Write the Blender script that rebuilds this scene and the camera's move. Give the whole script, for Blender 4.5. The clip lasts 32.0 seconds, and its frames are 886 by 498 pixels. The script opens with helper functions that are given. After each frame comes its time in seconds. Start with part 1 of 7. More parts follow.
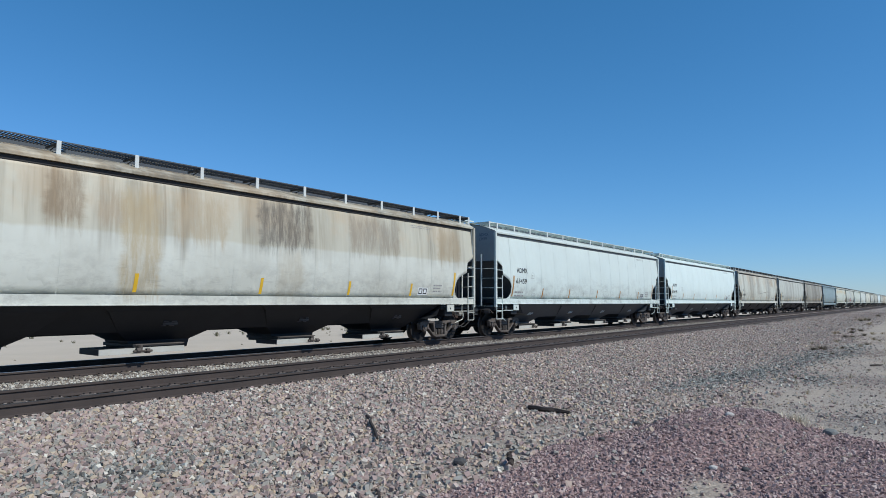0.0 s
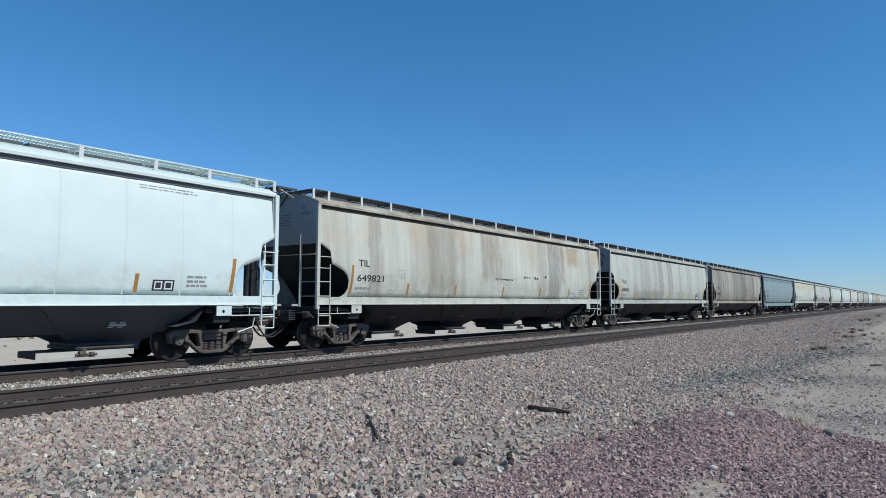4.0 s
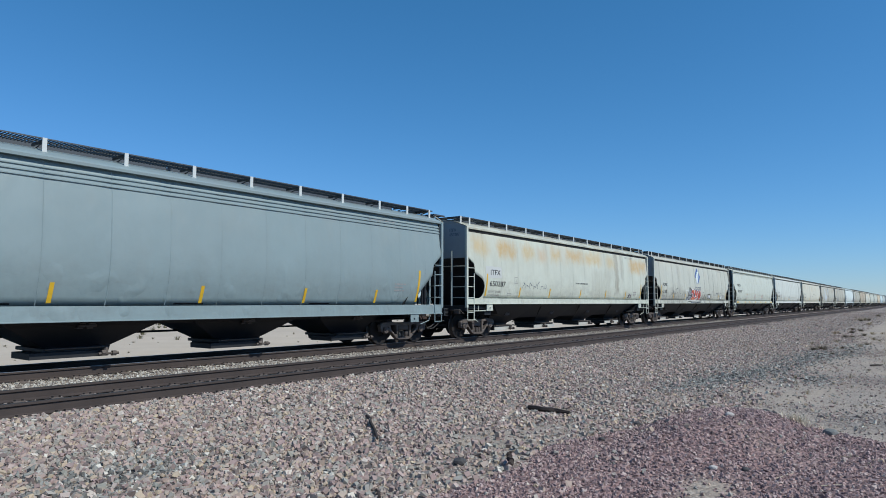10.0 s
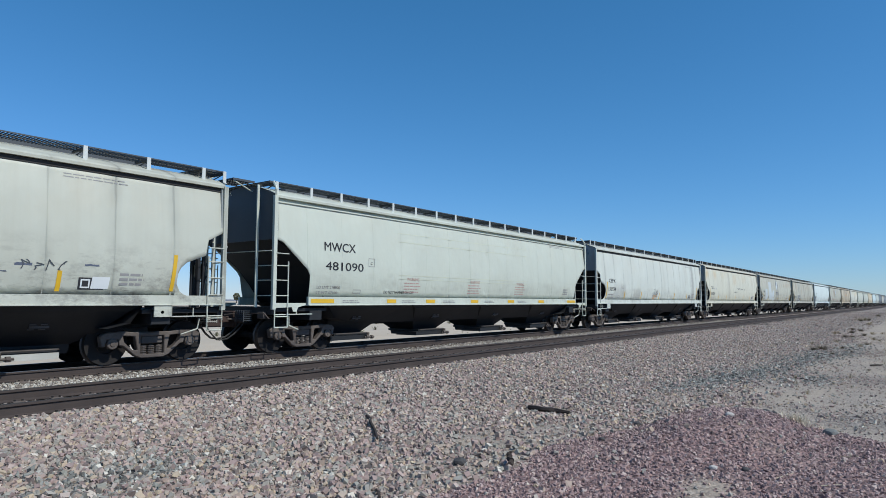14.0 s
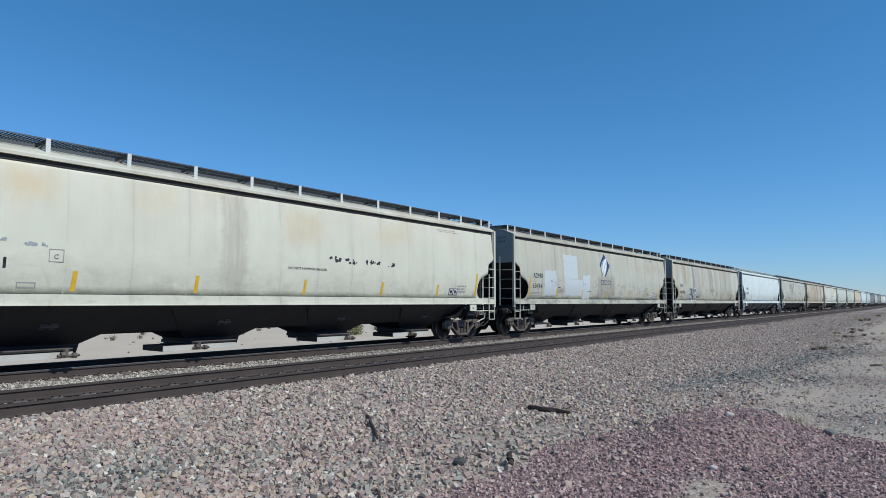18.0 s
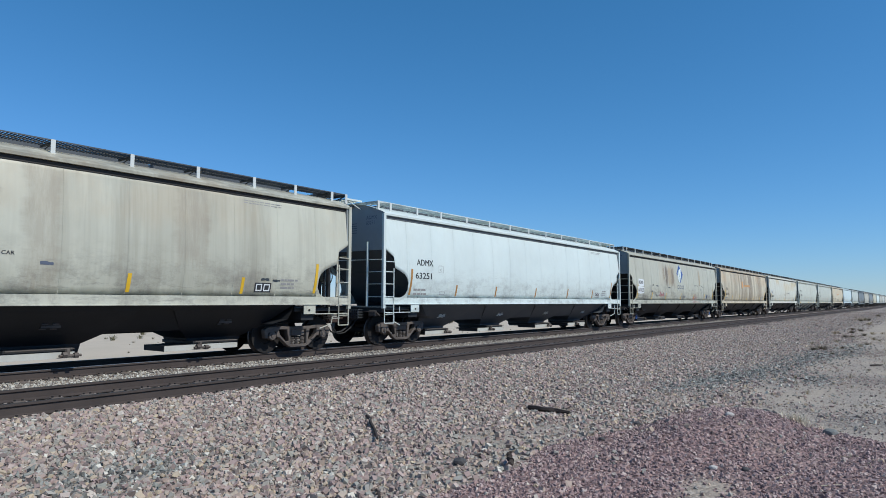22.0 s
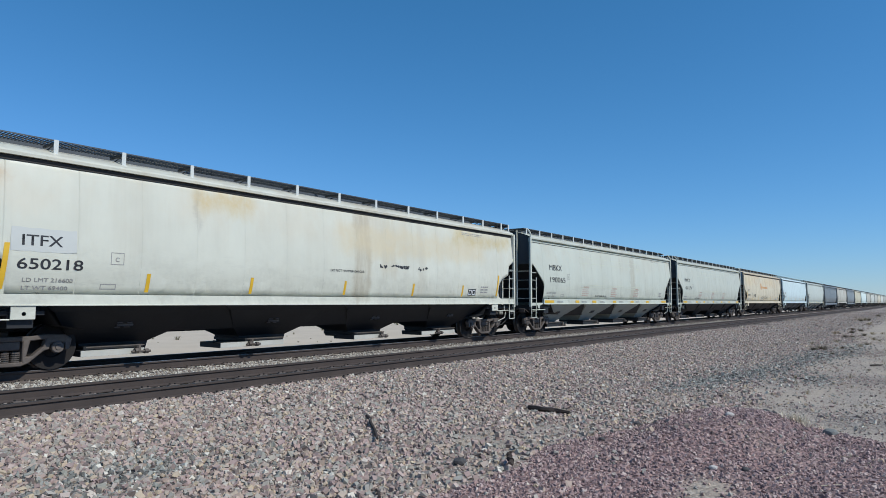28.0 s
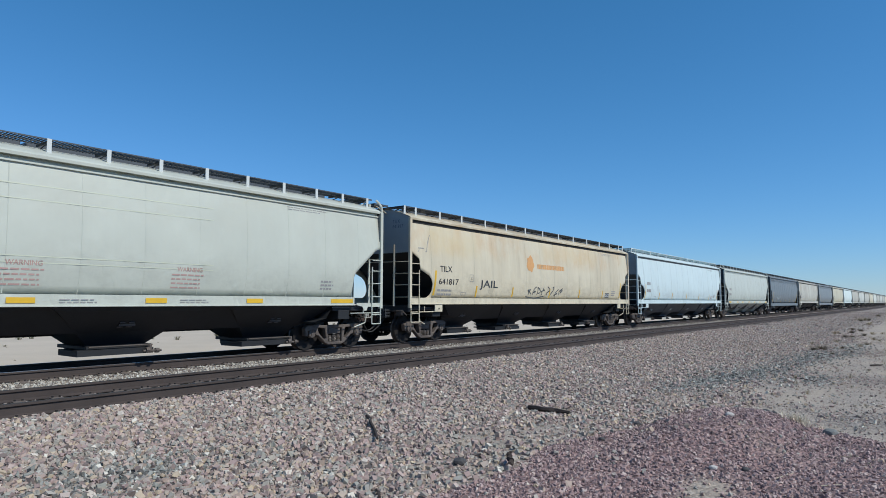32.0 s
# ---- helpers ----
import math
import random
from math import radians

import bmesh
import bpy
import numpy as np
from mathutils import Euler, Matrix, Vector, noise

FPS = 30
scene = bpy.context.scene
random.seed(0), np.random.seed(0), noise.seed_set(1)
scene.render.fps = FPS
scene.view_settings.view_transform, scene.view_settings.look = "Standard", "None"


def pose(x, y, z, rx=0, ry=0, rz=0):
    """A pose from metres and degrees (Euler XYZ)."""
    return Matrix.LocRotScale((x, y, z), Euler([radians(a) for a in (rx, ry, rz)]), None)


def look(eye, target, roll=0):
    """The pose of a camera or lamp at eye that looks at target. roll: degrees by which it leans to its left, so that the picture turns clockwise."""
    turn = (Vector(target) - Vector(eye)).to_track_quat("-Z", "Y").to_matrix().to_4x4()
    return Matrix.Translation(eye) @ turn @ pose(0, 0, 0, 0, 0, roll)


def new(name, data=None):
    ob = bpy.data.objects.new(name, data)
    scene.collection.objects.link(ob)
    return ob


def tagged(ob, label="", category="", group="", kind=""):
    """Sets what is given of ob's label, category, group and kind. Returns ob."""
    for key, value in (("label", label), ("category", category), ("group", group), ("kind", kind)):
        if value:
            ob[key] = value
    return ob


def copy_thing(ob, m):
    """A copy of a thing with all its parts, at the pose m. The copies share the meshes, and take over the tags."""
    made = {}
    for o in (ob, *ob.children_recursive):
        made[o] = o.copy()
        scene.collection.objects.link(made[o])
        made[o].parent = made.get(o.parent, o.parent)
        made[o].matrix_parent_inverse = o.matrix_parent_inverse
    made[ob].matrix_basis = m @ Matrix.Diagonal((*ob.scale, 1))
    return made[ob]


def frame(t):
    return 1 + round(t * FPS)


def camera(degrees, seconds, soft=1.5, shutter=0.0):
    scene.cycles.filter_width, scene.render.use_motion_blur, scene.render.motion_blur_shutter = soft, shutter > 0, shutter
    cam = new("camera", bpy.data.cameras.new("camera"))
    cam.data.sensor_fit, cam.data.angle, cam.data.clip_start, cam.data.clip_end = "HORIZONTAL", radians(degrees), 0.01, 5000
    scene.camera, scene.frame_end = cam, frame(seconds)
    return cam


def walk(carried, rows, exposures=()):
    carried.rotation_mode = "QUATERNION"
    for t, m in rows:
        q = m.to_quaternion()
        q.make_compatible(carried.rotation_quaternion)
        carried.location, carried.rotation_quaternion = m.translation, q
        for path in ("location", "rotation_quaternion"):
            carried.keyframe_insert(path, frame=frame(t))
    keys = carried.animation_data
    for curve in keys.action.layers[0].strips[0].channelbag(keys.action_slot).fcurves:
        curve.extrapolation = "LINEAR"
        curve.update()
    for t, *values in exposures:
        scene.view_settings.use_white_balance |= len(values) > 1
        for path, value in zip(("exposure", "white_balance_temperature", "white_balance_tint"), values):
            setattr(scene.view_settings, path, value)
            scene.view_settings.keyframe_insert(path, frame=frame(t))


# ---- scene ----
# camera: stands still beside the railway, a little above rail height
cam = camera(70.046, 32.0, soft=0.85)
EYE_Z = 1.3885
VIEW, TILT = radians(37.078), radians(4.719)
eye = Vector((0, 0, EYE_Z))
aim = eye + 10 * Vector((math.cos(VIEW) * math.cos(TILT), math.sin(VIEW) * math.cos(TILT), math.sin(TILT)))
stand = look(eye, aim, 0.154)
walk(cam, [(0.0, stand), (32.0, stand)], exposures=[(0.0, 0.0, 6420, 5), (32.0, 0.0, 6420, 5)])

# world and sun
SUN_UP, SUN_TURN = radians(46), radians(-84)      # the way to the sun, turn from +x towards +y
world = bpy.data.worlds.new("sky")
scene.world = world
world.use_nodes = True
wn, wl = world.node_tree.nodes, world.node_tree.links
sky = wn.new("ShaderNodeTexSky")
sky.sky_type, sky.sun_disc = "NISHITA", False
sky.sun_elevation, sky.sun_rotation = SUN_UP, radians(90) - SUN_TURN
sky.altitude, sky.air_density, sky.dust_density, sky.ozone_density = 0, 1.0, 0.0, 1.0
# deep blue overhead, paler and warmer towards the horizon
split, join = wn.new("ShaderNodeSeparateColor"), wn.new("ShaderNodeCombineColor")
wl.new(sky.outputs[0], split.inputs[0])
for band, (steep, gain) in enumerate(((1.15, 0.366), (0.83, 1.028), (0.90, 1.455))):
    rise, amount = wn.new("ShaderNodeMath"), wn.new("ShaderNodeMath")
    rise.operation, amount.operation = "POWER", "MULTIPLY"
    rise.inputs[1].default_value, amount.inputs[1].default_value = steep, gain
    wl.new(split.outputs[band], rise.inputs[0])
    wl.new(rise.outputs[0], amount.inputs[0])
    wl.new(amount.outputs[0], join.inputs[band])
wl.new(join.outputs[0], wn["Background"].inputs[0])
wn["Background"].inputs[1].default_value = 0.1
sun = new("sun", bpy.data.lights.new("sun", "SUN"))
sun.data.energy, sun.data.angle, sun.data.color = 3.8, radians(0.53), (1.0, 0.957, 0.915)
to_sun = Vector((math.cos(SUN_UP) * math.cos(SUN_TURN), math.cos(SUN_UP) * math.sin(SUN_TURN), math.sin(SUN_UP)))
sun.matrix_world = look(to_sun * 60, (0, 0, 0))

# plan, in metres: x runs along the rails, y away from the camera, rail heads at z = 0
NEAR_RAILS = (9.844, 11.349)
FAR_RAILS = (14.114, 15.619)
LINE_Y = 14.867            # middle of the track that the train is on
SPEED, SLOWING = 12.6394, 0.0078


# ---- materials ----
def nodes_of(name):
    m = bpy.data.materials.new(name)
    m.use_nodes = True
    return m, m.node_tree.nodes, m.node_tree.links, m.node_tree.nodes["Principled BSDF"]


def ramp(nd, stops):
    r = nd.new("ShaderNodeValToRGB")
    while len(r.color_ramp.elements) < len(stops):
        r.color_ramp.elements.new(0.5)
    for e, (pos, col) in zip(r.color_ramp.elements, stops):
        e.position, e.color = pos, (col, col, col, 1) if isinstance(col, (int, float)) else (*col, 1)
    return r


def noise_at(nd, ln, vec, scale, detail=4, rough=0.6):
    n = nd.new("ShaderNodeTexNoise")
    n.inputs["Scale"].default_value, n.inputs["Detail"].default_value, n.inputs["Roughness"].default_value = scale, detail, rough
    if vec is not None:
        ln.new(vec, n.inputs["Vector"])
    return n.outputs["Fac"]


def mapped(nd, ln, vec, scale=(1, 1, 1), shift=(0, 0, 0)):
    m = nd.new("ShaderNodeMapping")
    m.inputs["Scale"].default_value, m.inputs["Location"].default_value = scale, shift
    ln.new(vec, m.inputs["Vector"])
    return m.outputs[0]


def mixed(nd, ln, fac, a, b, mode="MIX"):
    m = nd.new("ShaderNodeMix")
    m.data_type, m.blend_type = "RGBA", mode
    for sock, v in ((m.inputs["Factor"], fac), (m.inputs["A"], a), (m.inputs["B"], b)):
        if hasattr(v, "links"):
            ln.new(v, sock)
        else:
            sock.default_value = v if isinstance(v, float) else (*v, 1)
    return m.outputs["Result"]


def sums(nd, ln, op, a, b):
    m = nd.new("ShaderNodeMath")
    m.operation = op
    for sock, v in zip(m.inputs, (a, b)):
        if hasattr(v, "links"):
            ln.new(v, sock)
        else:
            sock.default_value = v
    return m.outputs[0]


def bumped(nd, ln, bsdf, height, strength, distance):
    b = nd.new("ShaderNodeBump")
    b.inputs["Strength"].default_value, b.inputs["Distance"].default_value = strength, distance
    ln.new(height, b.inputs["Height"])
    ln.new(b.outputs[0], bsdf.inputs["Normal"])


def plain(name, col, rough=0.6, metal=0.0, vary=0.25, scale=8.0, bump=0.0, other=None):
    """A surface of one colour with grain and blotches of a second."""
    m, nd, ln, bs = nodes_of(name)
    co = nd.new("ShaderNodeTexCoord").outputs["Object"]
    big, small = noise_at(nd, ln, co, scale * 0.25), noise_at(nd, ln, co, scale * 4)
    dark = tuple(c * (1 - vary) for c in col) if other is None else other
    fac = ramp(nd, [(0.35, 0.0), (0.68, 1.0)])
    ln.new(big, fac.inputs[0])
    c = mixed(nd, ln, fac.outputs[0], col, dark)
    c = mixed(nd, ln, small, c, tuple(v * (1 - vary * 0.6) for v in col))
    ln.new(c, bs.inputs["Base Color"])
    bs.inputs["Roughness"].default_value, bs.inputs["Metallic"].default_value = rough, metal
    if bump:
        bumped(nd, ln, bs, small, bump, 0.01)
    return m


def car_paint(name, base, streak=(0.16, 0.12, 0.09), amount=0.3, rust=(0.45, 0.22, 0.08), rusty=0.1, grime=0.3, low=1.4, seed=0.0, gloss=0.5, upper=None, scars=(), seams=0.15, blooms=()):
    """Weathered car paint: vertical streaks that run down from the eaves to the height low, rust blooms, dust and
    scuffs along the sill.
    seams: how dark the painted shading and grime along the upright seams are. upper: a colour that covers the side
    above 2.75 m. scars: bare or stained patches (x0, x1, z0, z1, colour, strength)."""
    m, nd, ln, bs = nodes_of(name)
    co = nd.new("ShaderNodeTexCoord").outputs["Object"]
    at = mapped(nd, ln, co, (1, 1, 1), (seed * 7.3, seed * 3.1, 0))
    sep = nd.new("ShaderNodeSeparateXYZ")
    ln.new(co, sep.inputs[0])
    z = sep.outputs["Z"]

    def stops(value, a, b):
        r = ramp(nd, [(a, 0.0), (b, 1.0)])
        ln.new(value, r.inputs[0])
        return r.outputs[0]

    def reach(cut, soft):
        r = nd.new("ShaderNodeMapRange")
        r.interpolation_type = "SMOOTHSTEP"
        ln.new(z, r.inputs["Value"])
        ln.new(cut, r.inputs["From Min"])
        ln.new(sums(nd, ln, "ADD", cut, soft), r.inputs["From Max"])
        return r.outputs[0]

    # wide bands, streaks and fine runs, each ending at its own height
    wide = stops(noise_at(nd, ln, mapped(nd, ln, at, (0.9, 0.4, 0.035)), 1.0, 5, 0.66), *((0.45, 0.57) if amount > 0.4 else (0.42, 0.62)))
    thin = stops(noise_at(nd, ln, mapped(nd, ln, at, (3.0, 2.0, 0.07)), 1.0, 4, 0.62), *((0.50, 0.59) if amount > 0.4 else (0.48, 0.63)))
    fine = stops(noise_at(nd, ln, mapped(nd, ln, at, (15.0, 4.0, 0.40)), 1.0, 3, 0.6), 0.48, 0.62)
    ends = noise_at(nd, ln, mapped(nd, ln, at, (1.9, 1.0, 0.0)), 1.0, 4, 0.7)
    cut = sums(nd, ln, "ADD", sums(nd, ln, "MULTIPLY", ends, 2.6), low - 1.4)
    both = sums(nd, ln, "ADD", sums(nd, ln, "MULTIPLY", wide, 0.55), sums(nd, ln, "MULTIPLY", thin, 0.30))
    both = sums(nd, ln, "ADD", both, sums(nd, ln, "MULTIPLY", sums(nd, ln, "MULTIPLY", fine, sums(nd, ln, "MAXIMUM", wide, thin)), 0.16))
    group = stops(noise_at(nd, ln, mapped(nd, ln, at, (0.23, 0.2, 0.04), (1.7, 0, 0)), 1.0, 3, 0.5), 0.38, 0.60)
    both = sums(nd, ln, "MULTIPLY", both, sums(nd, ln, "ADD", 0.35, sums(nd, ln, "MULTIPLY", group, 0.75)))
    fac = sums(nd, ln, "MULTIPLY", sums(nd, ln, "MULTIPLY", both, reach(cut, 0.9)), amount)
    c = mixed(nd, ln, noise_at(nd, ln, at, 0.7, 4), base, tuple(v * 0.84 for v in base))
    # a thin brownish film with cloudy edges under the streaks
    cloud = stops(noise_at(nd, ln, mapped(nd, ln, at, (0.8, 0.8, 0.5), (2.2, 0, 1.0)), 1.0, 8, 0.65), 0.42, 0.64)
    c = mixed(nd, ln, sums(nd, ln, "MULTIPLY", cloud, 0.06 + 0.45 * amount), c, tuple(0.55 * v + 0.25 * w for v, w in zip(base, (0.42, 0.34, 0.22))))
    if upper:
        edge = sums(nd, ln, "ADD", sums(nd, ln, "MULTIPLY", noise_at(nd, ln, mapped(nd, ln, at, (0.8, 1, 0.0)), 1.0, 4), 0.25), 2.62)
        c = mixed(nd, ln, sums(nd, ln, "MULTIPLY", reach(edge, 0.10), 0.75), c, upper)
    tone = noise_at(nd, ln, mapped(nd, ln, at, (1.1, 1, 0.1), (5.0, 0, 0)), 1.0, 3)
    c = mixed(nd, ln, fac, c, mixed(nd, ln, tone, tuple(v * 0.6 for v in streak), tuple(min(1.0, v * w) for v, w in zip(streak, (1.65, 1.65, 1.5)))))
    # soft panel shading painted along the upright seams with grime, each with its own strength
    step = nd.new("ShaderNodeMath")
    step.operation = "PINGPONG"
    ln.new(sums(nd, ln, "SUBTRACT", sums(nd, ln, "ADD", sep.outputs["X"], sums(nd, ln, "MULTIPLY", noise_at(nd, ln, mapped(nd, ln, at, (0.9, 1, 0.9)), 1.0, 3), 0.10)), 1.14), step.inputs[0])
    step.inputs[1].default_value = 0.6475
    for far, share in ((0.20, 0.45), (0.045, 0.75)):
        line = nd.new("ShaderNodeMapRange")
        line.interpolation_type = "SMOOTHSTEP"
        ln.new(step.outputs[0], line.inputs["Value"])
        line.inputs["From Min"].default_value, line.inputs["From Max"].default_value = far, 0.0
        own = stops(noise_at(nd, ln, mapped(nd, ln, at, (0.55, 1, 0.35), (8.0, 0, 2.0)), 1.0, 3), 0.38, 0.62)
        c = mixed(nd, ln, sums(nd, ln, "MULTIPLY", sums(nd, ln, "MULTIPLY", line.outputs[0], own), seams * share * 1.6), c, tuple(0.30 * v + 0.04 for v in base))
    # smears over the edge of the roof
    edge_of_roof = nd.new("ShaderNodeMapRange")
    ln.new(z, edge_of_roof.inputs["Value"])
    edge_of_roof.inputs["From Min"].default_value, edge_of_roof.inputs["From Max"].default_value = 4.02, 4.10
    smear = stops(noise_at(nd, ln, mapped(nd, ln, at, (1.0, 1.6, 1.6), (0, 4.0, 0)), 1.0, 7, 0.68), 0.44, 0.60)
    c = mixed(nd, ln, sums(nd, ln, "MULTIPLY", sums(nd, ln, "MULTIPLY", smear, edge_of_roof.outputs[0]), min(0.75, 0.05 + 0.85 * max(amount, rusty * 0.6))), c, tuple(v * 0.8 for v in streak))
    # rust blooms on the upper side
    bloom = stops(noise_at(nd, ln, mapped(nd, ln, at, (0.75, 0.9, 0.55), (3.7, 1.0, 5.1)), 1.0, 7, 0.62), 0.44, 0.60)
    bloom = sums(nd, ln, "MULTIPLY", bloom, reach(sums(nd, ln, "ADD", sums(nd, ln, "MULTIPLY", ends, 0.9), 2.35), 0.55))
    c = mixed(nd, ln, sums(nd, ln, "MULTIPLY", bloom, rusty), c, rust)
    # stained patches of their own shape, with ragged ends
    if scars:
        ragged = noise_at(nd, ln, mapped(nd, ln, at, (9.0, 1, 0.7), (2.0, 0, 7.0)), 1.0, 6, 0.75)
        px = sums(nd, ln, "ADD", sep.outputs["X"], sums(nd, ln, "MULTIPLY", sums(nd, ln, "SUBTRACT", noise_at(nd, ln, mapped(nd, ln, at, (0.6, 1, 2.5)), 1.0, 6, 0.7), 0.5), 0.5))
        pz = sums(nd, ln, "ADD", z, sums(nd, ln, "MULTIPLY", sums(nd, ln, "SUBTRACT", ragged, 0.5), 1.3))
        grain = stops(noise_at(nd, ln, mapped(nd, ln, at, (7.0, 1, 1.1), (4.0, 0, 1.0)), 1.0, 8, 0.78), 0.36, 0.56)

    def between(value, a, b, soft):
        up, down = nd.new("ShaderNodeMapRange"), nd.new("ShaderNodeMapRange")
        for r, (lo, hi) in ((up, (a - soft, a + soft)), (down, (b + soft, b - soft))):
            r.interpolation_type = "SMOOTHSTEP"
            ln.new(value, r.inputs["Value"])
            r.inputs["From Min"].default_value, r.inputs["From Max"].default_value = lo, hi
        return sums(nd, ln, "MULTIPLY", up.outputs[0], down.outputs[0])

    for x0, x1, z0, z1, colour, strength in scars:
        mask = sums(nd, ln, "MULTIPLY", between(px, x0, x1, 0.10), between(pz, z0, z1, 0.22))
        c = mixed(nd, ln, sums(nd, ln, "MULTIPLY", sums(nd, ln, "MULTIPLY", mask, sums(nd, ln, "ADD", 0.35, sums(nd, ln, "MULTIPLY", grain, 0.65))), strength), c, colour)
    # soft rust blooms with cloudy edges
    if blooms:
        bx = sums(nd, ln, "ADD", sep.outputs["X"], sums(nd, ln, "MULTIPLY", sums(nd, ln, "SUBTRACT", noise_at(nd, ln, at, 1.6, 6, 0.7), 0.5), 0.9))
        bz = sums(nd, ln, "ADD", z, sums(nd, ln, "MULTIPLY", sums(nd, ln, "SUBTRACT", noise_at(nd, ln, mapped(nd, ln, at, (2.0, 1, 1.0), (3.0, 0, 6.0)), 1.0, 6, 0.7), 0.5), 0.9))
        puff = stops(noise_at(nd, ln, mapped(nd, ln, at, (1, 1, 0.8), (1, 0, 9)), 3.0, 8, 0.7), 0.30, 0.62)
    for x0, x1, z0, z1, colour, strength in blooms:
        mask = sums(nd, ln, "MULTIPLY", between(bx, x0, x1, 0.30), between(bz, z0, z1, 0.24))
        c = mixed(nd, ln, sums(nd, ln, "MULTIPLY", sums(nd, ln, "MULTIPLY", mask, sums(nd, ln, "ADD", 0.45, sums(nd, ln, "MULTIPLY", puff, 0.55))), strength), c, colour)
    # scuffs, scratches and dust on the lower side
    scuff = stops(noise_at(nd, ln, mapped(nd, ln, at, (1.3, 1, 2.2), (9.1, 0, 2.0)), 1.0, 10, 0.78), 0.48, 0.64)
    scrape = stops(noise_at(nd, ln, mapped(nd, ln, at, (2.0, 1, 9.0), (1.1, 0, 4.0)), 1.0, 6, 0.7), 0.56, 0.68)
    dirt = nd.new("ShaderNodeMapRange")
    ln.new(z, dirt.inputs["Value"])
    dirt.inputs["From Min"].default_value, dirt.inputs["From Max"].default_value = 2.75, 1.6
    worn = sums(nd, ln, "MULTIPLY", sums(nd, ln, "MAXIMUM", scuff, sums(nd, ln, "MULTIPLY", scrape, 0.8)), dirt.outputs[0])
    c = mixed(nd, ln, sums(nd, ln, "MULTIPLY", worn, grime), c, (0.15, 0.135, 0.12))
    film = stops(noise_at(nd, ln, mapped(nd, ln, at, (0.5, 1, 0.5)), 1.0, 5, 0.6), 0.3, 0.7)
    c = mixed(nd, ln, sums(nd, ln, "MULTIPLY", film, 0.10 + 0.2 * grime), c, tuple(v * 0.62 for v in base))
    ln.new(c, bs.inputs["Base Color"])
    bs.inputs["Roughness"].default_value = gloss
    dents = noise_at(nd, ln, mapped(nd, ln, at, (1.3, 1, 0.7)), 1.0, 3, 0.5)
    creases = stops(noise_at(nd, ln, mapped(nd, ln, at, (2.2, 1, 1.5), (6.0, 0, 3.0)), 1.0, 2, 0.4), 0.57, 0.72)
    creases = sums(nd, ln, "MULTIPLY", sums(nd, ln, "MULTIPLY", creases, dirt.outputs[0]), 0.30)
    bumped(nd, ln, bs, sums(nd, ln, "ADD", dents, creases), 0.6, 0.085)
    return m


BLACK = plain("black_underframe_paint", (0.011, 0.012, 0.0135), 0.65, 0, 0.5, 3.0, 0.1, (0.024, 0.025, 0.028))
SOOT = plain("dusty_truck_steel", (0.080, 0.064, 0.055), 0.8, 0.0, 0.5, 5.0, 0.25, (0.185, 0.155, 0.132))
PAN = plain("pale_gate_frame", (0.56, 0.545, 0.485), 0.7, 0, 0.35, 5.0, 0.1)
BRACKET = plain("pale_bracket_paint", (0.64, 0.66, 0.63), 0.6, 0, 0.2, 6.0)
DECK = plain("dark_deck_paint", (0.035, 0.034, 0.033), 0.8, 0, 0.4, 4.0, 0.1)
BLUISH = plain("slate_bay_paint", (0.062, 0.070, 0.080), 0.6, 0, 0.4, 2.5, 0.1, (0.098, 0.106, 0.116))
WHEEL = plain("rusty_wheel_steel", (0.014, 0.011, 0.010), 0.8, 0.1, 0.4, 4.0, 0.1)
TREAD = plain("worn_wheel_rim", (0.10, 0.085, 0.075), 0.5, 0.6, 0.3, 6.0)
GRATE = plain("weathered_grating", (0.090, 0.098, 0.106), 0.6, 0.3, 0.3, 6.0)
SEAM = plain("weathered_seam", (0.47, 0.47, 0.43), 0.6, 0, 0.3, 3.0)
# eave strip colours: the roof lip's shadow is put in, with grime
EAVE_GREY = plain("grey_eave_shade", (0.15, 0.16, 0.165), 0.7, 0, 0.3, 4.0)
EAVE = plain("shaded_grimy_eave", (0.045, 0.040, 0.036), 0.8, 0, 0.4, 4.0)
RUSTED = plain("rust_brown_casting", (0.075, 0.045, 0.036), 0.85, 0, 0.5, 9.0, 0.4, (0.028, 0.021, 0.019))
CAP_BLUE = plain("blue_bearing_paint", (0.05, 0.13, 0.36), 0.6, 0, 0.3, 9.0)
RUBBER = plain("hose_rubber", (0.03, 0.028, 0.026), 0.7, 0, 0.3, 9.0)
RAIL = plain("rusty_rail", (0.078, 0.058, 0.049), 0.85, 0.0, 0.5, 5.0, 0.3, (0.034, 0.026, 0.023))
DULL = plain("dull_rusty_rail_head", (0.030, 0.026, 0.026), 0.6, 0.0, 0.3, 3.0)
SPIKE = plain("black_rail_spikes", (0.012, 0.010, 0.010), 0.8, 0, 0.3, 9.0)
HEAD = plain("polished_rail_head", (0.24, 0.24, 0.25), 0.4, 0.4, 0.2, 3.0)
TIE = plain("weathered_sleeper", (0.165, 0.135, 0.115), 0.9, 0, 0.4, 6.0, 0.4)
YELLOW = plain("yellow_reflector", (0.78, 0.47, 0.03), 0.45, 0, 0.25, 9.0)
ORANGE = plain("faded_orange_reflector", (0.46, 0.23, 0.06), 0.5, 0, 0.3, 9.0)
INK = plain("black_stencil_paint", (0.035, 0.035, 0.04), 0.6, 0, 0.3, 12.0)
FAINT = plain("worn_grey_stencil_paint", (0.33, 0.32, 0.31), 0.65, 0, 0.2, 20.0)
RED = plain("faded_red_stencil_paint", (0.52, 0.33, 0.29), 0.6, 0, 0.2, 14.0)


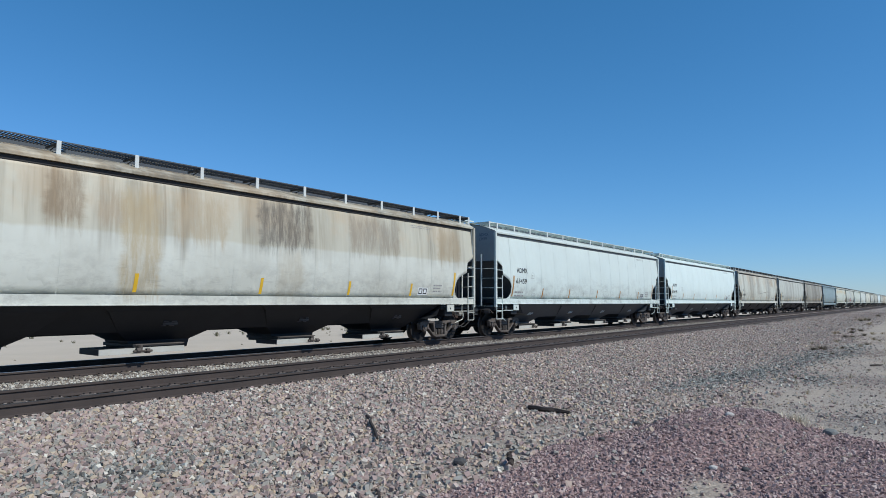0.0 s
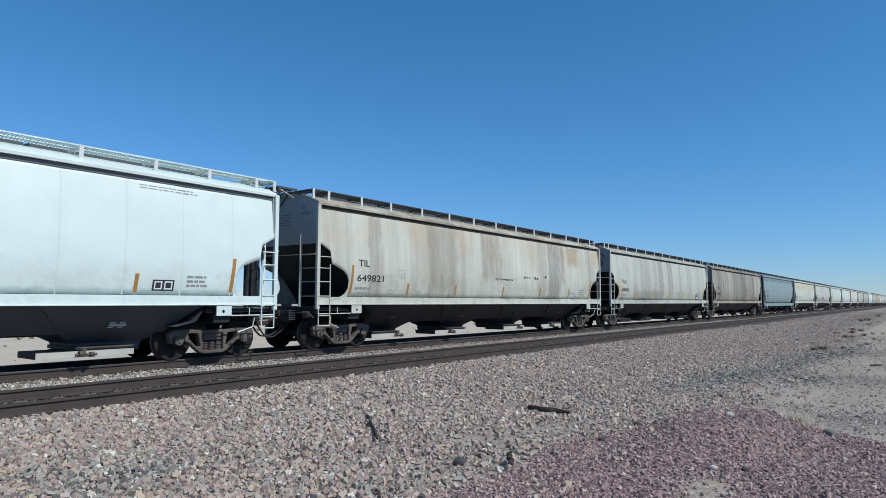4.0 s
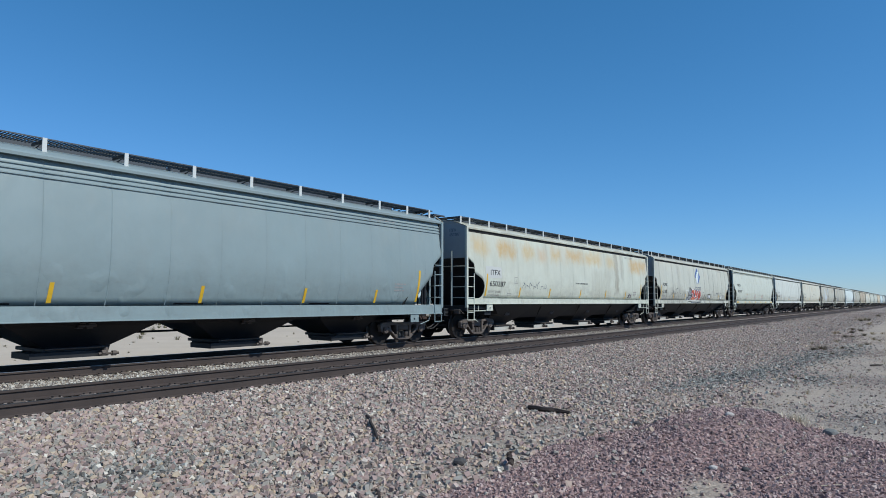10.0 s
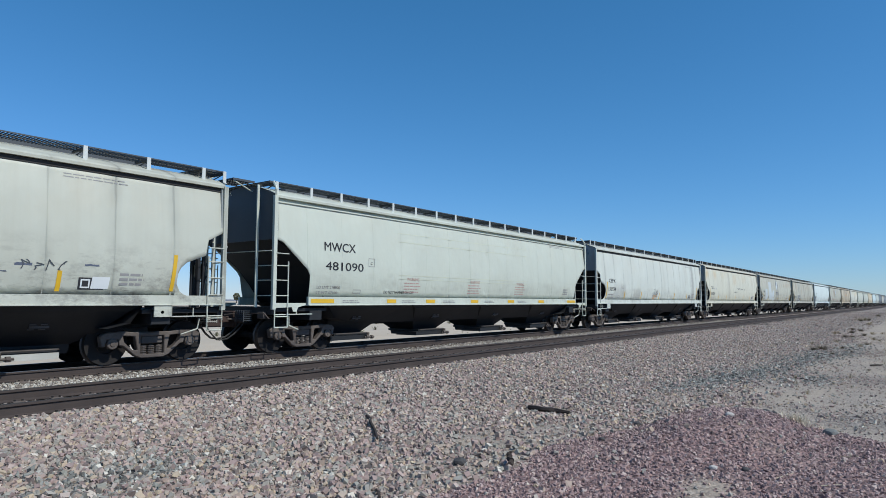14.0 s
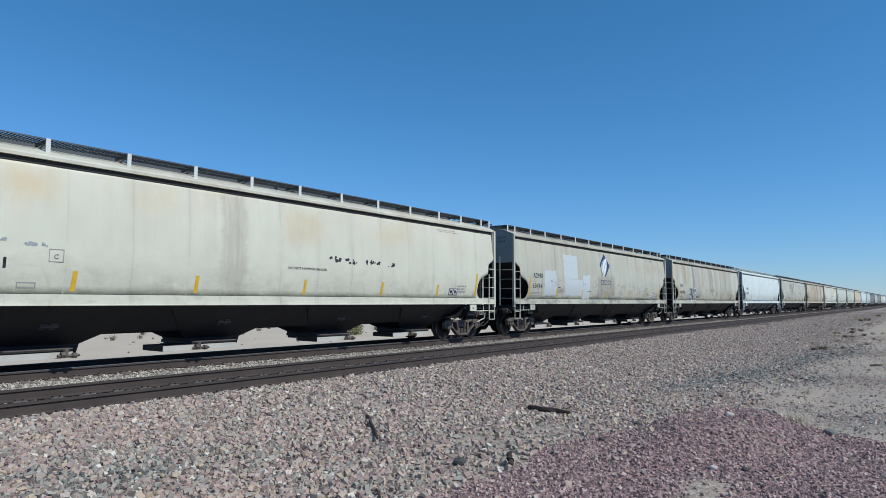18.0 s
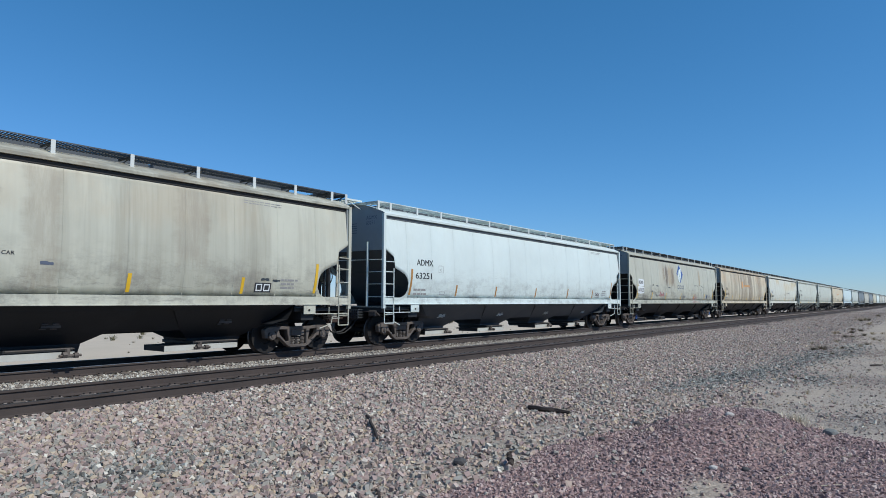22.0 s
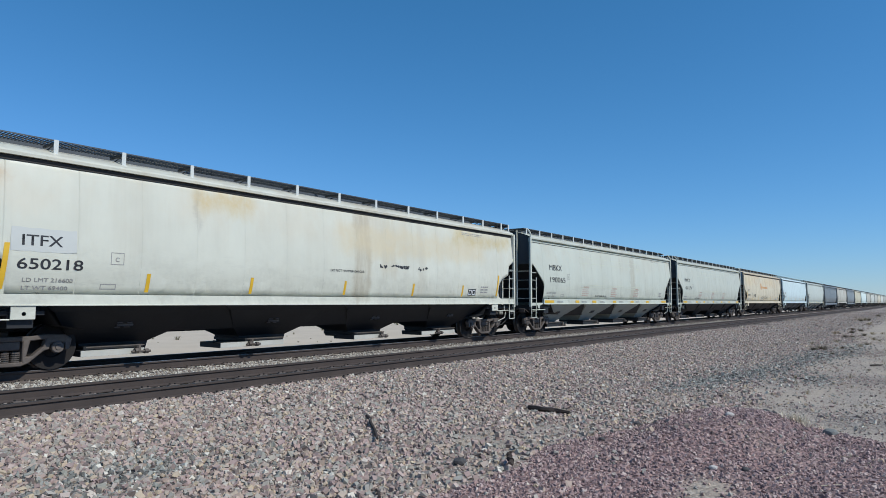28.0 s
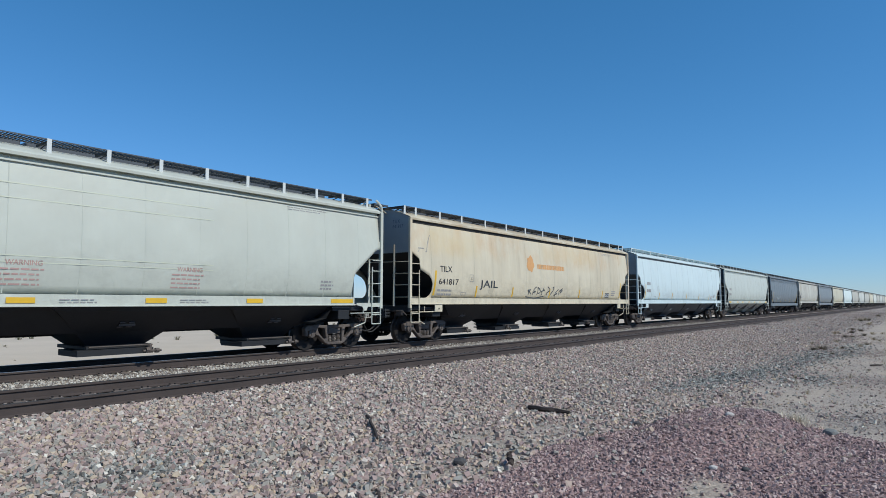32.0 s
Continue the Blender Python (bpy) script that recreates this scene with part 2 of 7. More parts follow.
# ---- lettering, as flat outlines of unit height, made before the scene fills ----
def letters(words):
    made = {}
    for w in sorted(words):
        cu = bpy.data.curves.new("lettering", "FONT")
        cu.body, cu.resolution_u = w, 3
        ob = new("lettering", cu)
        me = bpy.data.meshes.new_from_object(ob.evaluated_get(bpy.context.evaluated_depsgraph_get()))
        v = np.array([q.co[:2] for q in me.vertices])
        lo, hi = v.min(0), v.max(0)
        made[w] = ((v - lo) / (hi[1] - lo[1]), [tuple(f.vertices) for f in me.polygons])
        bpy.data.objects.remove(ob)
        bpy.data.meshes.remove(me)
    return made


MARKS = {1: ("ADMX", "63459"), 2: ("ADMX", "636195"), 3: ("TIL", "649821"), 4: ("TILX", "640602"), 5: ("TILX", "642062"), 6: ("ADMX", "62107"), 7: ("ITFX", "650287"),
         8: ("ADMX", "63105"), 9: ("MWCX", "481090"), 10: ("CEFX", "136934"), 11: ("TILX", "650251"), 12: ("ADMX", "63414"), 13: ("TILX", "649956"), 14: ("ADMX", "63251"), 15: ("ADMX", "63422"),
         16: ("TILX", "641615"), 17: ("ITFX", "650218"), 18: ("MBKX", "190065"), 19: ("MWCX", "481179"), 20: ("TILX", "641817")}
LIMITS = {4: ("LD LMT 216600", "LT WT 69400"), 6: ("LD LMT 219600", "LT WT 66400"), 9: ("LD LMT 218900", "LT WT 67100"), 15: ("LD LMT 217500", "LT WT 68500"), 18: ("LD LMT 217800", "LT WT 68200"), 2: ("LD LMT 217500", "LT WT 68500"), 5: ("LD LMT 216700", "LT WT 69300"), 7: ("LD LMT 216600", "LT WT 69400"), 11: ("LD LMT 216800", "LT WT 68200"), 13: ("LD LMT 216300", "LT WT 69700"), 17: ("LD LMT 216600", "LT WT 69400")}
LETTERS = letters({w for pair in (*MARKS.values(), *LIMITS.values()) for w in pair} | {"DO NOT HAMMER ON CAR", "WARNING", "C", "JAIL"})


# ---- helpers for shapes ----
def part(name, bm, mat, parent=None, label=""):
    """One bmesh (or mesh) as one object under its thing."""
    me = bm
    if not isinstance(bm, bpy.types.Mesh):
        me = bpy.data.meshes.new(name)
        bm.to_mesh(me)
        bm.free()
        me.materials.append(mat)
    ob = new(name, me)
    ob.parent = parent
    return tagged(ob, label)


def box(bm, x0, x1, y0, y1, z0, z1):
    v = [bm.verts.new((x, y, z)) for x in (x0, x1) for y in (y0, y1) for z in (z0, z1)]
    for f in ((0, 1, 3, 2), (4, 6, 7, 5), (0, 4, 5, 1), (2, 3, 7, 6), (0, 2, 6, 4), (1, 5, 7, 3)):
        bm.faces.new([v[i] for i in f])
    return v


def boxes(*rows, bevel=0.0):
    bm = bmesh.new()
    for r in rows:
        box(bm, *r)
    if bevel:
        bmesh.ops.bevel(bm, geom=bm.edges[:], offset=bevel, segments=1, affect="EDGES")
    return bm


def rod(bm, a, b, r, n=6):
    a, b = Vector(a), Vector(b)
    q = (b - a).to_track_quat("Z", "Y").to_matrix()
    ring = [q @ Vector((math.cos(i * math.tau / n) * r, math.sin(i * math.tau / n) * r, 0)) for i in range(n)]
    lo, hi = [bm.verts.new(a + v) for v in ring], [bm.verts.new(b + v) for v in ring]
    for i in range(n):
        bm.faces.new((lo[i], lo[(i + 1) % n], hi[(i + 1) % n], hi[i]))
    bm.faces.new(lo[::-1])
    bm.faces.new(hi)


def rods(*rows):
    bm = bmesh.new()
    for a, b, r in rows:
        rod(bm, a, b, r)
    return bm


def bent(points, r, n=6):
    bm = bmesh.new()
    for a, b in zip(points, points[1:]):
        rod(bm, a, b, r, n)
    return bm


def plate(outer, holes, y0, y1):
    """A flat plate in the x-z plane with openings, from depth y0 to y1."""
    bm = bmesh.new()
    for loop in (outer, *holes):
        vs = [bm.verts.new((x, y0, z)) for x, z in loop]
        for a, b in zip(vs, vs[1:] + vs[:1]):
            bm.edges.new((a, b))
    bmesh.ops.triangle_fill(bm, edges=bm.edges[:], use_beauty=True, use_dissolve=False)
    got = bmesh.ops.extrude_face_region(bm, geom=bm.faces[:])
    bmesh.ops.translate(bm, vec=(0, y1 - y0, 0), verts=[g for g in got["geom"] if isinstance(g, bmesh.types.BMVert)])
    bmesh.ops.recalc_face_normals(bm, faces=bm.faces[:])
    return bm


def lathe(profile, n=28):
    """Rings round the y axis: profile of (y, radius)."""
    bm = bmesh.new()
    rings = []
    for y, r in profile:
        rings.append([bm.verts.new((r * math.cos(i * math.tau / n), y, r * math.sin(i * math.tau / n))) for i in range(n)])
    for a, b in zip(rings, rings[1:]):
        for i in range(n):
            bm.faces.new((a[i], b[i], b[(i + 1) % n], a[(i + 1) % n]))
    bm.faces.new(rings[0])
    bm.faces.new(rings[-1][::-1])
    bmesh.ops.recalc_face_normals(bm, faces=bm.faces[:])
    return bm


# ---- ground ----
def smooth(a, b, v):
    u = np.clip((v - a) / (b - a), 0, 1)
    return u * u * (3 - 2 * u)


def waves(x, y, seed, scale):
    """Cheap smooth unevenness between -1 and 1."""
    rng = np.random.default_rng(seed)
    out = 0
    for k in range(7):
        ang, ph, f = rng.uniform(0, 6.28), rng.uniform(0, 6.28), scale * rng.uniform(0.6, 2.2)
        out = out + np.sin((x * np.cos(ang) + y * np.sin(ang)) * f + ph)
    return out / 4.5


def heap(x, y):
    """How much purple gravel lies at a place, 0 to 1."""
    wob = waves(x, y, 3, 1.7)
    edge = 3.72 + 0.13 * wob - 0.22 * np.clip(x - 8.3, 0, 9)
    end = 11.0 - 0.45 * np.clip(2.2 - y, 0, 9) + 0.25 * waves(x, y, 5, 1.3)
    return smooth(0.0, 0.45, edge - y) * smooth(0.0, 0.9, end - x) * smooth(-1.0, 1.2, x - 1.0 - (3.2 - y) * 0.3)


def mound(x, y):
    """The raised part of the purple gravel."""
    r = np.hypot((x - 8.75 + 0.35 * (y - 2.2)) / 2.6, (y - 2.25) / np.where(y > 2.25, 1.05, 1.35)) * (1 + 0.07 * waves(x, y, 9, 2.0))
    return 0.31 * smooth(1.0, 0.12, r) + 0.035 * heap(x, y)


def height(x, y):
    x, y = np.asarray(x, float), np.asarray(y, float)
    z = -0.37 + 0.165 * smooth(6.0, 9.3, y) - 0.36 * smooth(17.3, 19.6, y)
    rough = 1 - smooth(8.9, 9.5, y) * smooth(18.0, 17.2, y)
    z = z + rough * (0.035 * waves(x, y, 1, 0.9) + 0.015 * waves(x, y, 2, 3.1))
    z = z + mound(x, y) * (y > -6)
    z = z + 0.5 * smooth(40, 160, np.abs(y - 12)) * waves(x, y, 7, 0.05)
    return z


def ground_material():
    m, nd, ln, bs = nodes_of("desert_ground")
    co = nd.new("ShaderNodeTexCoord").outputs["Object"]
    zone = nd.new("ShaderNodeVertexColor")
    zone.layer_name = "zone"
    sp = nd.new("ShaderNodeSeparateColor")
    ln.new(zone.outputs[0], sp.inputs[0])
    sand = mixed(nd, ln, noise_at(nd, ln, co, 0.7, 6), (0.495, 0.408, 0.302), (0.385, 0.315, 0.235))
    sand = mixed(nd, ln, noise_at(nd, ln, co, 35.0, 4), sand, (0.34, 0.28, 0.22))
    vor = nd.new("ShaderNodeTexVoronoi")
    vor.inputs["Scale"].default_value = 24.0
    ln.new(co, vor.inputs["Vector"])
    hue = nd.new("ShaderNodeSeparateColor")
    ln.new(vor.outputs["Color"], hue.inputs[0])
    # tones lowered so the gaps between loose stones look shadowed
    stones = ramp(nd, [(0.0, (0.073, 0.060, 0.053)), (0.3, (0.185, 0.143, 0.124)), (0.6, (0.314, 0.255, 0.215)), (0.85, (0.370, 0.319, 0.262)), (1.0, (0.493, 0.437, 0.380))])
    ln.new(hue.outputs[0], stones.inputs[0])
    purple = ramp(nd, [(0.0, (0.103, 0.064, 0.064)), (0.5, (0.259, 0.161, 0.149)), (1.0, (0.396, 0.264, 0.233))])
    ln.new(hue.outputs[0], purple.inputs[0])
    green = ramp(nd, [(0.0, (0.060, 0.060, 0.055)), (0.5, (0.150, 0.154, 0.138)), (1.0, (0.29, 0.29, 0.26))])
    ln.new(hue.outputs[0], green.inputs[0])
    fine = nd.new("ShaderNodeTexVoronoi")
    fine.inputs["Scale"].default_value = 48.0
    ln.new(co, fine.inputs["Vector"])
    bit = nd.new("ShaderNodeSeparateColor")
    ln.new(fine.outputs["Color"], bit.inputs[0])
    grit = ramp(nd, [(0.0, (0.09, 0.08, 0.07)), (0.35, (0.24, 0.205, 0.17)), (0.7, (0.36, 0.30, 0.25)), (1.0, (0.46, 0.41, 0.34))])
    ln.new(bit.outputs[0], grit.inputs[0])
    patch = ramp(nd, [(0.42, 0.05), (0.58, 0.75)])
    ln.new(noise_at(nd, ln, mapped(nd, ln, co, (0.5, 1.0, 1.0)), 0.9, 7, 0.65), patch.inputs[0])
    near = nd.new("ShaderNodeSeparateXYZ")
    ln.new(co, near.inputs[0])
    verge = ramp(nd, [(0.0, 1.0), (1.0, 0.0)])
    ln.new(sums(nd, ln, "MULTIPLY", sums(nd, ln, "SUBTRACT", near.outputs[1], 9.0), 0.2), verge.inputs[0])
    sand = mixed(nd, ln, sums(nd, ln, "MULTIPLY", patch.outputs[0], verge.outputs[0]), sand, grit.outputs[0])
    beyond = ramp(nd, [(0.0, 0.0), (1.0, 1.0)])
    ln.new(sums(nd, ln, "MULTIPLY", sums(nd, ln, "SUBTRACT", near.outputs[1], 18.5), 0.3), beyond.inputs[0])
    pale = mixed(nd, ln, noise_at(nd, ln, co, 0.35, 6, 0.65), (0.60, 0.505, 0.39), (0.43, 0.36, 0.27))
    sand = mixed(nd, ln, beyond.outputs[0], sand, pale)
    c = mixed(nd, ln, sp.outputs[0], sand, stones.outputs[0])
    c = mixed(nd, ln, sp.outputs[1], c, purple.outputs[0])
    c = mixed(nd, ln, sums(nd, ln, "MULTIPLY", sp.outputs[2], 0.7), c, green.outputs[0])
    ln.new(c, bs.inputs["Base Color"])
    bs.inputs["Roughness"].default_value = 0.95
    rock = sums(nd, ln, "MULTIPLY", sums(nd, ln, "SUBTRACT", 0.6, vor.outputs["Distance"]), sums(nd, ln, "MAXIMUM", sp.outputs[0], sp.outputs[1]))
    bumped(nd, ln, bs, sums(nd, ln, "ADD", rock, sums(nd, ln, "MULTIPLY", noise_at(nd, ln, co, 12.0, 6), 0.35)), 0.8, 0.05)
    return m


def zone_at(x, y):
    """Shares of ballast, purple gravel and dark greenish stone."""
    wob = 0.5 * waves(x, y, 11, 0.8) + 0.25 * waves(x, y, 12, 2.4)
    ballast = smooth(-0.6, 0.8, y - 3.9 - 0.6 * wob) * smooth(19.2, 18.2, y)
    ballast = np.maximum(ballast, 0.55 * smooth(-0.5, 0.5, y - 2.8 - 0.5 * wob) * smooth(19.2, 18.2, y))
    strip = np.exp(-((y - 4.55 + 0.27 * (x - 6.5) - 0.25 * wob) / 0.34) ** 2) * smooth(5.4, 6.8, x) * smooth(17, 13, x)
    ballast = ballast * (1 - 0.85 * strip)
    track = np.exp(-((y - 1.0 - 0.03 * x - 0.5 * wob) / 0.9) ** 2)
    ballast = np.maximum(ballast, 0.80 * smooth(-0.05, 0.6, waves(x, y, 41, 0.5) + 0.5 * waves(x, y, 42, 1.7)) * smooth(60, 20, x) * smooth(-14, -8, y) * (1 - track) * smooth(19.2, 18.2, y))
    path = np.exp(-((x - 14.6) / 2.6) ** 2 - ((y - 1.6 + 0.35 * (x - 14.6)) / 0.55) ** 2) + np.exp(-((x - 21) / 4.0) ** 2 - ((y - 1.5 - 0.2 * wob) / 0.6) ** 2)
    ballast = ballast * (1 - 0.9 * np.clip(path, 0, 1))
    strewn = np.exp(-((x - 11.3 - 0.3 * wob) / 0.75) ** 2) * smooth(2.1, 1.5, y) + np.exp(-((x - 16.8 - 0.8 * wob) / 1.5) ** 2) * smooth(3.6, 2.9, y) + 0.8 * np.exp(-((x - 26.5 - wob) / 2.2) ** 2)
    ballast = np.maximum(ballast, 0.75 * np.clip(strewn, 0, 1) * smooth(-0.5, 0.2, waves(x, y, 44, 2.2) + 0.3) * smooth(-8, -4, y) * smooth(19.2, 18.2, y))
    purple = smooth(0.25, 0.6, heap(x, y) + 0.12 * wob) * (1 - np.clip(1.5 * np.exp(-((x - 6.22 - 0.2 * wob) / 0.42) ** 2 - ((y - 1.70 - 0.1 * wob) / 0.20) ** 2), 0, 0.97)) * (1 - 0.5 * smooth(0.2, 0.9, waves(x, y, 51, 1.9)) * smooth(2.4, 1.2, y))
    dark = 0.95 * smooth(11.5, 13.5, x) * smooth(33, 24, x) * np.exp(-((y - 3.85 + 0.105 * (x - 14) - wob * 0.35) / (0.52 + 0.012 * (x - 14))) ** 2)
    dark = np.maximum(dark, 0.85 * smooth(-0.1, 0.6, wob + 0.35) * np.exp(-((x - 3.4) / 1.2) ** 2 - ((y - 6.3) / 1.1) ** 2))
    dark = np.maximum(dark, 0.40 * np.clip(strewn, 0, 1) * smooth(-0.2, 0.5, waves(x, y, 45, 1.4)) * smooth(-6, -3, y) * smooth(30, 20, x) * smooth(5.0, 4.0, y))
    return ballast, purple, dark


def grid_steps(*spans):
    out = [spans[0][0]]
    for a, b, n in spans:
        out += list(np.linspace(a, b, n + 1)[1:])
    return np.array(out)


def build_ground():
    xs = grid_steps((-3500, -300, 8), (-300, -20, 20), (-20, -2, 30), (-2, 14, 130), (14, 40, 100), (40, 120, 60), (120, 600, 40), (600, 4500, 10))
    ys = grid_steps((-2500, -100, 8), (-100, -8, 20), (-8, 0, 40), (0, 10, 115), (10, 20, 50), (20, 60, 50), (60, 400, 40), (400, 4500, 12))
    gx, gy = np.meshgrid(xs, ys, indexing="ij")
    gz = height(gx, gy)
    n, k = gx.shape
    verts = np.stack([gx.ravel(), gy.ravel(), gz.ravel()], 1)
    i, j = np.meshgrid(np.arange(n - 1), np.arange(k - 1), indexing="ij")
    a = (i * k + j).ravel()
    faces = np.stack([a, a + k, a + k + 1, a + 1], 1)
    me = bpy.data.meshes.new("ground")
    me.from_pydata(verts.tolist(), [], faces.tolist())
    b, p, d = zone_at(gx.ravel(), gy.ravel())
    lay = me.color_attributes.new("zone", "FLOAT_COLOR", "POINT")
    lay.data.foreach_set("color", np.stack([b, p, d, np.ones_like(b)], 1).astype(np.float32).ravel())
    me.materials.append(ground_material())
    for f in me.polygons:
        f.use_smooth = True
    tagged(new("ground", me), "pale sandy desert ground with crushed stone beside the tracks", "ground", kind="structure")


def stone_material(name, stops, rough=0.9):
    m, nd, ln, bs = nodes_of(name)
    geo = nd.new("ShaderNodeNewGeometry")
    r = ramp(nd, stops)
    r.color_ramp.interpolation = "LINEAR"
    ln.new(geo.outputs["Random Per Island"], r.inputs[0])
    co = nd.new("ShaderNodeTexCoord").outputs["Object"]
    c = mixed(nd, ln, noise_at(nd, ln, co, 60.0, 3), r.outputs[0], (0.24, 0.20, 0.18))
    c = mixed(nd, ln, 0.45, r.outputs[0], c)
    ln.new(c, bs.inputs["Base Color"])
    bs.inputs["Roughness"].default_value = rough
    return m


def scatter_stones(name, label, mat, count, place, size, seed, sunk=0.25, corners=8):
    """Crushed stones, each a small uneven block lying on the ground."""
    rng = np.random.default_rng(seed)
    x, y = place(rng, count)
    n = len(x)
    s = size[0] + (size[1] - size[0]) * rng.random(n) ** 2.2
    if corners == 8:
        cube = np.array([(a, b, c) for a in (-1, 1) for b in (-1, 1) for c in (-1, 1)], float)
        quads = [(0, 1, 3, 2), (4, 6, 7, 5), (0, 4, 5, 1), (2, 3, 7, 6), (0, 2, 6, 4), (1, 5, 7, 3)]
    else:
        cube = np.array([(1.3, 0, 0), (-1.3, 0, 0), (0, 1.3, 0), (0, -1.3, 0), (0, 0, 1.3), (0, 0, -1.3)])
        quads = [(0, 2, 4), (2, 1, 4), (1, 3, 4), (3, 0, 4), (2, 0, 5), (1, 2, 5), (3, 1, 5), (0, 3, 5)]
    quads = np.array(quads)
    v = cube[None] + rng.uniform(-0.45, 0.45, (n, corners, 3))
    v = v * (s[:, None, None] * rng.uniform(0.55, 1.15, (n, 1, 3)) * 0.5)
    q = rng.normal(size=(n, 4))
    q /= np.linalg.norm(q, axis=1)[:, None]
    w, a, b, c = q.T
    rot = np.stack([1 - 2 * (b * b + c * c), 2 * (a * b - c * w), 2 * (a * c + b * w), 2 * (a * b + c * w), 1 - 2 * (a * a + c * c), 2 * (b * c - a * w),
                    2 * (a * c - b * w), 2 * (b * c + a * w), 1 - 2 * (a * a + b * b)], 1).reshape(n, 3, 3)
    v = np.einsum("nij,nkj->nki", rot, v)
    v += np.stack([x, y, height(x, y) + s * (0.5 - sunk) * rng.uniform(0.3, 1.0, n)], 1)[:, None]
    k = quads.shape[1]
    faces = (quads[None] + (np.arange(n) * corners)[:, None, None]).reshape(-1, k)
    me = bpy.data.meshes.new(name)
    me.vertices.add(n * corners)
    me.vertices.foreach_set("co", v.astype(np.float32).ravel())
    me.loops.add(len(faces) * k)
    me.loops.foreach_set("vertex_index", faces.astype(np.int32).ravel())
    me.polygons.add(len(faces))
    me.polygons.foreach_set("loop_start", np.arange(0, len(faces) * k, k, dtype=np.int32))
    me.polygons.foreach_set("use_smooth", np.zeros(len(faces), dtype=bool))
    me.update(calc_edges=True)
    me.materials.append(mat)
    return tagged(new(name, me), label, "gravel", kind="stuff")


build_ground()
BALLAST = stone_material("ballast_stone", [(0.0, (0.081, 0.066, 0.057)), (0.08, (0.260, 0.187, 0.163)), (0.20, (0.432, 0.303, 0.270)), (0.32, (0.497, 0.379, 0.291)), (0.42, (0.292, 0.293, 0.240)), (0.52, (0.508, 0.400, 0.342)), (0.62, (0.313, 0.218, 0.199)), (0.72, (0.540, 0.426, 0.275)), (0.80, (0.389, 0.320, 0.275)), (0.88, (0.254, 0.267, 0.230)), (0.95, (0.561, 0.485, 0.408)), (0.995, (0.713, 0.672, 0.561))])
PURPLE = stone_material("purple_gravel", [(0.0, (0.120, 0.078, 0.078)), (0.4, (0.325, 0.214, 0.202)), (0.8, (0.475, 0.335, 0.305)), (1.0, (0.600, 0.480, 0.414))])
GREENISH = stone_material("greenish_grey_stone", [(0.0, (0.045, 0.046, 0.042)), (0.35, (0.15, 0.158, 0.138)), (0.7, (0.29, 0.30, 0.262)), (1.0, (0.56, 0.56, 0.49))])


def bare_ballast(x, y):
    b, p, d = zone_at(x, y)
    return b * (1 - 0.95 * p) * (1 - 0.9 * d)


STAINED = stone_material("rust_stained_stone", [(0.0, (0.10, 0.078, 0.065)), (0.5, (0.21, 0.17, 0.145)), (1.0, (0.32, 0.27, 0.235))])
PALE = stone_material("pale_ballast_stone", [(0.0, (0.16, 0.145, 0.12)), (0.25, (0.36, 0.33, 0.27)), (0.6, (0.50, 0.46, 0.38)), (0.9, (0.60, 0.56, 0.47)), (1.0, (0.75, 0.73, 0.64))])


def along(x0, x1, y0, y1, power=1.0, keep=None):
    """Places in a strip, thinning out away from the camera."""
    def place(rng, n):
        x = x0 + (x1 - x0) * rng.random(n) ** power
        y = rng.uniform(y0, y1, n)
        if keep is None:
            return x, y
        ok = rng.random(n) < keep(x, y)
        return x[ok], y[ok]
    return place


scatter_stones("ballast", "pinkish grey crushed stone ballast on the track shoulder", BALLAST, 150000, along(0.5, 40, 2.2, 9.76, 2.0, bare_ballast), (0.014, 0.062), 21, sunk=0.12)
scatter_stones("ballast", "pinkish grey crushed stone ballast along the track shoulder", BALLAST, 16000, along(30, 130, 2.8, 9.7, 1.4, lambda x, y: zone_at(x, y)[0]), (0.04, 0.11), 27, corners=6)
scatter_stones("ballast", "rust stained crushed stone ballast between the rails", STAINED, 9000, along(1, 34, 9.93, 11.27, 1.6), (0.02, 0.05), 22, corners=6)
scatter_stones("ballast", "pale crushed stone ballast between the two tracks", PALE, 26000, along(1, 60, 11.43, 14.03, 1.7), (0.022, 0.06), 23, corners=6)
scatter_stones("gravel", "purple crushed gravel in a low heap", PURPLE, 75000, along(2.0, 12, -1.5, 4.0, 1.2, lambda x, y: zone_at(x, y)[1] ** 0.7), (0.010, 0.045), 24, corners=6)
scatter_stones("gravel", "dark greenish grey stones strewn over sand", GREENISH, 46000, along(2, 34, 1.6, 7.2, 1.25, lambda x, y: np.clip(zone_at(x, y)[2] * 1.3, 0.0, 1)), (0.02, 0.07), 25, corners=6)
scatter_stones("gravel", "patches of fine brown and grey gravel on sand", BALLAST, 70000, along(8, 40, -4.0, 4.0, 1.5, lambda x, y: 0.8 * bare_ballast(x, y) * (1 - zone_at(x, y)[1]) + 0.55 * (0.6 + 0.5 * waves(x, y, 61, 1.1)) * smooth(-0.5, 0.5, waves(x, y, 62, 0.7)) * (1 - 0.8 * zone_at(x, y)[1])), (0.012, 0.055), 28, corners=6)
scatter_stones("gravel", "loose mixed stones on bare sandy ground", BALLAST, 40000, along(1.5, 34, -3.0, 5.5, 1.6, lambda x, y: (0.40 + 0.45 * waves(x, y, 31, 1.2)) * (1 - 0.9 * zone_at(x, y)[1]) * (1 - 0.7 * zone_at(x, y)[2])), (0.008, 0.050), 26, corners=6)


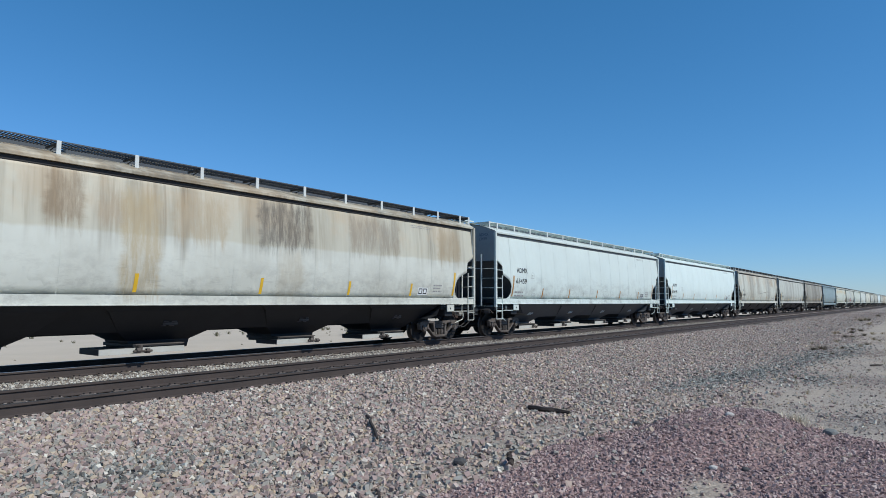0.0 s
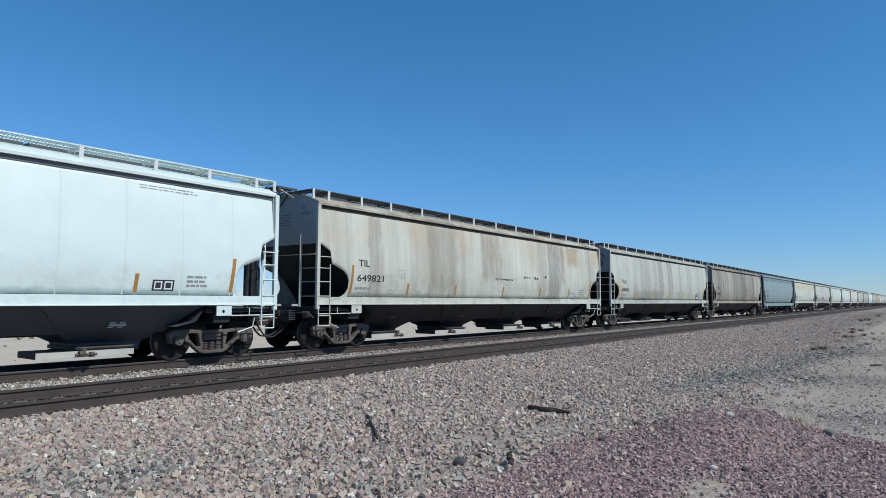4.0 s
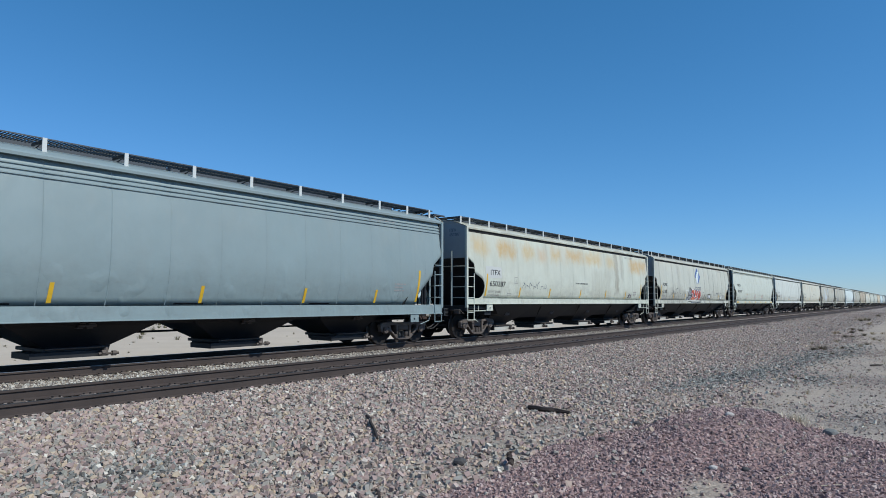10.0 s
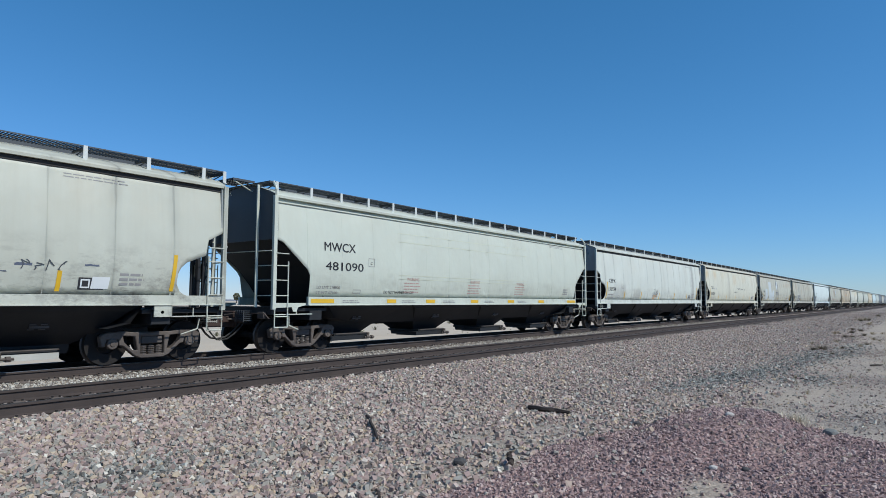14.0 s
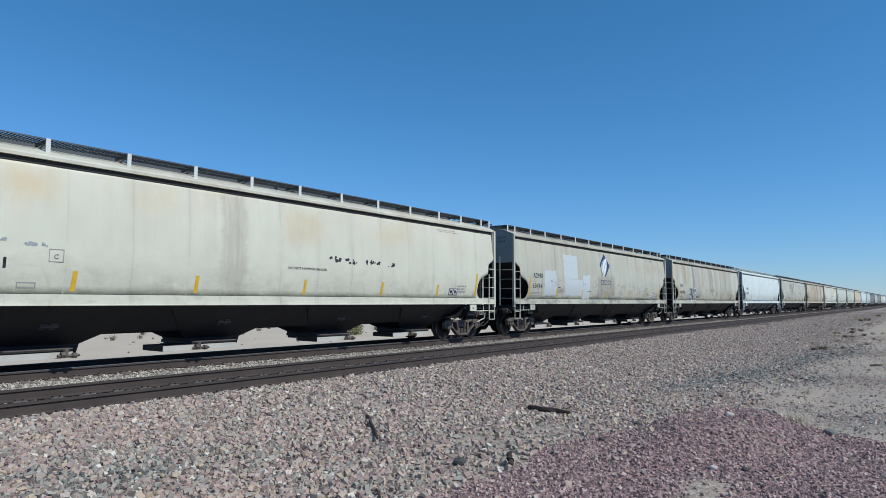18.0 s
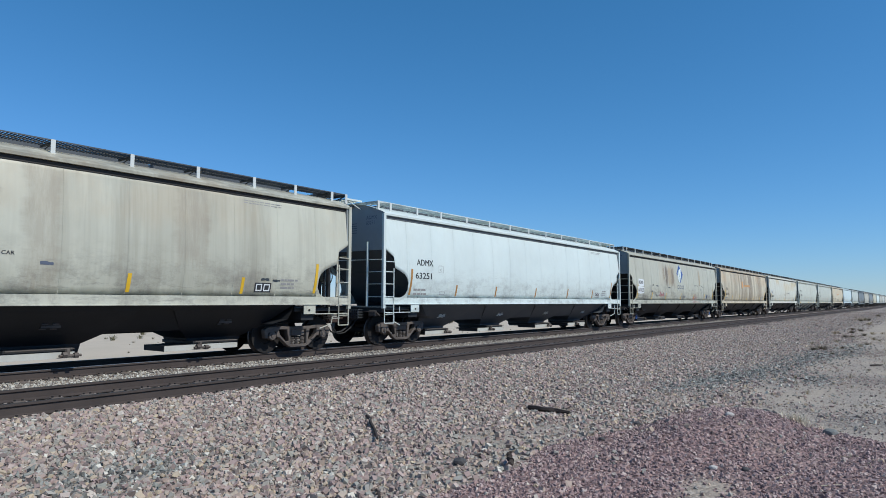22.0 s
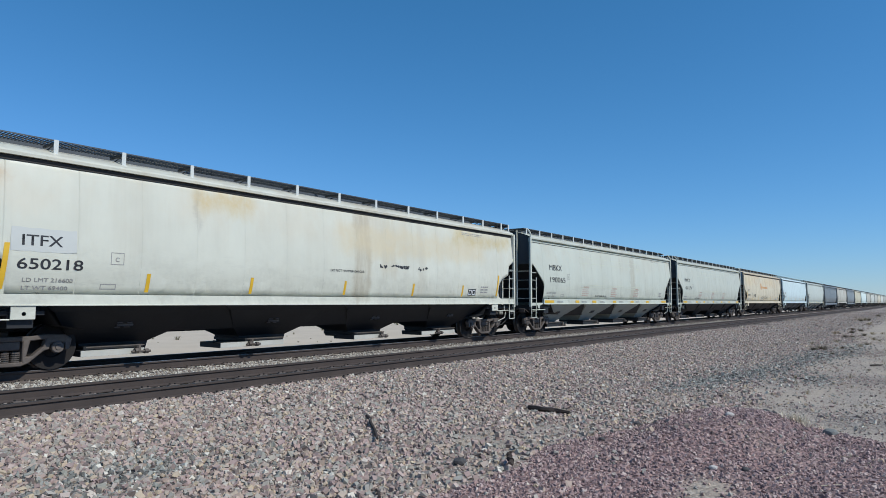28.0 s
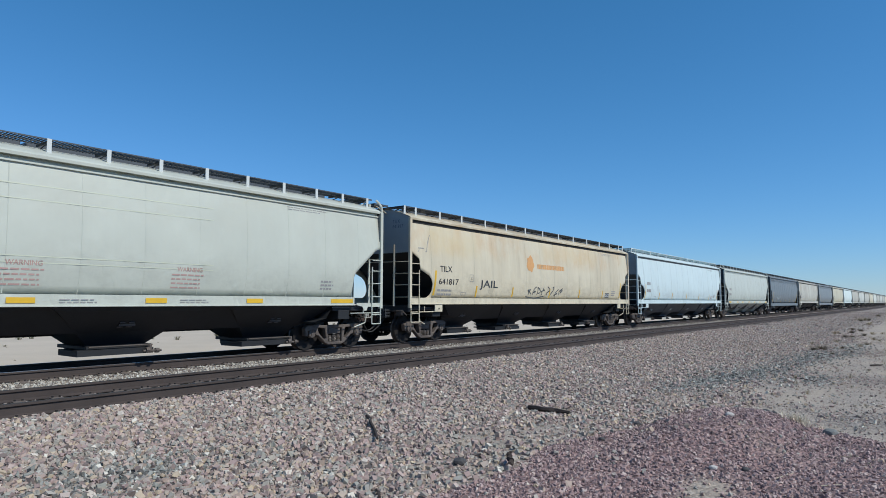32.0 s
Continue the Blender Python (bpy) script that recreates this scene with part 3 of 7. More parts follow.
# ---- tracks ----
def rail_mesh(x0, x1, step=40.0):
    prof = [(-0.070, -0.185), (-0.070, -0.172), (-0.012, -0.150), (-0.009, -0.050), (-0.036, -0.036), (-0.036, -0.004), (-0.030, 0.0),
            (0.030, 0.0), (0.036, -0.004), (0.036, -0.036), (0.009, -0.050), (0.012, -0.150), (0.070, -0.172), (0.070, -0.185)]
    bm = bmesh.new()
    xs = np.arange(x0, x1 + 1, step)
    rings = [[bm.verts.new((x, y, z)) for y, z in prof] for x in xs]
    for a, b in zip(rings, rings[1:]):
        for i in range(len(prof)):
            j = (i + 1) % len(prof)
            f = bm.faces.new((a[i], a[j], b[j], b[i]))
            f.material_index = 1 if i in (5, 6, 7) else 0
    bmesh.ops.recalc_face_normals(bm, faces=bm.faces[:])
    return bm


def sleeper_mesh():
    bm = bmesh.new()
    box(bm, -0.11, 0.11, -1.30, 1.30, -0.36, -0.190)
    for y in (-0.7525, 0.7525):
        box(bm, -0.09, 0.09, y - 0.17, y + 0.17, -0.190, -0.174)
        plates = len(bm.faces)
        for dx, dy in ((-0.05, -0.105), (0.05, 0.105), (0.055, -0.112)):
            box(bm, dx - 0.011, dx + 0.011, y + dy - 0.014, y + dy + 0.014, -0.174, -0.150)
        bm.faces.ensure_lookup_table()
        for f in bm.faces[plates:]:
            f.material_index = 1
    me = bpy.data.meshes.new("sleeper")
    bm.to_mesh(me)
    bm.free()
    me.materials.append(TIE)
    me.materials.append(SPIKE)
    return me


def build_track(name, rails, label):
    mid = sum(rails) / 2
    track = tagged(new(name), label, "railway track", kind="structure")
    track.location = (0, mid, 0)
    for y in rails:
        r = part("rail", rail_mesh(-400, 2000), RAIL, track, "rusty steel rail with a worn head" if name == "track_2" else "rusty steel rail with a dull brown head")
        r.data.materials.append(HEAD if name == "track_2" else DULL)
        r.location = (0, y - mid, 0)
    me = sleeper_mesh()
    for i in range(140):
        s = part("sleeper", me, TIE, track)
        s.location = (-8 + 0.5 * i + random.uniform(-0.02, 0.02), random.uniform(-0.03, 0.03), 0)
    far = bmesh.new()
    for i in range(140, 900):
        box(far, -8.1 + 0.5 * i, -7.9 + 0.5 * i, -1.3, 1.3, -0.36, -0.19)
    tagged(part("far_sleepers", far, TIE, track), kind="stuff")


build_track("track_1", NEAR_RAILS, "empty railway track with rusty rails in crushed stone")
build_track("track_2", FAR_RAILS, "railway track that carries the freight train")


# ---- covered hopper cars: x from the leading end of the side sheets, y across, rail heads at z = 0 ----
def bulge(z):
    """Half width of the curved side at a height."""
    return 1.60 - 0.135 * max(0.0, (z - 2.2) / 1.9) ** 2 - 0.115 * max(0.0, (2.3 - z) / 0.80) ** 2


STYLES = {
    # body length, cut-out of the side sheets at both ends as (distance from the end, height), bottom and top of the side sill
    "rounded": dict(body=19.21, cut=[(0.0, 3.00), (0.06, 2.99), (0.43, 2.79), (0.49, 2.43), (0.70, 2.35), (0.96, 2.25), (1.10, 2.12), (1.17, 1.96), (1.16, 1.74)], lobe=True, sill=1.29, top=1.50),
    "straight": dict(body=18.92, cut=[(0.0, 3.00), (0.25, 2.92), (1.08, 2.24), (1.18, 2.08), (1.20, 1.70)], lobe=False, sill=1.27, top=1.50),
    "ribbed": dict(body=18.85, cut=[(0.0, 2.95), (0.11, 2.90), (0.47, 2.62), (0.56, 2.26), (1.20, 1.62), (1.25, 1.50)], lobe=False, sill=0.97, top=1.27),
}
PAINT = car_paint("paint_plain", (0.62, 0.62, 0.58))


def floor_of(cut, d, low):
    for (a, za), (b, zb) in zip(cut, cut[1:]):
        if d <= b:
            return za + (zb - za) * (d - a) / max(b - a, 1e-6)
    return low


def side_sheet(st, side):
    body, cut = st["body"], st["cut"]
    edge = sorted({round(d, 3) for d, _ in cut} | {cut[-1][0] + 0.012})
    xs = edge + list(np.linspace(edge[-1] + 0.1, body - edge[-1] - 0.1, 66)) + [body - d for d in edge[::-1]]
    bm = bmesh.new()
    cols = []
    for x in xs:
        lo = floor_of(cut, min(x, body - x), st["top"] - 0.02)
        zs = [lo + (4.10 - lo) * k / 14 for k in range(15)]
        seam = 0.008 * max(0.0, 1 - abs(((x - 1.09) / 1.295 + 0.5) % 1 - 0.5) * 6)
        cols.append([bm.verts.new((x, side * (bulge(z) - seam), z)) for z in zs])
    for a, b in zip(cols, cols[1:]):
        for k in range(14):
            q = (a[k], b[k], b[k + 1], a[k + 1])
            bm.faces.new(q if side < 0 else q[::-1]).smooth = True
    if st["lobe"]:
        for sgn, x0 in ((1, 0.0), (-1, body)):
            pts = [(0.82, 1.48), (1.19, 1.48), (1.175, 1.76), (1.07, 1.59), (0.95, 1.52)]
            vs = [bm.verts.new((x0 + sgn * d, side * bulge(z), z)) for d, z in pts]
            bm.faces.new(vs if sgn * side < 0 else vs[::-1])
    bm.normal_update()
    bmesh.ops.solidify(bm, geom=bm.faces[:], thickness=0.012)
    bmesh.ops.recalc_face_normals(bm, faces=bm.faces[:])
    return bm


def roof_sheet(body, ribbed):
    prof = [(-1.44, 4.085), (-1.565, 4.085), (-1.570, 4.145), (-1.50, 4.195), (-1.20, 4.310), (-0.80, 4.440), (-0.40, 4.515), (0, 4.54)]
    prof = prof + [(-y, z) for y, z in prof[-2::-1]]
    bm = bmesh.new()
    xs = np.linspace(0.0, body, 24)
    rings = [[bm.verts.new((x, y, z)) for y, z in prof] for x in xs]
    for a, b in zip(rings, rings[1:]):
        for i in range(len(prof) - 1):
            bm.faces.new((a[i], a[i + 1], b[i + 1], b[i]))
    bmesh.ops.recalc_face_normals(bm, faces=bm.faces[:])
    return bm


def end_wall(flip, body):
    """Upright end above the slope sheet, set in from the corner posts."""
    bm = bmesh.new()
    prof = [(-1.53, 4.09), (-1.56, 3.3), (-1.565, 3.00), (1.565, 3.00), (1.56, 3.3), (1.53, 4.09), (1.50, 4.17), (1.20, 4.30), (0.80, 4.43), (0.40, 4.505), (0, 4.53), (-0.40, 4.505), (-0.80, 4.43), (-1.20, 4.30), (-1.50, 4.17)]
    for x in (0.06, 0.09):
        bm.faces.new([bm.verts.new((body - x if flip else x, y, z)) for y, z in prof])
    bmesh.ops.bridge_loops(bm, edges=bm.edges[:])
    bmesh.ops.recalc_face_normals(bm, faces=bm.faces[:])
    return bm


def slope_sheet(flip, body):
    bm = bmesh.new()
    line = [(0.06, 3.01), (0.46, 2.76), (1.02, 2.34), (1.46, 1.86), (1.84, 1.36), (2.15, 0.90), (2.6, 0.80)]
    for off in (0.0, 0.03):
        vs = [[bm.verts.new(((body - x - off) if flip else x + off, y, z)) for y in (-1.50, 1.50)] for x, z in line]
        for a, b in zip(vs, vs[1:]):
            bm.faces.new((a[0], a[1], b[1], b[0]))
    bmesh.ops.recalc_face_normals(bm, faces=bm.faces[:])
    return bm


def bay_mesh(style):
    """One hopper bay: a funnel with its outlet collar, about x = 0."""
    bm = bmesh.new()
    loops = {"rounded": [(1.90, 1.50, 1.34), (1.58, 1.38, 1.16), (1.12, 0.84, 0.69), (0.75, 0.54, 0.47), (0.72, 0.50, 0.28)],
             "straight": [(1.90, 1.50, 1.34), (1.58, 1.40, 1.16), (0.98, 0.82, 0.70), (0.66, 0.54, 0.42), (0.64, 0.50, 0.22)],
             "ribbed": [(1.90, 1.50, 1.20), (1.78, 1.35, 1.08), (1.48, 0.95, 0.86), (0.68, 0.54, 0.42), (0.64, 0.50, 0.22)]}[style]
    rings = [[bm.verts.new((sx * a, sy * b, z)) for sx, sy in ((-1, -1), (1, -1), (1, 1), (-1, 1))] for a, b, z in loops]
    for a, b in zip(rings, rings[1:]):
        for i in range(4):
            bm.faces.new((a[i], a[(i + 1) % 4], b[(i + 1) % 4], b[i]))
    bm.faces.new(rings[0])
    bm.faces.new(rings[-1][::-1])
    bmesh.ops.recalc_face_normals(bm, faces=bm.faces[:])
    return bm


def ridge_mesh(x, half=0.96, foot=0.69):
    """The inverted trough between two bays, drawn in towards its foot."""
    bm = bmesh.new()
    lo = [bm.verts.new((x + a, b, foot)) for a, b in ((-half, -0.84), (half, -0.84), (half, 0.84), (-half, 0.84))]
    hi = [bm.verts.new((x + a, b, 1.33)) for a, b in ((-0.36, -1.46), (0.36, -1.46), (0.36, 1.46), (-0.36, 1.46))]
    for i in range(4):
        bm.faces.new((lo[i], lo[(i + 1) % 4], hi[(i + 1) % 4], hi[i]))
    bm.faces.new(lo[::-1])
    bm.faces.new(hi)
    bmesh.ops.recalc_face_normals(bm, faces=bm.faces[:])
    return bm


def grating_mesh(length):
    bm = bmesh.new()
    for y in (-0.297, 0.297):
        box(bm, 0, length, y - 0.005, y + 0.005, -0.022, 0.004)
    box(bm, 0, length, -0.006, 0.006, -0.030, 0.0)
    n = int(length / 0.066)
    for i in range(n + 1):
        x = 0.012 + i * (length - 0.024) / n
        box(bm, x - 0.008, x + 0.008, -0.295, 0.295, -0.028, -0.003)
    return bm


AXLE = 0.889


def make_truck(car, x, flip):
    truck = new("truck")
    truck.parent = car
    truck.location = (x, 0, 0)
    arch = [(-1.11, 0.40), (-1.15, 0.62), (-1.03, 0.70), (-0.65, 0.72), (-0.42, 0.69), (0.42, 0.69), (0.65, 0.72), (1.03, 0.70), (1.15, 0.62), (1.11, 0.40),
            (1.03, 0.40), (1.02, 0.55), (0.76, 0.55), (0.74, 0.42), (0.65, 0.40), (0.38, 0.17), (0.25, 0.12), (-0.25, 0.12), (-0.38, 0.17), (-0.65, 0.40), (-0.74, 0.42), (-0.76, 0.55), (-1.02, 0.55), (-1.03, 0.40)]
    holes = [[(-0.67, 0.62), (-0.40, 0.60), (-0.34, 0.30), (-0.44, 0.30), (-0.63, 0.48)], [(0.67, 0.62), (0.63, 0.48), (0.44, 0.30), (0.34, 0.30), (0.40, 0.60)],
             [(-0.27, 0.60), (0.27, 0.60), (0.27, 0.20), (-0.27, 0.20)]]
    for side in (-1, 1):
        bm = plate(arch, holes, side * 1.09, side * 0.93)
        bmesh.ops.bevel(bm, geom=[e for e in bm.edges if len(e.link_faces) == 2 and e.calc_face_angle() > 0.6], offset=0.016, segments=1, affect="EDGES")
        for ax in (-AXLE, AXLE):
            box(bm, ax - 0.13, ax + 0.13, *sorted((side * 0.93, side * 1.04)), 0.50, 0.56)
        part("side_frame", bm, SOOT, truck, "dusty cast steel side frame")
        for cx in (-0.18, 0.0, 0.18):
            spring = bmesh.new()
            for k in range(5):
                rod(spring, (cx, side * 0.985, 0.205 + k * 0.04), (cx, side * 0.985, 0.228 + k * 0.04), 0.082, 10)
            rod(spring, (cx, side * 0.985, 0.205), (cx, side * 0.985, 0.40), 0.045, 6)
            part("coil_spring", spring, SOOT, truck)
        for ax in (-AXLE, AXLE):
            cap = lathe([(side * 1.00, 0.115), (side * 1.10, 0.115), (side * 1.115, 0.10), (side * 1.115, 0.055), (side * 1.13, 0.05)], 16)
            bmesh.ops.translate(cap, vec=(ax, 0, 0.457), verts=cap.verts)
            part("bearing_cap", cap, SOOT, truck)
    part("bolster", boxes((-0.24, 0.24, -1.06, 1.06, 0.43, 0.60), (-0.30, 0.30, -0.30, 0.30, 0.58, 0.76), bevel=0.02), SOOT, truck)
    for bx in (-0.36, 0.36):
        part("brake_beam", rods(((bx, -0.72, 0.36), (bx, 0.72, 0.36), 0.04)), SOOT, truck)
    for ax in (-AXLE, AXLE):
        axle = lathe([(-1.08, 0.07), (-0.78, 0.07), (-0.78, 0.20), (-0.815, 0.22), (-0.815, 0.36), (-0.82, 0.455), (-0.70, 0.460), (-0.685, 0.49), (-0.665, 0.485), (-0.665, 0.36), (-0.72, 0.30), (-0.70, 0.14), (-0.66, 0.09),
                      (0.66, 0.09), (0.70, 0.14), (0.72, 0.30), (0.665, 0.36), (0.665, 0.485), (0.685, 0.49), (0.70, 0.460), (0.82, 0.455), (0.815, 0.36), (0.815, 0.22), (0.78, 0.20), (0.78, 0.07), (1.08, 0.07)], 36)
        for f in axle.faces:
            r = (f.calc_center_median().x ** 2 + f.calc_center_median().z ** 2) ** 0.5
            f.material_index = 1 if r > 0.44 else 0
            f.smooth = False
        for k in range(3):
            a = k * math.tau / 3
            for sy in (-1, 1):
                c = Vector((math.cos(a) * 0.30, 0, math.sin(a) * 0.30))
                box(axle, c.x - 0.03, c.x + 0.03, sy * 0.79 - 0.012, sy * 0.79 + 0.012, c.z - 0.03, c.z + 0.03)
        w = part("wheelset", axle, WHEEL, truck, "dark steel wheels with worn rims on an axle")
        w.data.materials.append(TREAD)
        w.matrix_parent_inverse = pose(ax, 0, 0.457)
    return truck


def hopper_car(style):
    """A covered hopper with curved sides, four bays and two trucks."""
    st = STYLES[style]
    body, sill = st["body"], st["sill"]
    car = new("covered_hopper_car")
    for side in (-1, 1):
        part("side_sheet", side_sheet(st, side), PAINT, car)
        x0, x1 = (0.0, body) if style != "straight" else (1.14, body - 1.14)
        part("side_sill", boxes((x0, x1, *sorted((side * 1.50, side * 1.585)), sill, st["top"]), (x0, x1, *sorted((side * 1.46, side * 1.625)), sill - 0.012, sill + 0.012), bevel=0.004), PAINT, car)
        for k in range(14):
            x = 1.09 + 1.295 * k
            zs = np.linspace(st["top"] + 0.01, 4.07, 12)
            if min(x, body - x) < 1.2:
                zs = np.linspace(2.3, 4.07, 12)
            bead = bmesh.new()
            vs = [[bead.verts.new((x + d, side * (bulge(z) - 0.0035 + o), z)) for d, o in ((-0.017, -0.006), (0, 0.0030), (0.017, -0.006))] for z in zs]
            for a, b in zip(vs, vs[1:]):
                bead.faces.new((a[0], a[1], b[1], b[0]))
                bead.faces.new((a[1], a[2], b[2], b[1]))
            if side < 0:
                part("weld_seam", bead, SEAM if style == "rounded" else PAINT, car)
            else:
                bead.free()
        if style == "ribbed":
            for z in (3.74, 3.84, 3.94):
                w = bulge(z)
                part("eave_rib", boxes((0.05, body - 0.05, *sorted((side * (w - 0.01), side * (w + 0.028))), z - 0.018, z + 0.018), bevel=0.006), PAINT, car)
        for flip in (False, True):
            X = (lambda d: body - d) if flip else (lambda d: d)
            def span(a, b):
                return sorted((X(a), X(b)))
            foot = 0.70
            part("corner_post", boxes((*span(-0.06, 0.05), *sorted((side * 1.51, side * 1.60)), 1.16, 4.13), bevel=0.006), PAINT, car)
            lad = [((X(0.02), side * 1.58, foot), (X(0.02), side * 1.58, 1.22), 0.016), ((X(0.42), side * 1.60, foot), (X(0.42), side * 1.60, 2.42), 0.018), ((X(0.02), side * 1.58, foot), (X(0.42), side * 1.60, foot), 0.016)]
            for z in (0.98, 1.52, 1.92, 2.30, 2.62):
                lad.append(((X(0.02), side * 1.60, z), (X(0.42), side * 1.61, z), 0.014))
            part("side_ladder", rods(*lad), PAINT, car, "painted steel grab ladder")
            if style == "straight":
                part("end_step_plate", plate([(X(0.0), 1.20), (X(0.0), 1.33), (X(1.05), 1.33), (X(1.05), 1.27), (X(0.80), 1.22), (X(0.73), 1.10), (X(0.63), 1.10), (X(0.57), 1.22)], [], side * 1.58, side * 1.56), PAINT, car)
                part("roof_stanchion", bent([(X(0.0), side * 1.57, 3.6), (X(0.0), side * 1.57, 4.28), (X(0.02), side * 1.50, 4.40), (X(0.05), side * 1.38, 4.52)], 0.036), PAINT, car)
            else:
                part("jack_pad", plate([(X(1.28), sill - 0.26), (X(1.28), sill + 0.01), (X(1.69), sill + 0.01), (X(1.69), sill - 0.26)], [[(X(1.50 + 0.04 * math.cos(a)), sill - 0.16 + 0.04 * math.sin(a)) for a in np.linspace(0, 6.283, 9)[:-1]]], side * 1.600, side * 1.57), PAINT, car)
    # added strip that deepens the shadow under the roof lip, grime included
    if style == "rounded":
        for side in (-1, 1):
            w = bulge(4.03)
            part("eave_seal", boxes((0.03, body - 0.03, *sorted((side * (w - 0.02), side * (w + 0.022))), 3.985, 4.082), bevel=0.008), EAVE, car, "dark strip under the eave for its shadow and grime")
    part("roof", roof_sheet(body, style == "ribbed"), PAINT, car)
    if style == "straight":
        for side in (-1, 1):
            part("eave_rib", boxes((0.04, body - 0.04, *sorted((side * 1.47, side * 1.52)), 3.96, 4.00), bevel=0.006), PAINT, car)
    # roof: hatches and walkways
    stations = {"rounded": [0.10, 0.68, 2.04, 3.39] + [5.00 + 1.587 * i for i in range(7)] + [16.12, 17.47, 18.83, 19.40],
                "straight": [0.3, 1.5] + [2.66 + 1.16 * i for i in range(13)] + [17.6, 18.65],
                "ribbed": [0.2, 1.53] + [3.14 + 1.613 * i for i in range(9)] + [17.4, 18.6]}[style]
    for k in range(4):
        x = 1.2 + k * (body - 2.4) / 4
        part("hatch_cover", boxes((x + 0.05, x + (body - 2.4) / 4 - 0.05, -0.36, 0.36, 4.46, 4.61), (x + 0.10, x + (body - 2.4) / 4 - 0.10, -0.30, 0.30, 4.61, 4.665), bevel=0.02), GRATE, car, "long trough hatch cover")
    for side in (-1, 1):
        part("walkway", grating_mesh(stations[-1] - stations[0] + 0.1), GRATE, car, "roof walkway of open steel grating").location = (stations[0] - 0.05, side * 0.90, 4.575)
    post = bpy.data.meshes.new("walkway_bracket")
    bm = boxes((-0.043, 0.043, -1.215, -1.193, 4.285, 4.580), (-0.043, 0.043, -1.25, -1.16, 4.275, 4.297))
    box(bm, -0.02, 0.02, -1.193, -0.60, 4.500, 4.545)
    rod(bm, (0, -1.18, 4.52), (0, -0.62, 4.40), 0.016, 4)
    for f in [f for f in bm.faces if f.calc_center_median().y > -1.15 or abs(f.calc_center_median().x) < 0.03 and f.calc_center_median().z > 4.35 and f.calc_center_median().y > -1.19]:
        f.material_index = 1
    bm.to_mesh(post)
    bm.free()
    post.materials.append(PAINT)
    post.materials.append(GRATE)
    for x in stations:
        for turn in (0, 180):
            o = part("walkway_bracket", post, PAINT, car)
            o.matrix_basis = pose(x, 0, 0, 0, 0, turn)
    for flip in (False, True):
        X = (lambda d: body - d) if flip else (lambda d: d)
        part("end_walkway", boxes(*[(*sorted((X(a), X(a + 0.045))), -1.20, 1.20, 4.545, 4.572) for a in (0.06, 0.17, 0.28, 0.39)], *[(*sorted((X(0.06), X(0.435))), y - 0.008, y + 0.008, 4.530, 4.574) for y in (-1.19, -0.6, 0.6, 1.19)]), GRATE, car)
        part("end_platform", boxes(*[(*sorted((X(-0.52 + 0.08 * i), X(-0.49 + 0.08 * i))), -0.40, 0.40, 4.62, 4.65) for i in range(9)], *[(*sorted((X(-0.52), X(0.16))), y - 0.012, y + 0.012, 4.595, 4.655) for y in (-0.40, -0.13, 0.13, 0.40)]), GRATE, car, "end platform of open steel grating")
        for y in (-0.36, 0.36):
            part("platform_brace", rods(((X(-0.48), y, 4.60), (X(0.05), y * 1.3, 4.34), 0.018)), PAINT, car)
        if style == "rounded":
            part("end_stiffener", rods(((X(0.035), 0.22, 4.48), (X(0.035), 1.10, 3.45), 0.026), ((X(0.035), -0.15, 4.50), (X(0.035), 1.00, 3.45), 0.020)), GRATE, car)
        far = -0.95 if flip else 0.95
        part("end_tread_column", boxes(*[(*sorted((X(-0.16), X(-0.04))), far - 0.075, far + 0.075, 3.46 + 0.082 * i, 3.488 + 0.082 * i) for i in range(8)], *[(*sorted((X(-0.06), X(-0.04))), far + d - 0.014, far + d + 0.014, 3.36, 4.12) for d in (-0.075, 0.0, 0.075)]), PAN, car, "column of narrow grated treads")
        part("end_handrail", bent([(X(-0.10), 1.50 if not flip else -1.50, 3.05), (X(-0.10), 1.50 if not flip else -1.50, 4.02), (X(-0.06), 1.36 if not flip else -1.36, 4.22), (X(0.02), 1.2 if not flip else -1.2, 4.32)], 0.016), PAINT, car)
        part("end_wall", end_wall(flip, body), PAINT, car)
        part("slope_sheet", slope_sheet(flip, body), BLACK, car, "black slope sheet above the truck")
        near = (-0.95, 4.46) if style == "straight" else (-0.95, 3.26)
        for y, top in (near, (0.97, 3.36)):
            part("end_grab_post", boxes((*sorted((X(-0.145), X(-0.075))), y - 0.018, y + 0.018, 1.22, top)), PAINT, car)
            for z in (1.52, 1.92, 2.30):
                part("end_rung", rods(((X(-0.10), y, z), (X(-0.05), math.copysign(1.55, y), z), 0.014)), PAINT, car)
        part("end_rung", rods(((X(-0.10), -1.55, 2.68), (X(-0.10), 1.55, 2.72), 0.014)), PAINT, car)
        part("end_sill", boxes((*sorted((X(-0.02), X(1.90))), -1.47, 1.47, 1.10, 1.19), (*sorted((X(-0.02), X(0.08))), -1.50, 1.50, 1.03, 1.24), (*sorted((X(1.26), X(1.70))), -1.50, 1.50, 0.86, 1.12), bevel=0.01), BLACK, car)
        part("end_deck", boxes((*sorted((X(-0.04), X(0.55))), -1.46, 1.46, 1.194, 1.212)), DECK, car)
        part("draft_sill", boxes((*sorted((X(-0.22), X(2.9))), -0.22, 0.22, 0.74, 1.08), bevel=0.012), BLACK, car)
        part("coupler", boxes((*sorted((X(-0.60), X(-0.22))), -0.10, 0.10, 0.80, 0.98), (*sorted((X(-0.80), X(-0.46))), -0.20 if flip else -0.08, 0.08 if flip else 0.20, 0.70, 1.06), (*sorted((X(-0.30), X(-0.20))), -0.30, 0.30, 0.68, 1.12), bevel=0.03), RUSTED, car, "rust brown cast coupler")
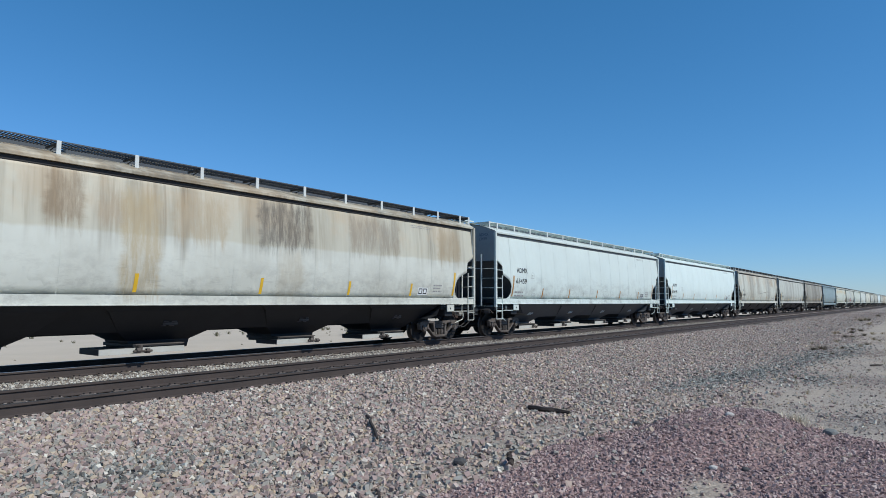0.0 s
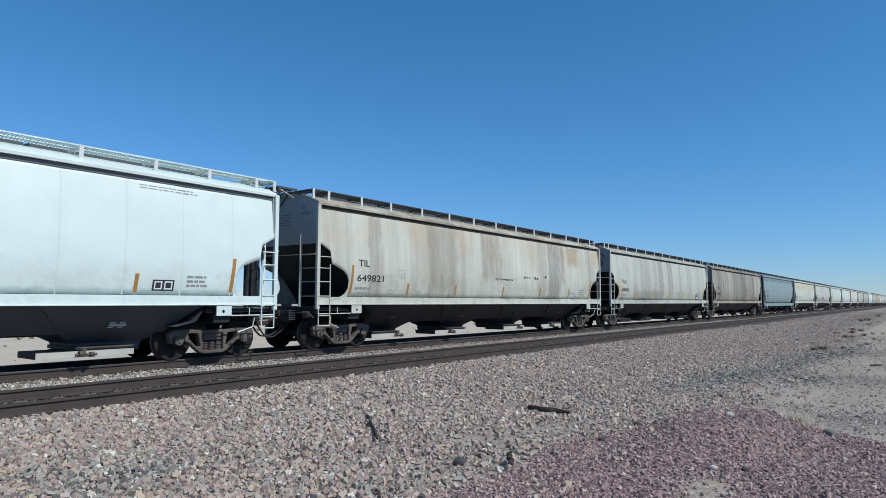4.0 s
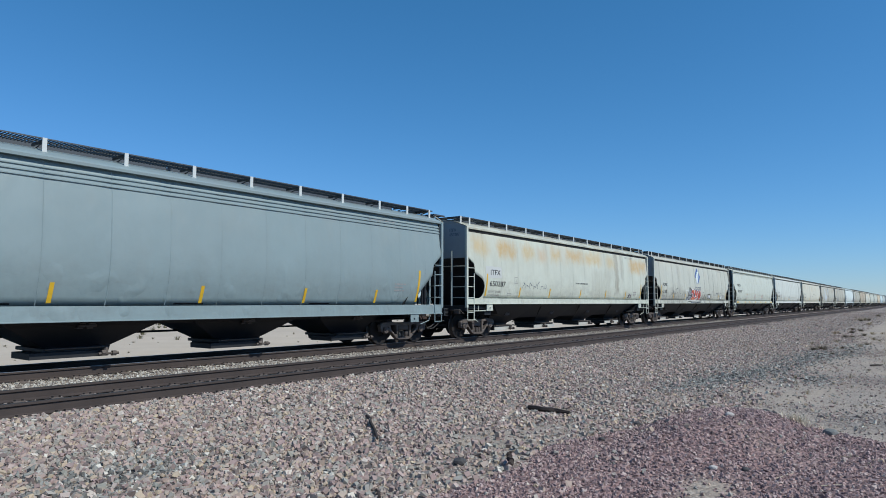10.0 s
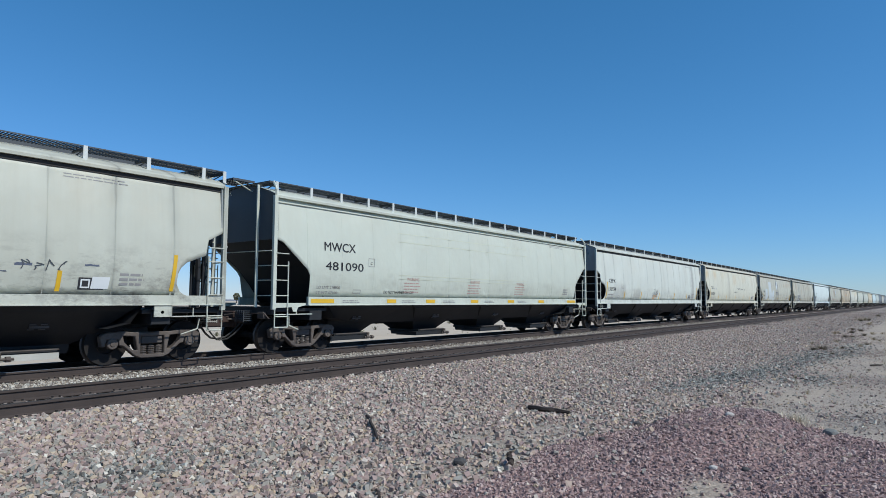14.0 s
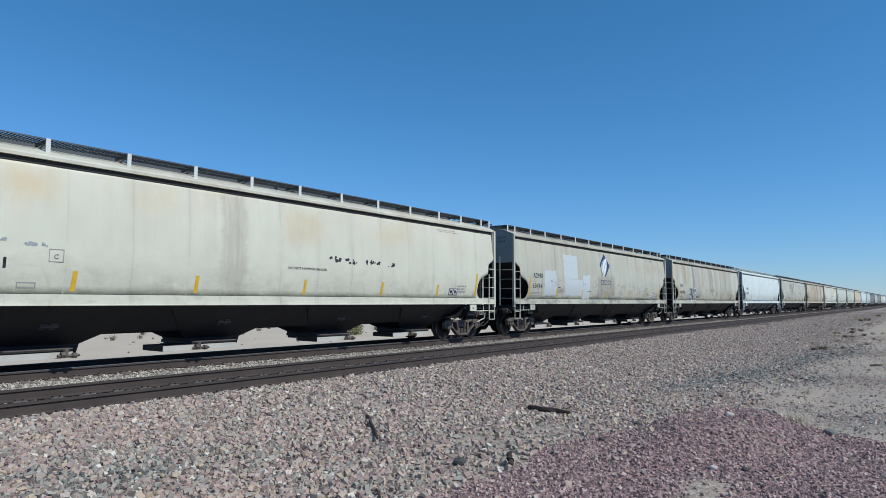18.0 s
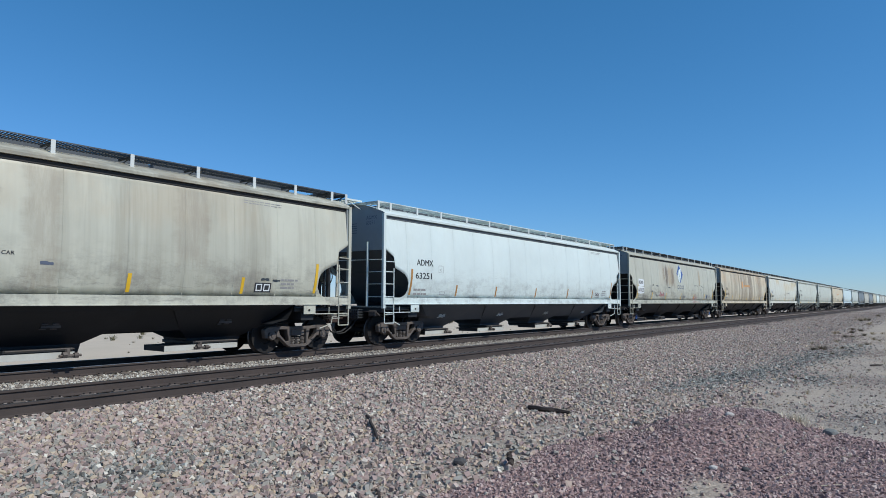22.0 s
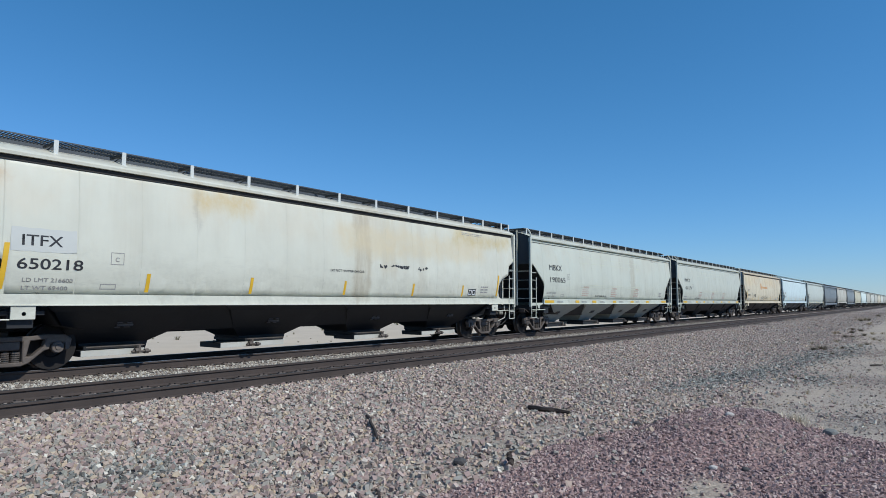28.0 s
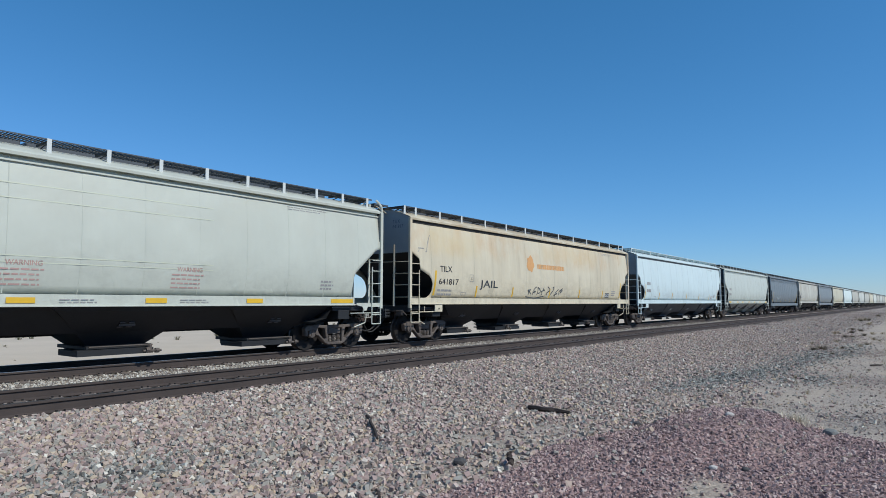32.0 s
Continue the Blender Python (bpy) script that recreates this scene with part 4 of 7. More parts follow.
        part("air_hose", bent([(X(-0.10), -0.35, 0.86), (X(-0.22), -0.36, 0.72), (X(-0.36), -0.33, 0.56), (X(-0.54), -0.28, 0.44), (X(-0.73), -0.25, 0.41)], 0.026), RUBBER, car)
        tagged(part("coupler_step", boxes(*[(*sorted((X(-0.36), X(-0.10))), -0.80, -0.45, 0.86 + 0.05 * i, 0.876 + 0.05 * i) for i in range(6)], *[(*sorted((X(-0.37), X(-0.35))), y - 0.012, y + 0.012, 0.84, 1.14) for y in (-0.80, -0.71, -0.62, -0.53, -0.45)]), PAN if flip else GRATE, car, "small grated step beside the coupler"), kind="stuff")
        part("brake_hose_bracket", boxes((*sorted((X(-0.20), X(-0.06))), -0.42, -0.28, 0.80, 0.98), (*sorted((X(-0.52), X(-0.20))), -0.34, -0.30, 0.88, 0.93), bevel=0.012), SOOT, car)
        part("end_valve", boxes((*sorted((X(-0.12), X(-0.02))), -1.30, -1.05, 0.92, 1.10), bevel=0.012), SOOT, car)
        part("air_hose", bent([(X(-0.12), -0.55, 0.90), (X(-0.26), -0.56, 0.70), (X(-0.44), -0.52, 0.52), (X(-0.60), -0.46, 0.40), (X(-0.74), -0.40, 0.38)], 0.020), RUBBER, car)
        part("uncoupling_lever", bent([(X(-0.07), -1.48, 0.92), (X(-0.12), -1.35, 1.06), (X(-0.12), -0.45, 1.06), (X(-0.45), -0.10, 1.02)], 0.014), SOOT, car)
        for side in (-1, 1):
            part("sill_step_rail", rods(((X(0.02), side * 1.56, 1.03), (X(1.28), side * 1.56, 1.03), 0.016), ((X(0.75), side * 1.56, 1.03), (X(0.75), side * 1.56, 1.22), 0.014)), PAINT, car)
        part("brake_rod", rods(((X(0.30), -0.62, 0.98), (X(2.5), -0.62, 0.80), 0.022), ((X(0.35), -0.62, 0.70), (X(0.35), -0.62, 1.15), 0.04)), SOOT, car)
        part("release_lever", bent([(X(0.55), -1.50, 0.98), (X(0.58), -1.47, 0.74), (X(0.95), -1.40, 0.62)], 0.016), PAINT, car)
        make_truck(car, X(1.42), flip)
    # hopper bays, ridges and outlet gates
    for k in range(4):
        x = body / 2 + (k - 1.5) * 3.95
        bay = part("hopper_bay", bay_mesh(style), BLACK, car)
        bay.location = (x, 0, 0)
        g0, g1, gx = ((-0.88, 0.46, 0.30), (-1.56, 0.38, -0.70))[k % 2] if style == "rounded" else (-1.06, 0.44, 0.36) if style == "ribbed" else (-1.00, 0.62, 0.50)
        part("outlet_gate", boxes((g0, g1, -0.95, -0.06, 0.215, 0.345), (max(g0, -0.80), min(g1, 0.62), -0.90, 0.50, 0.345, 0.42), bevel=0.008), BLACK, bay)
        part("gate_frame", boxes((g0, g1, -0.972, -0.953, 0.218, 0.343)), PAN, bay)
        part("gate_rail", rods(((max(g0, -0.78), -0.96, 0.405), (min(g1, 0.60), -0.96, 0.405), 0.014)), SOOT, bay)
        part("gate_shaft", rods(((gx, -1.08, 0.28), (gx, 0.66, 0.28), 0.03), ((gx - 0.10, -1.05, 0.29), (gx - 0.02, -1.05, 0.29), 0.065), ((gx + 0.12, -1.05, 0.27), (gx + 0.20, -1.05, 0.27), 0.06), ((gx - 0.16, -1.05, 0.27), (gx + 0.26, -1.05, 0.27), 0.03), ((gx, -1.04, 0.28), (gx, -1.04, 0.41), 0.05)), SOOT, bay)
        at = (lambda z: 0.84 + (z - 0.69) * 1.15)
        part("vibrator_bracket", boxes(*[(x - 0.07, x + 0.05, -at(z) - 0.04, -at(z) + 0.03, z, z + 0.024) for x in (-0.16, 0.04) for z in (0.80, 0.90)], (-0.22, 0.14, -at(0.86) - 0.03, -at(0.86) + 0.03, 0.835, 0.885)), SOOT, bay)
    for k in range(3):
        x = body / 2 + (k - 1) * 3.95
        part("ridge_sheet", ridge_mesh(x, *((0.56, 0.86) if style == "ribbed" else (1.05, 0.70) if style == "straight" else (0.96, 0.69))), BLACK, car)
    part("train_pipe", rods(((1.6, 0.55, 0.62), (body - 1.6, 0.55, 0.62), 0.03)), BLACK, car)
    # brake gear on both end platforms
    for flip in (False, True):
        X = (lambda d: body - d) if flip else (lambda d: d)
        part("signal_hose", rods(*[((X(-0.02), -1.02 if flip else 1.1, 2.7 + 0.14 * k), (X(-0.02), -1.02 if flip else 1.1, 2.80 + 0.14 * k), 0.05) for k in range(5)]), GRATE, car)
        if flip and style == "straight":
            continue
        ring = bmesh.new()
        cx, cy, cz = X(-0.10 if flip else -0.22), 1.22 if not flip else -0.50, 2.12
        for k in range(16):
            a, b = k * math.tau / 16, (k + 1) * math.tau / 16
            rod(ring, (cx, cy + 0.26 * math.cos(a), cz + 0.26 * math.sin(a)), (cx, cy + 0.26 * math.cos(b), cz + 0.26 * math.sin(b)), 0.016, 5)
        for k in range(5):
            a = k * math.tau / 5
            rod(ring, (cx, cy, cz), (cx, cy + 0.26 * math.cos(a), cz + 0.26 * math.sin(a)), 0.011, 4)
        part("brake_wheel", ring, SOOT, car)
        part("brake_housing", boxes((*sorted((X(-0.06), X(0.06))), cy - 0.13, cy + 0.13, cz - 0.16, cz + 0.18), bevel=0.03), PAINT, car)
        part("brake_chain", rods(((X(0.0), cy, 1.2), (X(0.0), cy, cz), 0.022)), SOOT, car)
        for y in (cy - 0.20, cy + 0.20):
            part("brake_stand", boxes((*sorted((X(-0.06), X(0.03))), y - 0.03, y + 0.03, 1.20, 2.98)), PAINT if not flip else BLACK, car)
        part("brake_step", boxes((*sorted((X(-0.30), X(-0.04))), cy - 0.4, cy + 0.4, 1.20, 1.235)), GRATE, car)
    if style != "straight":
        part("air_reservoir", lathe([(-0.10, 0.14), (-0.15, 0.20), (-0.85, 0.20), (-0.90, 0.14)], 14), BLACK, car).location = (body - 0.95, 0.2, 1.45)
        part("brake_valve", boxes((body - 0.75, body - 0.45, 0.35, 0.75, 1.22, 1.62), bevel=0.05), SOOT, car)
        part("brake_cylinder", rods(((body - 0.40, -1.12, 1.2), (body - 0.40, -1.12, 2.62), 0.07)), BLACK, car)
        part("air_pipe", rods(((body - 0.62, -1.20, 1.2), (body - 0.62, -1.20, 2.45), 0.03)), BLACK, car)
    return car


# ---- the train: style, paint and the colour of the upper end walls, car by car ----
WHITE, COOL, CREAM, GREY, TAN = (0.74, 0.745, 0.62), (0.755, 0.845, 0.745), (0.74, 0.68, 0.48), (0.262, 0.335, 0.318), (0.61, 0.59, 0.47)
LIGHT = (0.67, 0.68, 0.565)
TRAIN = [
    # style, base colour, stain amount, stain colour, rust, scuffs, lowest stain, label
    ("rounded", (0.68, 0.675, 0.55), 0.95, (0.15, 0.11, 0.065), 0.30, 0.4, 2.4, "white covered hopper car with brown stains over the upper side"),
    ("rounded", (0.70, 0.765, 0.665), 0.10, (0.33, 0.31, 0.27), 0.02, 0.5, 1.6, "clean white covered hopper car with orange reflectors"),
    ("rounded", COOL, 0.04, (0.3, 0.3, 0.3), 0.02, 0.15, 1.6, "clean white covered hopper car with a white walkway"),
    ("rounded", (0.66, 0.655, 0.52), 0.70, (0.19, 0.145, 0.09), 0.30, 0.4, 1.3, "tan covered hopper car with dark brown streaks"),
    ("rounded", (0.60, 0.60, 0.485), 0.45, (0.17, 0.15, 0.115), 0.08, 0.6, 1.2, "light grey covered hopper car streaked with grey grime"),
    ("rounded", (0.455, 0.425, 0.32), 0.95, (0.085, 0.064, 0.042), 0.12, 0.7, 0.8, "dirty covered hopper car with dark brown streaked sides"),
    ("ribbed", GREY, 0.12, (0.3, 0.32, 0.33), 0.03, 0.2, 1.6, "plain grey covered hopper car with ribbed eaves"),
    ("rounded", (0.645, 0.665, 0.52), 0.30, (0.22, 0.19, 0.14), 0.12, 0.3, 2.2, "cream covered hopper car with orange rust blooms"),
    ("rounded", (0.60, 0.605, 0.475), 0.22, (0.30, 0.27, 0.21), 0.08, 0.8, 1.8, "light grey covered hopper car with red and white spray paint"),
    ("straight", (0.627, 0.655, 0.52), 0.15, (0.34, 0.33, 0.30), 0.05, 0.2, 1.7, "pale grey covered hopper car with yellow dashes on its sill"),
    ("rounded", (0.694, 0.718, 0.597), 0.30, (0.30, 0.28, 0.24), 0.05, 0.3, 2.0, "pale covered hopper car with grey smudges"),
    ("rounded", (0.70, 0.68, 0.515), 0.25, (0.33, 0.28, 0.22), 0.15, 0.25, 2.2, "cream covered hopper car with worn black lettering"),
    ("rounded", (0.575, 0.560, 0.425), 0.35, (0.26, 0.21, 0.15), 0.10, 0.9, 2.0, "grey covered hopper car with pale repainted patches"),
    ("rounded", (0.60, 0.585, 0.445), 0.60, (0.14, 0.12, 0.09), 0.15, 0.7, 1.2, "light covered hopper car with dark streaks and black spray paint"),
    ("rounded", (0.72, 0.79, 0.705), 0.06, (0.3, 0.3, 0.3), 0.03, 0.5, 1.6, "clean white covered hopper car with brown reflectors"),
    ("rounded", (0.555, 0.545, 0.415), 0.15, (0.22, 0.16, 0.11), 0.10, 0.95, 2.3, "tan grey covered hopper car with rusty streaks and a blue diamond"),
    ("rounded", (0.68, 0.60, 0.415), 0.55, (0.15, 0.105, 0.065), 0.40, 0.4, 1.1, "cream covered hopper car with heavy brown streaks"),
    ("rounded", (0.70, 0.69, 0.545), 0.25, (0.33, 0.27, 0.20), 0.12, 0.2, 2.2, "cream white covered hopper car with faint rust"),
    ("straight", (0.625, 0.645, 0.515), 0.22, (0.36, 0.33, 0.28), 0.10, 0.2, 1.6, "pale grey covered hopper car with grey hopper bays"),
    ("straight", (0.58, 0.595, 0.475), 0.15, (0.33, 0.33, 0.31), 0.04, 0.2, 1.7, "pale grey covered hopper car with yellow dashes on its sill"),
    ("rounded", (0.72, 0.635, 0.435), 0.38, (0.24, 0.17, 0.10), 0.45, 0.3, 1.8, "cream yellow covered hopper car with spray painted marks"),
    ("rounded", (0.645, 0.75, 0.70), 0.05, (0.3, 0.3, 0.3), 0.02, 0.15, 1.6, "pale blue white covered hopper car"),
    ("straight", (0.582, 0.616, 0.515), 0.15, (0.33, 0.33, 0.31), 0.04, 0.2, 1.7, "pale grey covered hopper car"),
    ("ribbed", (0.179, 0.205, 0.206), 0.15, (0.2, 0.2, 0.2), 0.05, 0.2, 1.6, "dark grey covered hopper car"),
    ("rounded", TAN, 0.55, (0.20, 0.15, 0.11), 0.15, 0.3, 1.5, "tan covered hopper car with brown streaks"),
    ("ribbed", (0.224, 0.251, 0.247), 0.15, (0.2, 0.2, 0.2), 0.05, 0.2, 1.6, "dark grey covered hopper car"),
    ("rounded", (0.672, 0.627, 0.433), 0.45, (0.20, 0.15, 0.11), 0.2, 0.3, 1.5, "cream covered hopper car with brown streaks"),
    ("rounded", COOL, 0.08, (0.3, 0.3, 0.3), 0.02, 0.2, 1.6, "white covered hopper car"),
]
MORE = [(TAN, 0.5, "tan covered hopper car"), (WHITE, 0.15, "white covered hopper car"), (LIGHT, 0.4, "light grey covered hopper car"), (CREAM, 0.4, "cream covered hopper car"), (TAN, 0.7, "streaked tan covered hopper car")]
while len(TRAIN) < 37:
    c, a, lab = MORE[(len(TRAIN) * 3) % 5]
    TRAIN.append(("rounded", c, a, (0.20, 0.15, 0.11), 0.15, 0.3, 1.5, lab))
COUPLED = {"rounded": 20.66, "straight": 20.40, "ribbed": 20.34}

DARK_ENDS = {6, 9, 18, 19, 22, 23, 25}      # cars with the darker of the two end wall colours
PALE_WALKS = {1, 2, 14, 21}                                          # cars with walkways painted like the body
GREY_BAYS = {18, 22}
PALE_GATES = {0, 1, 2, 3, 5, 7, 8, 11, 12, 13, 14, 17, 21}
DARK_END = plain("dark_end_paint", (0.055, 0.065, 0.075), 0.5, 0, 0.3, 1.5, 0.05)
BAY_GREY = plain("grey_bay_paint", (0.46, 0.48, 0.43), 0.6, 0, 0.3, 1.5, 0.05)


def is_walk(ob, slot):
    return ob.name.split(".")[0] in ("walkway", "end_platform", "end_walkway") or ob.name.startswith("walkway_bracket") and slot.slot_index == 1


# grey for the other end walls, with their shade put into the colour
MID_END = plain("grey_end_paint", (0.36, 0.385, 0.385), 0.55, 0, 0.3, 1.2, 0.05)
SCARS = {
    0: [(4.7, 5.4, 2.95, 3.95, (0.22, 0.155, 0.085), 0.85), (5.7, 6.3, 2.9, 3.6, (0.30, 0.21, 0.12), 0.5), (6.15, 7.0, 1.5, 3.7, (0.40, 0.30, 0.155), 0.7), (7.3, 8.7, 2.8, 3.8, (0.38, 0.28, 0.16), 0.65),
        (9.6, 11.3, 2.75, 3.95, (0.12, 0.095, 0.065), 0.9), (10.2, 11.0, 1.5, 2.7, (0.40, 0.34, 0.24), 0.5), (12.8, 15.0, 2.8, 3.9, (0.20, 0.155, 0.105), 0.65), (17.0, 18.3, 2.8, 3.7, (0.32, 0.24, 0.14), 0.65)],
    3: [(11.7, 12.6, 2.7, 4.0, (0.46, 0.38, 0.25), 0.5), (12.7, 13.4, 1.5, 4.1, (0.30, 0.265, 0.205), 0.55), (13.55, 14.7, 1.45, 4.1, (0.185, 0.165, 0.135), 0.7), (14.75, 15.15, 2.2, 4.1, (0.26, 0.19, 0.115), 0.7),
        (15.5, 16.6, 3.1, 3.95, (0.36, 0.26, 0.15), 0.65), (18.2, 18.9, 3.2, 3.8, (0.50, 0.40, 0.25), 0.5), (2.0, 2.6, 1.6, 4.1, (0.22, 0.19, 0.14), 0.5), (5.0, 6.6, 1.6, 4.1, (0.25, 0.21, 0.155), 0.55), (8.2, 9.6, 2.2, 4.1, (0.24, 0.18, 0.115), 0.6)],
    4: [(5.3, 6.3, 1.6, 4.1, (0.30, 0.27, 0.215), 0.5), (6.9, 7.5, 1.5, 4.1, (0.26, 0.23, 0.18), 0.5), (7.8, 8.7, 1.6, 4.1, (0.20, 0.165, 0.12), 0.65), (9.7, 10.6, 1.6, 4.1, (0.21, 0.175, 0.13), 0.6), (12.0, 12.5, 2.0, 4.1, (0.25, 0.22, 0.17), 0.5),
        (3.3, 8.2, 1.42, 2.05, (0.19, 0.18, 0.15), 0.6), (13.9, 14.8, 1.5, 4.0, (0.28, 0.25, 0.20), 0.45)],
    5: [(1.85, 2.75, 1.45, 4.1, (0.155, 0.12, 0.08), 0.75), (2.85, 3.10, 2.0, 4.1, (0.13, 0.105, 0.075), 0.6), (3.45, 3.75, 1.6, 3.7, (0.20, 0.16, 0.11), 0.6), (4.2, 4.5, 1.45, 4.1, (0.13, 0.12, 0.095), 0.7), (5.2, 5.4, 2.0, 4.1, (0.2, 0.16, 0.11), 0.5),
        (7.2, 8.7, 1.6, 4.1, (0.17, 0.14, 0.10), 0.75), (9.4, 9.9, 1.45, 4.1, (0.20, 0.16, 0.11), 0.6), (10.9, 12.8, 1.45, 4.1, (0.16, 0.125, 0.085), 0.75), (13.4, 15.6, 1.45, 4.1, (0.19, 0.155, 0.105), 0.6), (15.2, 15.8, 1.4, 4.1, (0.10, 0.08, 0.06), 0.5)],
    7: [(14.1, 14.6, 1.9, 4.1, (0.20, 0.155, 0.10), 0.55), (14.95, 15.2, 2.6, 4.1, (0.26, 0.24, 0.20), 0.5), (11.0, 13.5, 1.5, 3.0, (0.38, 0.36, 0.28), 0.4)],
    8: [(1.5, 6.6, 1.42, 2.0, (0.26, 0.25, 0.21), 0.5), (4.6, 5.3, 1.5, 4.0, (0.36, 0.35, 0.29), 0.45), (0.3, 1.0, 2.6, 4.0, (0.38, 0.36, 0.29), 0.4)],
    11: [(7.1, 7.8, 1.5, 4.05, (0.37, 0.34, 0.265), 0.55)],
    13: [(0.3, 1.25, 1.7, 4.1, (0.52, 0.41, 0.25), 0.5), (2.6, 3.1, 2.6, 4.1, (0.25, 0.17, 0.11), 0.65), (3.25, 3.6, 2.6, 3.5, (0.47, 0.33, 0.17), 0.6), (4.6, 6.7, 1.45, 4.1, (0.27, 0.25, 0.21), 0.6), (4.7, 5.0, 2.0, 4.1, (0.15, 0.135, 0.11), 0.6), (7.1, 7.7, 2.4, 4.1, (0.36, 0.25, 0.14), 0.65),
         (9.2, 10.3, 2.0, 4.1, (0.22, 0.17, 0.12), 0.7), (10.8, 11.4, 1.5, 4.1, (0.27, 0.22, 0.16), 0.5), (13.8, 14.6, 2.2, 4.1, (0.27, 0.22, 0.16), 0.5), (15.4, 16.6, 1.5, 2.1, (0.18, 0.15, 0.12), 0.5)],
    16: [(5.0, 5.6, 2.0, 4.1, (0.26, 0.19, 0.12), 0.6), (6.4, 6.9, 1.5, 4.1, (0.16, 0.12, 0.08), 0.7), (7.3, 8.1, 1.45, 4.1, (0.17, 0.12, 0.075), 0.75), (8.3, 9.8, 1.5, 4.1, (0.18, 0.12, 0.07), 0.6), (10.5, 12.2, 1.5, 4.1, (0.15, 0.10, 0.06), 0.8), (12.9, 13.4, 1.5, 4.1, (0.20, 0.14, 0.08), 0.6), (2.2, 2.9, 1.45, 3.0, (0.36, 0.29, 0.19), 0.5), (15.0, 16.4, 1.5, 4.1, (0.22, 0.15, 0.09), 0.6)],
    10: [(16.8, 17.3, 1.55, 4.1, (0.24, 0.22, 0.19), 0.65), (5.2, 6.3, 1.5, 2.1, (0.28, 0.26, 0.23), 0.6), (2.2, 4.0, 1.5, 2.3, (0.36, 0.35, 0.32), 0.5)],
    12: [(8.4, 10.6, 1.6, 2.7, (0.20, 0.175, 0.145), 0.55)],
    15: [(5.2, 8.7, 2.4, 3.85, (0.46, 0.39, 0.28), 0.5), (5.95, 6.3, 2.8, 3.65, (0.24, 0.15, 0.085), 0.8), (6.48, 6.92, 2.4, 3.72, (0.115, 0.066, 0.034), 1.0), (7.0, 7.65, 2.5, 3.68, (0.38, 0.265, 0.14), 0.8),
         (7.66, 8.24, 2.45, 3.65, (0.175, 0.105, 0.052), 1.0), (14.1, 14.45, 2.6, 3.8, (0.36, 0.25, 0.13), 0.85)],
    17: [(10.05, 10.75, 1.45, 4.1, (0.40, 0.335, 0.23), 0.6), (11.2, 11.9, 2.2, 4.0, (0.50, 0.43, 0.30), 0.45), (4.93, 5.02, 3.0, 4.05, (0.33, 0.31, 0.27), 0.6), (13.0, 13.4, 1.6, 4.0, (0.50, 0.46, 0.36), 0.45)],
    18: [(11.6, 12.3, 1.5, 3.9, (0.36, 0.31, 0.22), 0.5)],
}
BLOOMS = {
    0: [(17.0, 18.3, 2.9, 3.8, (0.36, 0.27, 0.15), 0.5)],
    3: [(15.5, 16.6, 3.2, 3.9, (0.40, 0.28, 0.15), 0.6), (18.2, 18.9, 3.3, 3.8, (0.50, 0.38, 0.22), 0.6), (11.7, 12.5, 3.2, 3.9, (0.50, 0.40, 0.25), 0.5)],
    7: [(0.35, 1.4, 3.2, 3.8, (0.57, 0.41, 0.18), 0.75), (2.1, 3.5, 3.2, 3.75, (0.53, 0.36, 0.15), 0.95), (4.1, 5.2, 3.2, 3.75, (0.55, 0.40, 0.18), 0.9), (5.5, 6.2, 3.1, 3.7, (0.56, 0.38, 0.20), 0.7), (6.7, 7.6, 3.2, 3.75, (0.55, 0.39, 0.17), 0.9),
        (8.3, 10.2, 3.3, 3.85, (0.53, 0.36, 0.15), 0.95), (10.4, 12.3, 3.3, 3.85, (0.55, 0.40, 0.18), 0.8), (13.0, 14.1, 3.2, 3.8, (0.55, 0.41, 0.19), 0.7), (16.3, 18.9, 3.1, 3.75, (0.53, 0.36, 0.15), 0.95)],
    11: [(0.3, 1.0, 3.3, 3.85, (0.57, 0.42, 0.21), 0.85), (2.6, 3.5, 3.3, 3.85, (0.58, 0.45, 0.25), 0.7), (9.0, 10.2, 2.9, 3.8, (0.56, 0.45, 0.27), 0.6), (5.0, 6.0, 3.3, 3.8, (0.60, 0.50, 0.31), 0.5), (12.5, 14.0, 3.2, 3.8, (0.58, 0.46, 0.27), 0.5)],
    12: [(14.0, 14.7, 3.1, 3.6, (0.46, 0.37, 0.25), 0.6), (15.5, 16.3, 3.2, 3.65, (0.42, 0.31, 0.20), 0.7), (16.8, 17.6, 3.2, 3.65, (0.46, 0.33, 0.20), 0.65), (18.0, 18.6, 3.2, 3.65, (0.46, 0.36, 0.24), 0.5)],
    17: [(0.4, 1.0, 3.55, 3.9, (0.48, 0.28, 0.11), 0.95), (4.9, 6.5, 3.5, 3.95, (0.56, 0.41, 0.17), 0.75), (9.4, 17.0, 2.8, 3.6, (0.62, 0.52, 0.33), 0.65), (15.0, 18.9, 3.45, 3.95, (0.52, 0.40, 0.17), 0.75)],
    20: [(1.0, 4.0, 3.0, 3.9, (0.62, 0.50, 0.28), 0.5), (9.0, 15.0, 3.2, 3.9, (0.60, 0.46, 0.25), 0.5)],
}
